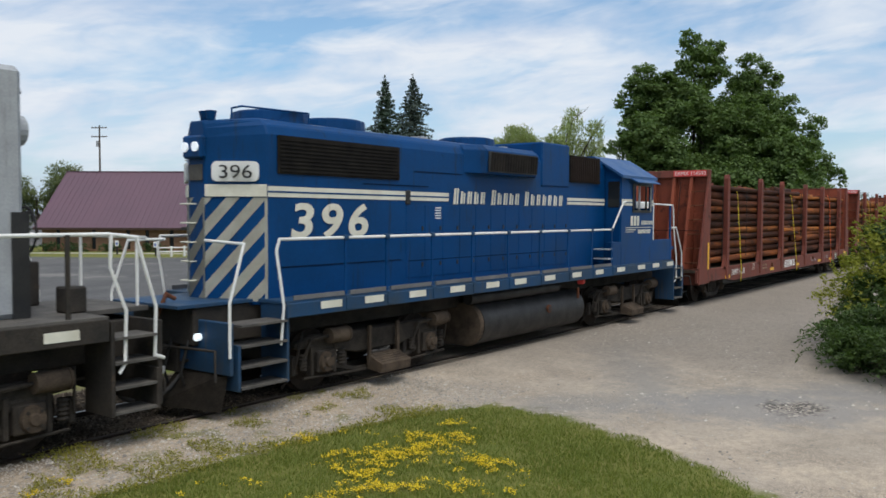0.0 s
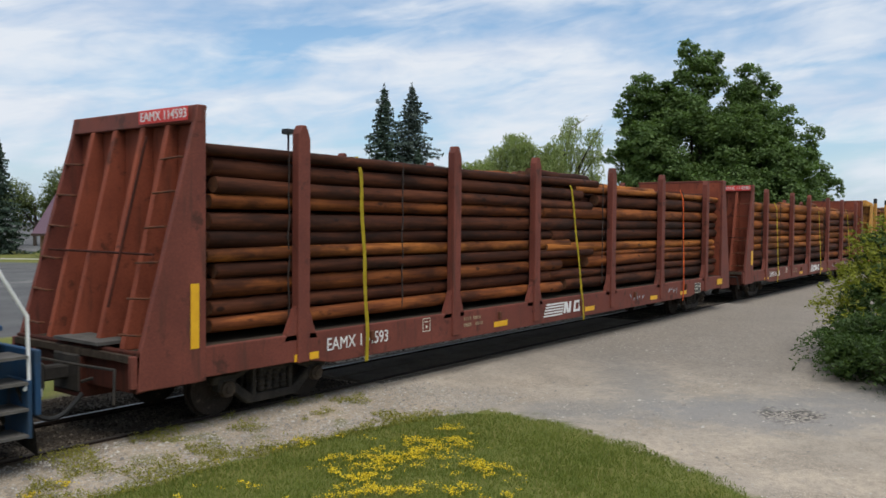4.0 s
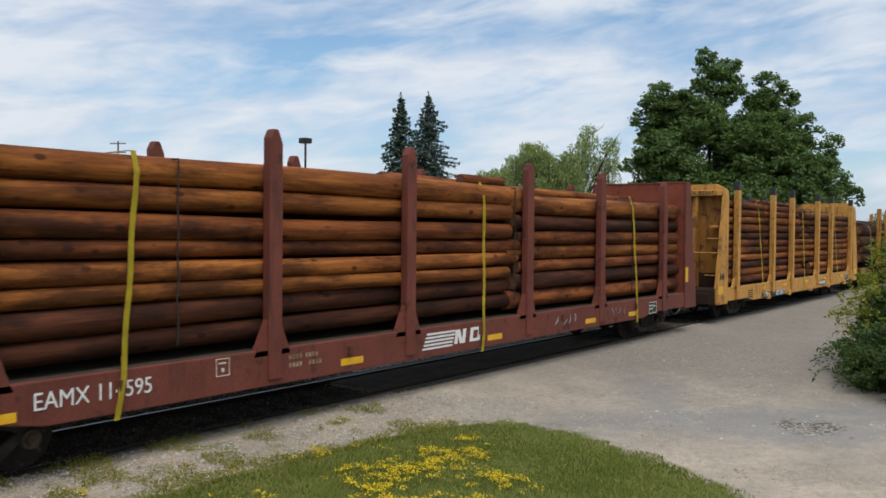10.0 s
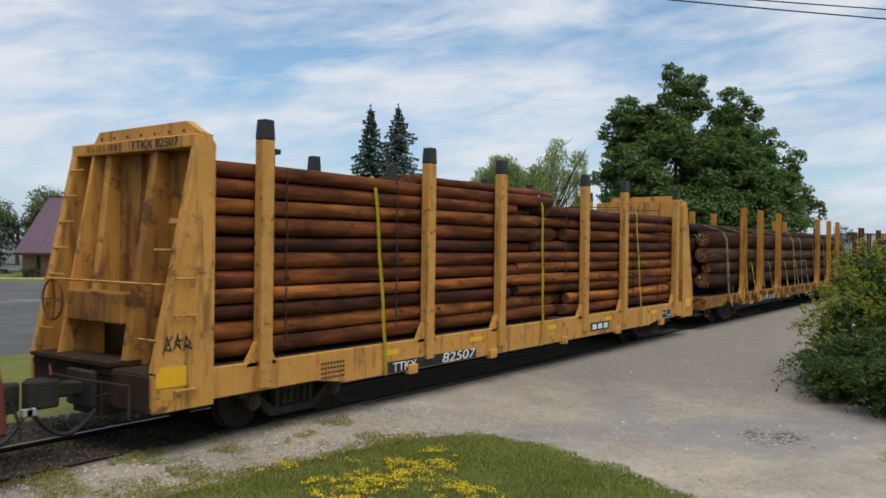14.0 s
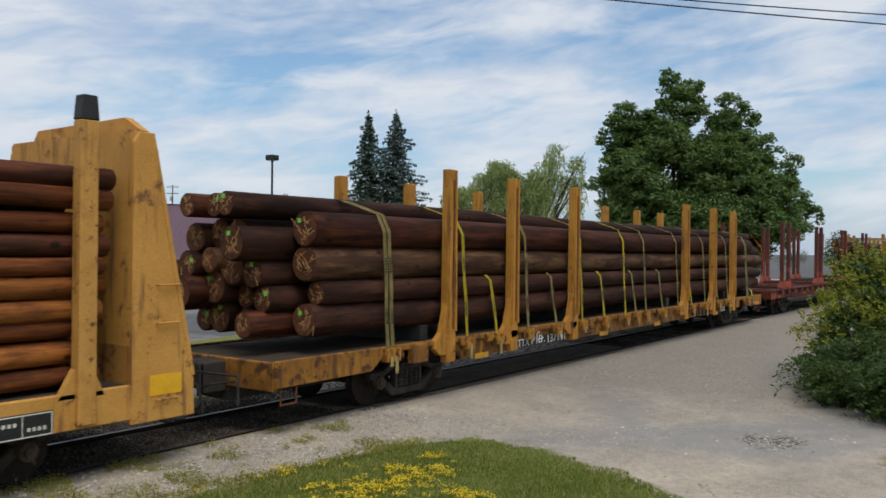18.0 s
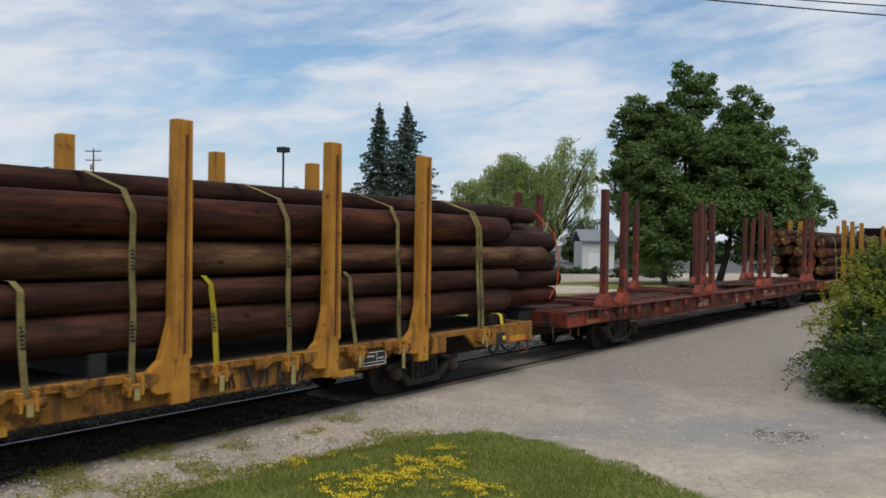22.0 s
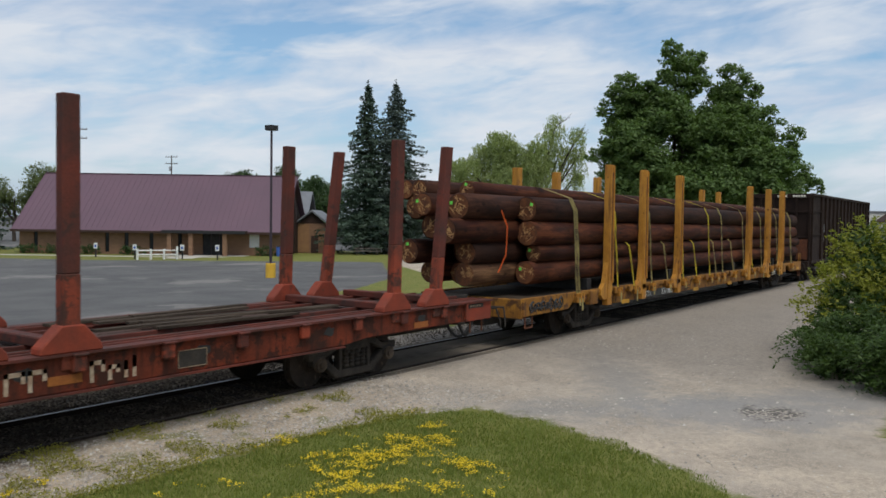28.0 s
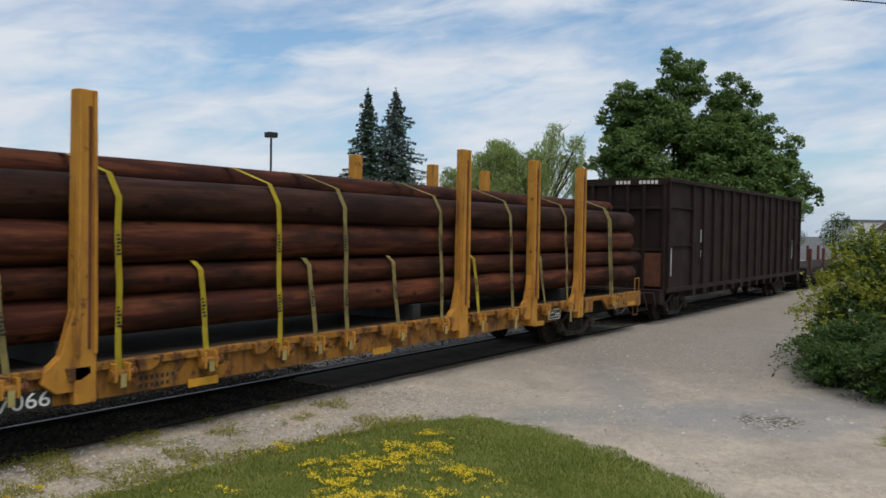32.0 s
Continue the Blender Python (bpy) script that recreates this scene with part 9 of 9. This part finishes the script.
def spruce(x, y, h, rad, material, label, seed, lean=0.0, bare=0.06):
    z = on_ground(x, y)
    t = thing("spruce", label, "tree", "spruces", x, y, z)
    limbs(t, [((0, 0, -0.3), (lean, 0, h * 0.98), 0.30)], 1, seed)
    rg = np.random.default_rng(seed)
    pts, face = [], []
    k = 0
    zz = h * bare
    while zz < h * 0.985:
        u = zz / h
        reach = rad * (1 - u) ** 0.85 * (0.84 + 0.34 * noise.noise((zz * 0.9, seed, 0))) + 0.12
        n = int(5 + 5 * (1 - u))
        for j in range(n):
            # a bough: it sags, its tip turns up, and sprays hang from both of its sides
            a = k * 2.399 + j * math.tau / n + rg.normal() * 0.22
            r = reach * rg.uniform(0.55, 1.15)
            m = max(5, int(r * 34))
            s = rg.uniform(0.10, 1.0, m)
            side = rg.normal(size=m) * (0.24 * r * (1.05 - s) + 0.05)
            hang = rg.exponential(0.17, m) * (0.5 + 0.5 * (1 - u))
            out = np.array([math.cos(a), math.sin(a)])
            line = np.stack([lean * u + out[0] * r * s - out[1] * side, out[1] * r * s + out[0] * side, zz - 0.34 * r * s ** 1.4 + 0.14 * r * s ** 3 - hang], 1)
            pts.append(line)
            f = np.tile(np.array([0.55 * out[0], 0.55 * out[1], 0.85]), (m, 1)) + rg.normal(size=(m, 3)) * 0.25
            face.append(f / np.linalg.norm(f, axis=1, keepdims=True))
        zz += 0.30 + 0.42 * (1 - u)
        k += 1
    top = np.stack([np.full(30, lean), np.zeros(30), np.linspace(h * 0.94, h * 1.01, 30)], 1) + rg.normal(size=(30, 3)) * 0.06
    pts.append(top)
    face.append(np.tile(np.array([0.0, 0.0, 1.0]), (30, 1)))
    leaf_cloud("foliage", np.concatenate(pts), 0.40, material, t, seed, up=0.3, aspect=0.40, facing=np.concatenate(face))
    return t


spruce(74.6, 53.4, 20.2, 7.4, f_spruce, "tall dark spruce with bare lower trunks showing", 3, bare=0.10)
spruce(78.1, 52.0, 20.6, 9.2, f_blue_spruce, "tall blue-grey spruce with drooping boughs", 6, bare=0.05)
spruce(76.4, 49.6, 12.5, 4.6, f_spruce, "dark lower spruce beneath the tall ones", 17, bare=0.16)
spruce(47.6, 90.0, 13.5, 4.6, f_spruce, "dark spruce standing at the church's end", 9, bare=0.02)


def willow(x, y, masses, seed, label, density, hang, leaf, twigs):
    """Rounded masses (across, height, radius) of fine leaves, long hanging fronds below them, forked limbs inside."""
    z = on_ground(x, y)
    t = thing("willow", label, "tree", "willows", x, y, z)
    R = np.array([0.579, -0.815, 0.0])
    F = np.array([0.815, 0.579, 0.0])
    rg = np.random.default_rng(seed)
    lobes = []
    for u, h, r in masses:
        for _ in range(2):
            p = R * (u + rg.normal() * 0.3) + F * rg.uniform(-1.6, 1.6)
            lobes.append((p[0], p[1], h + rg.normal() * 0.15, r * rg.uniform(0.8, 1.0)))
    limbs(t, [((0, 0, -0.3), (0.1, 0, 4.0), 0.46)] + [((0.05, 0, 2.6 + 0.1 * (k % 6)), (l[0], l[1], l[2]), 0.20) for k, l in enumerate(lobes)], 1, seed)
    pts, face = tufts(lobes, 15 * density, seed, 0.34)
    cloud_pts = [pts]
    for l in lobes:
        for j in range(int(density * 46)):
            d = rg.normal(size=3)
            d /= np.linalg.norm(d)
            s = np.array(l[:3]) + d * l[3] * np.array([1.05, 1.05, 0.7]) * rg.uniform(0.7, 1.0)
            length = hang * rg.uniform(0.25, 1.0) ** 1.3 * max(0.4, s[2] - 1.2)
            m = max(5, int(length * 6.5))
            v = np.linspace(0, 1, m)
            sway = rg.normal(size=2) * 0.10
            line = s + np.stack([sway[0] * v * length, sway[1] * v * length, -length * v], 1)
            cloud_pts.append(line + rg.normal(size=line.shape) * 0.07)
    leaf_cloud("foliage", np.concatenate(cloud_pts), leaf, f_willow, t, seed, droop=0.55, aspect=0.32)
    for k in range(twigs):
        l = lobes[rg.integers(len(lobes))]
        q = Vector(l[:3]) + Vector((R * rg.uniform(0.2, 1.5) + np.array([0, 0, rg.uniform(0.2, 1.2)])) * l[3])
        bm = bmesh.new()
        rod(bm, Vector(l[:3]), q, 0.035, 0.010, 5)
        rod(bm, Vector(l[:3]).lerp(q, 0.6), q + Vector((rg.normal() * 0.3, rg.normal() * 0.3, 0.45)), 0.018, 0.008, 5)
        part("bare_twig", bm, m_bark, t)
    return t


willow(80.1, 34.2, ((-3.7, 12.0, 2.1), (-5.0, 10.8, 1.9), (-2.2, 11.2, 2.0), (-7.0, 9.6, 1.8), (-8.6, 9.0, 1.5), (-9.2, 7.2, 1.3), (-7.2, 7.0, 2.0), (-3.6, 7.8, 2.4), (-0.8, 9.4, 1.9), (-8.6, 5.0, 1.4), (-5.6, 5.2, 1.8), (0.3, 11.4, 1.5)), 5, "weeping willow with pale green hanging fronds", 1.0, 0.80, 0.34, 0)
willow(82.4, 35.2, ((2.8, 14.6, 1.5), (4.2, 13.2, 1.3), (1.3, 13.0, 1.5), (4.7, 11.2, 1.1), (2.6, 11.4, 1.5), (4.4, 8.8, 1.0), (1.6, 9.4, 1.3)), 8, "thin pale willow with bare twigs at its edge", 0.42, 0.45, 0.28, 22)


def far_tree(x, y, h, w, material, seed, label="distant green tree beyond the church"):
    t = thing("tree", label, "tree", "distant trees", x, y, on_ground(x, y))
    rnd = random.Random(seed)
    lobes = [(rnd.uniform(-0.6, 0.6) * w, rnd.uniform(-0.6, 0.6) * w, h * rnd.uniform(0.45, 0.86), w * rnd.uniform(0.35, 0.55)) for _ in range(8)]
    limbs(t, [((0, 0, -0.3), (0.1, 0, h * 0.6), 0.03 * h)] + [((0, 0, h * 0.3), (l[0], l[1], l[2]), 0.012 * h) for l in lobes[:5]], 1, seed)
    pts, face = tufts(lobes, 9, seed, 0.04 * h)
    leaf_cloud("crown", pts, 0.036 * h, material, t, seed, facing=face)


for i, (x, y, h, w, m) in enumerate(((67.0, 119.4, 11.0, 7.0, f_far_pale), (60.5, 126, 9.5, 6, f_far), (114.5, 121.6, 15.0, 5.0, f_far), (110.0, 128.0, 12.5, 5.0, f_far_pale), (113.4, 105.8, 13.5, 5.5, f_far),
                                     (103.1, 85.8, 12.8, 5.0, f_far), (98.0, 94.0, 10.5, 4.5, f_far), (120.8, 164.4, 13.5, 6.0, f_far), (109.0, 96.0, 12.0, 4.6, f_far), (132.0, 93.0, 10.5, 5.0, f_far),
                                     (129.0, 80.0, 9.0, 4.5, f_far_pale), (138.0, 74.0, 8.0, 5.0, f_far), (150, 66, 9.0, 6.0, f_far), (152, 46, 6.0, 4.0, f_far), (165, 34, 6.0, 4.0, f_far), (132, 18, 4.0, 3.0, f_far),
                                     (150, 12, 4.2, 3.0, f_far), (95.0, 6.3, 5.4, 2.3, f_far))):
    far_tree(x, y, h, w, m, 40 + i)


def far_woods():
    """Dark mixed trees and shrubs along the far side of the street."""
    rg = np.random.default_rng(12)
    lobes = []
    for k in range(110):
        u = rg.uniform(-75, 62)
        d = 186 + rg.uniform(-10, 14)
        x, y = 0.815 * d + 0.579 * u, 0.579 * d - 0.815 * u - 10
        r = rg.uniform(1.4, 2.9)
        lobes.append((x, y, on_ground(x, y) + rg.uniform(0.6, 1.5) * r, r))
    pts, face = tufts(lobes, 8, 5, 0.6)
    w = leaf_cloud("far_woods", pts, 0.75, f_far, None, 6, facing=face)
    tagged(w, "dark belt of distant trees across the street", "trees", kind="stuff")


far_woods()


def street_hedge():
    h = thing("hedge", "low dark hedge between the gravel lane and the street", "hedge")
    rg = np.random.default_rng(15)
    lobes = []
    for k in range(44):
        u = k / 43
        x, y = 86.0 + 9.5 * u + rg.normal() * 0.3, 53.5 - 18.0 * u + rg.normal() * 0.3
        lobes.append((x, y, on_ground(x, y) + rg.uniform(0.15, 0.45), rg.uniform(0.4, 0.75)))
    pts, face = tufts(lobes, 18, 9, 0.25)
    leaf_cloud("foliage", pts, 0.30, f_far, h, 4, facing=face)


street_hedge()


def verge_bush(x, y, w, h, seed):
    """Low dark bush on the verge under the big tree."""
    b = thing("bush", "low dark bush on the shaded verge", "bush", x=x, y=y, z=on_ground(x, y))
    rg = np.random.default_rng(seed)
    lobes = [(0.579 * v * w, -0.815 * v * w, rg.uniform(0.35, 0.6) * h, rg.uniform(0.35, 0.5) * h) for v in np.linspace(-0.45, 0.45, 7)]
    limbs(b, [((0, 0, -0.1), lobes[k][:3], 0.05) for k in (1, 3, 5)], 1, 3)
    pts, face = tufts(lobes, 30, seed, 0.16)
    leaf_cloud("foliage", pts, 0.2, f_far, b, seed, facing=face)


verge_bush(76.2, 22.8, 2.4, 1.3, 21)


def hedge_row():
    rg = np.random.default_rng(5)
    h = thing("hedge", "low dark hedge of shrubs by the far lane", "hedge", x=0, y=0)
    lobes = []
    for k in range(26):
        x, y = 82 + k * 1.0 + rg.normal() * 0.4, 20.5 + k * 0.62 + rg.normal() * 0.5
        lobes.append((x, y, on_ground(x, y) + rg.uniform(0.5, 1.4), rg.uniform(0.8, 1.5)))
    leaf_cloud("foliage", blobs(lobes, 800, 7, 0.18, 8), 0.34, f_far, h, 3)
    bm = bmesh.new()
    for x, y, z, r in lobes[::3]:
        rod(bm, (x, y, on_ground(x, y) - 0.1), (x, y, z), 0.05, 0.02, 6)
    part("stem", bm, m_bark, h)
    for i, (v, w) in enumerate(((1.2, 1.0), (4.2, 1.2), (8.0, 0.9), (12.6, 1.1), (27.0, 0.8))):
        c, s = math.cos(radians(-54.6)), math.sin(radians(-54.6))
        x, y = 46.7 + v * c + 0.9 * s, 78.9 + v * s - 0.9 * c
        b = thing("foundation_shrub", "clipped dark shrub against the brick wall", "shrub", "foundation shrubs", x, y, on_ground(x, y))
        leaf_cloud("foliage", blobs([(0, 0, 0.45, 0.6), (w * 0.7 * c, w * 0.7 * s, 0.4, 0.6), (-w * 0.7 * c, -w * 0.7 * s, 0.4, 0.6)], 90, 6, 0.1, i), 0.22, f_far, b, i)


hedge_row()


def roadside_shrub():
    """Spreading shrub beside the drive: dark inside, yellow-green tips, feathery low side."""
    b = thing("shrub", "dense spreading evergreen shrub with yellow-green tips", "shrub", x=20.3, y=-8.2, z=on_ground(20.3, -8.2))
    lobes = [(0.9, 0.2, 1.75, 1.0), (1.0, 0.95, 1.72, 0.90), (0.55, 1.10, 1.10, 0.85), (1.7, 0.55, 2.0, 0.85), (0.1, 0.8, 0.95, 0.85), (1.5, 1.2, 1.2, 0.8), (0.6, -0.9, 2.0, 1.15), (1.7, -0.6, 2.0, 1.1), (-0.2, -0.2, 1.25, 0.95), (-0.9, -1.0, 1.35, 1.05), (0.3, -2.1, 2.2, 1.3), (-1.5, -1.9, 1.25, 1.1),
             (1.8, -2.2, 2.4, 1.4), (-0.8, -3.1, 2.0, 1.4), (-2.2, -2.9, 1.2, 1.1), (1.2, -4.0, 2.5, 1.5), (-0.6, -4.8, 2.1, 1.5), (-2.6, -4.2, 1.3, 1.2)]
    low = [(-0.7, 1.25, 0.42, 0.62), (-1.15, 0.75, 0.52, 0.70), (-1.7, 0.15, 0.50, 0.75), (-2.2, -0.5, 0.50, 0.80), (-2.7, -1.1, 0.50, 0.85), (-3.1, -2.0, 0.50, 0.9), (-0.3, 0.5, 0.7, 0.7), (-3.4, -3.0, 0.5, 0.9),
           (-2.0, 0.95, 0.36, 0.50), (-2.6, 0.45, 0.40, 0.60), (-3.2, -0.1, 0.44, 0.70), (-3.8, -0.7, 0.5, 0.8), (-1.9, 0.2, 0.75, 0.75), (-2.6, -0.6, 0.85, 0.85), (-3.4, -1.4, 0.9, 0.9)]
    lobes = [(x + 0.26 * (z > 1.15), y - 0.37 * (z > 1.15), z, r) for x, y, z, r in lobes]
    lobes += [(1.45, 0.45, 2.15, 0.75), (1.9, 0.7, 2.35, 0.75)]
    limbs(b, [((0.2, -0.6, -0.1), (l[0], l[1], l[2]), 0.05) for l in lobes[:9]], 1, 3)
    pts, face = tufts(lobes, 330, 3, 0.13)
    leaf_cloud("inner_foliage", pts, 0.125, f_bush, b, 3, aspect=0.38, facing=face)
    pts, face = tufts(low, 330, 4, 0.11)
    leaf_cloud("low_foliage", pts, 0.115, f_bush, b, 4, aspect=0.34, facing=face)
    # bright young shoots: small fans of narrow leaves that stand out from the mass
    rg = np.random.default_rng(7)
    tips = []
    for x, y, z, r in lobes:
        for k in range(int(150 * r * r)):
            d = rg.normal(size=3)
            d[2] = abs(d[2]) * 0.9 - 0.25
            d /= np.linalg.norm(d)
            base = np.array([x, y, z]) + d * r * rg.uniform(0.94, 1.10)
            way = d + np.array([0, 0, 0.5]) + rg.normal(size=3) * 0.35
            way /= np.linalg.norm(way)
            v = np.linspace(0, 0.24, 9)[:, None]
            tips.append(base + way * v + rg.normal(size=(9, 3)) * 0.028)
    leaf_cloud("tip_foliage", np.concatenate(tips), 0.115, f_bush_tip, b, 8, aspect=0.34)
    # long feathery sprays at the foot
    line = []
    for k in range(560):
        l = low[rg.integers(len(low))]
        a = rg.uniform(1.7, 3.9)
        s = np.array([l[0] + rg.normal() * 0.25, l[1] + rg.normal() * 0.25, rg.uniform(0.25, 0.85)])
        length = rg.uniform(0.35, 0.75)
        v = np.linspace(0, 1, 16)
        arc = np.stack([math.cos(a) * length * v, math.sin(a) * length * v, 0.45 * length * v - 0.75 * length * v ** 2], 1)
        q = s + arc
        q[:, 2] = np.maximum(q[:, 2], 0.03)
        line.append(q + rg.normal(size=q.shape) * 0.02)
    leaf_cloud("spray_foliage", np.concatenate(line), 0.11, f_bush, b, 5, aspect=0.3)


roadside_shrub()

FLOWERS = [(5.8, -4.4), (7.2, -6.3), (7.9, -6.0), (8.3, -5.4), (9.0, -4.8), (9.5, -3.9), (9.0, -3.5), (8.5, -3.4), (7.6, -3.4), (6.4, -4.0)]


def lawn():
    rg = np.random.default_rng(21)
    n = 150000
    x, y = rg.uniform(2.5, 11.8, n), rg.uniform(-9.5, -1.3, n)
    x[:26000], y[:26000] = rg.uniform(-6, 9.5, 26000), rg.uniform(-15, -2, 26000)
    d = mound_in(x, y)
    edge = np.array([noise.noise((a * 1.7, b * 1.7, 3)) for a, b in zip(x, y)])
    keep = (d + 0.25 * edge > 0.02)
    x, y = x[keep], y[keep]
    z = ground_z(x, y)
    m = len(x)
    h = rg.uniform(0.022, 0.060, m)
    a = rg.uniform(0, math.tau, m)
    w = rg.uniform(0.006, 0.011, m)
    lean = rg.uniform(0.2, 0.9, m) * h
    b = rg.uniform(0, math.tau, m)
    p0 = np.stack([x - w * np.cos(a), y - w * np.sin(a), z - 0.01], 1)
    p1 = np.stack([x + w * np.cos(a), y + w * np.sin(a), z - 0.01], 1)
    p2 = np.stack([x + lean * np.cos(b), y + lean * np.sin(b), z + h], 1)
    me = bpy.data.meshes.new("grass")
    me.vertices.add(3 * m)
    me.vertices.foreach_set("co", np.stack([p0, p1, p2], 1).astype(np.float32).ravel())
    me.loops.add(3 * m)
    me.loops.foreach_set("vertex_index", np.arange(3 * m, dtype=np.int32))
    me.polygons.add(m)
    me.polygons.foreach_set("loop_start", np.arange(0, 3 * m, 3, dtype=np.int32))
    me.update(calc_edges=True)
    me.materials.append(f_grass)
    tagged(new("grass", me), "short mown grass on a low bank", "grass", kind="stuff")
    # yellow creeping flowers in drifts
    n = 42000
    x, y = rg.uniform(3.5, 10.2, n), rg.uniform(-7.5, -1.2, n)
    clump = np.array([0.55 * noise.noise((a * 1.3, b * 1.3, 9)) + 0.6 * noise.noise((a * 4.1, b * 4.1, 2)) for a, b in zip(x, y)])
    inside = poly_in(FLOWERS, x, y)
    clump += 0.45 * np.array([noise.noise((a * 8.0, b * 8.0, 1)) for a, b in zip(x, y)])
    keep = ((inside > -0.3) & (clump > 0.02 + 0.42 * np.clip(0.6 - inside, 0, 1))) | ((inside > -1.2) & (clump > 0.62)) | ((y > -3.2) & (x < 8.6) & (mound_in(x, y) > -1.7) & (clump > 0.52))
    x, y = x[keep], y[keep]
    c = np.stack([x, y, ground_z(x, y) + rg.uniform(0.045, 0.085, len(x))], 1)
    c = np.repeat(c, 3, 0) + rg.normal(size=(3 * len(c), 3)) * np.array([0.024, 0.024, 0.006])
    f = leaf_cloud("yellow_flowers", c, 0.022, f_flower, None, 5, up=2.0, aspect=0.8)
    tagged(f, "drift of small bright yellow flowers in the grass", "flowers", kind="stuff")
    # weeds on the dirt between lawn and track, and pebbles over the drive
    n = 26000
    x, y = rg.uniform(2.0, 12.0, n), rg.uniform(-3.4, -0.9, n)
    clump = np.array([noise.noise((a * 1.6, b * 1.6, 4)) + 0.6 * noise.noise((a * 4.0, b * 4.0, 6)) for a, b in zip(x, y)])
    d = mound_in(x, y)
    keep = (d < 0.2) & (x < 10.3) & (clump > 0.12 + 0.25 * (x > 7) - 0.55 * np.exp(-np.clip(-d, 0, 9) / 0.28))
    x, y = x[keep], y[keep]
    c = np.stack([x, y, ground_z(x, y) + rg.uniform(0.0, 0.06, len(x))], 1)
    c = np.repeat(c, 3, 0) + rg.normal(size=(3 * len(c), 3)) * 0.02
    w = leaf_cloud("weeds", c, 0.035, f_weed, None, 6, up=0.6, aspect=0.35)
    tagged(w, "sparse low weeds on bare dirt", "weeds", kind="stuff")


lawn()


def pebbles():
    rg = np.random.default_rng(31)
    n = 84000
    x, y = rg.uniform(2, 26, n), rg.uniform(-12, -0.9, n)
    x[:34000], y[:34000] = rg.uniform(3, 12.5, 34000), rg.uniform(-3.4, -0.95, 34000)
    d = mound_in(x, y)
    clump = np.array([noise.noise((a * 0.45, b * 0.45, 14)) + 0.5 * noise.noise((a * 1.4, b * 1.4, 3)) for a, b in zip(x, y)])
    rim = np.exp(-np.clip(-d, 0, 9) / 0.55)
    scar = np.exp(-(((x - 13.6) / 0.75) ** 2 + ((y + 7.3) / 0.55) ** 2))
    streak = np.exp(-((0.60 * (x - 12.2) + 0.80 * (y + 6.6)) / 0.5) ** 2 - ((0.80 * (x - 12.2) - 0.60 * (y + 6.6)) / 2.4) ** 2) + np.exp(-((x - 12.4 - 0.35 * (y + 5.5)) / 0.45) ** 2 - ((y + 5.5) / 1.6) ** 2)
    keep = (d < 0.05) & (rg.uniform(size=n) < np.clip(0.10 + 0.5 * ((x < 12) & (y > -3.4)) + 0.75 * (clump > 0.25) + 0.9 * rim + 0.25 * scar + 0.9 * streak, 0, 1)) & ~((x > 18) & (y < -6.5))
    x, y = x[keep], y[keep]
    m = len(x)
    r = rg.gamma(2.2, 0.0042, m).clip(0.005, 0.04) * (1 + 0.5 * np.exp(-(((x - 13.8) / 0.6) ** 2 + ((y + 7.35) / 0.35) ** 2)))
    z = ground_z(x, y) + r * 0.25
    base = np.array([(1, 0, 0), (0, 1, 0), (-1, 0, 0), (0, -1, 0), (0, 0, 1)], float)
    jit = rg.uniform(0.6, 1.25, size=(m, 5, 3)) * base * r[:, None, None] * np.array([1, 1, 0.7])
    a = rg.uniform(0, math.tau, m)
    ca, sa = np.cos(a)[:, None], np.sin(a)[:, None]
    v = np.stack([jit[:, :, 0] * ca - jit[:, :, 1] * sa, jit[:, :, 0] * sa + jit[:, :, 1] * ca, jit[:, :, 2]], 2) + np.stack([x, y, z], 1)[:, None, :]
    tri = np.array([(0, 1, 4), (1, 2, 4), (2, 3, 4), (3, 0, 4)])
    f = (np.arange(m)[:, None, None] * 5 + tri[None]).reshape(-1)
    me = bpy.data.meshes.new("pebbles")
    me.vertices.add(5 * m)
    me.vertices.foreach_set("co", v.astype(np.float32).ravel())
    me.loops.add(len(f))
    me.loops.foreach_set("vertex_index", f.astype(np.int32))
    me.polygons.add(len(f) // 3)
    me.polygons.foreach_set("loop_start", np.arange(0, len(f), 3, dtype=np.int32))
    me.update(calc_edges=True)
    mat = bpy.data.materials.new("loose_stone")
    mat.use_nodes = True
    t = mat.node_tree
    g = t.nodes.new("ShaderNodeNewGeometry")
    t.links.new(ramp(t, g.outputs["Random Per Island"], [(0.0, (0.17, 0.155, 0.14)), (0.35, (0.31, 0.28, 0.245)), (0.8, (0.40, 0.36, 0.305)), (1.0, (0.50, 0.46, 0.40))]), t.nodes["Principled BSDF"].inputs["Base Color"])
    t.nodes["Principled BSDF"].inputs["Roughness"].default_value = 0.9
    me.materials.append(mat)
    tagged(new("pebbles", me), "loose pale limestone pebbles on the drive", "gravel", kind="stuff")


pebbles()


def rolled(t):
    return float(np.interp(t, [a for a, _ in ROLLED], [b for _, b in ROLLED]))


def motions():
    """The whole train rolls towards -x; every wheelset turns with it."""
    for ob, at in MOVERS:
        walk(ob, [(t, pose(at - s, 0, 0)) for t, s in ROLLED])
    times = [k * 0.1 for k in range(321)]
    for w, x, r in WHEELS:
        walk(w, [(t, pose(x, 0, r, 0, math.degrees(-rolled(t) / r) % 360, 0)) for t in times])


motions()
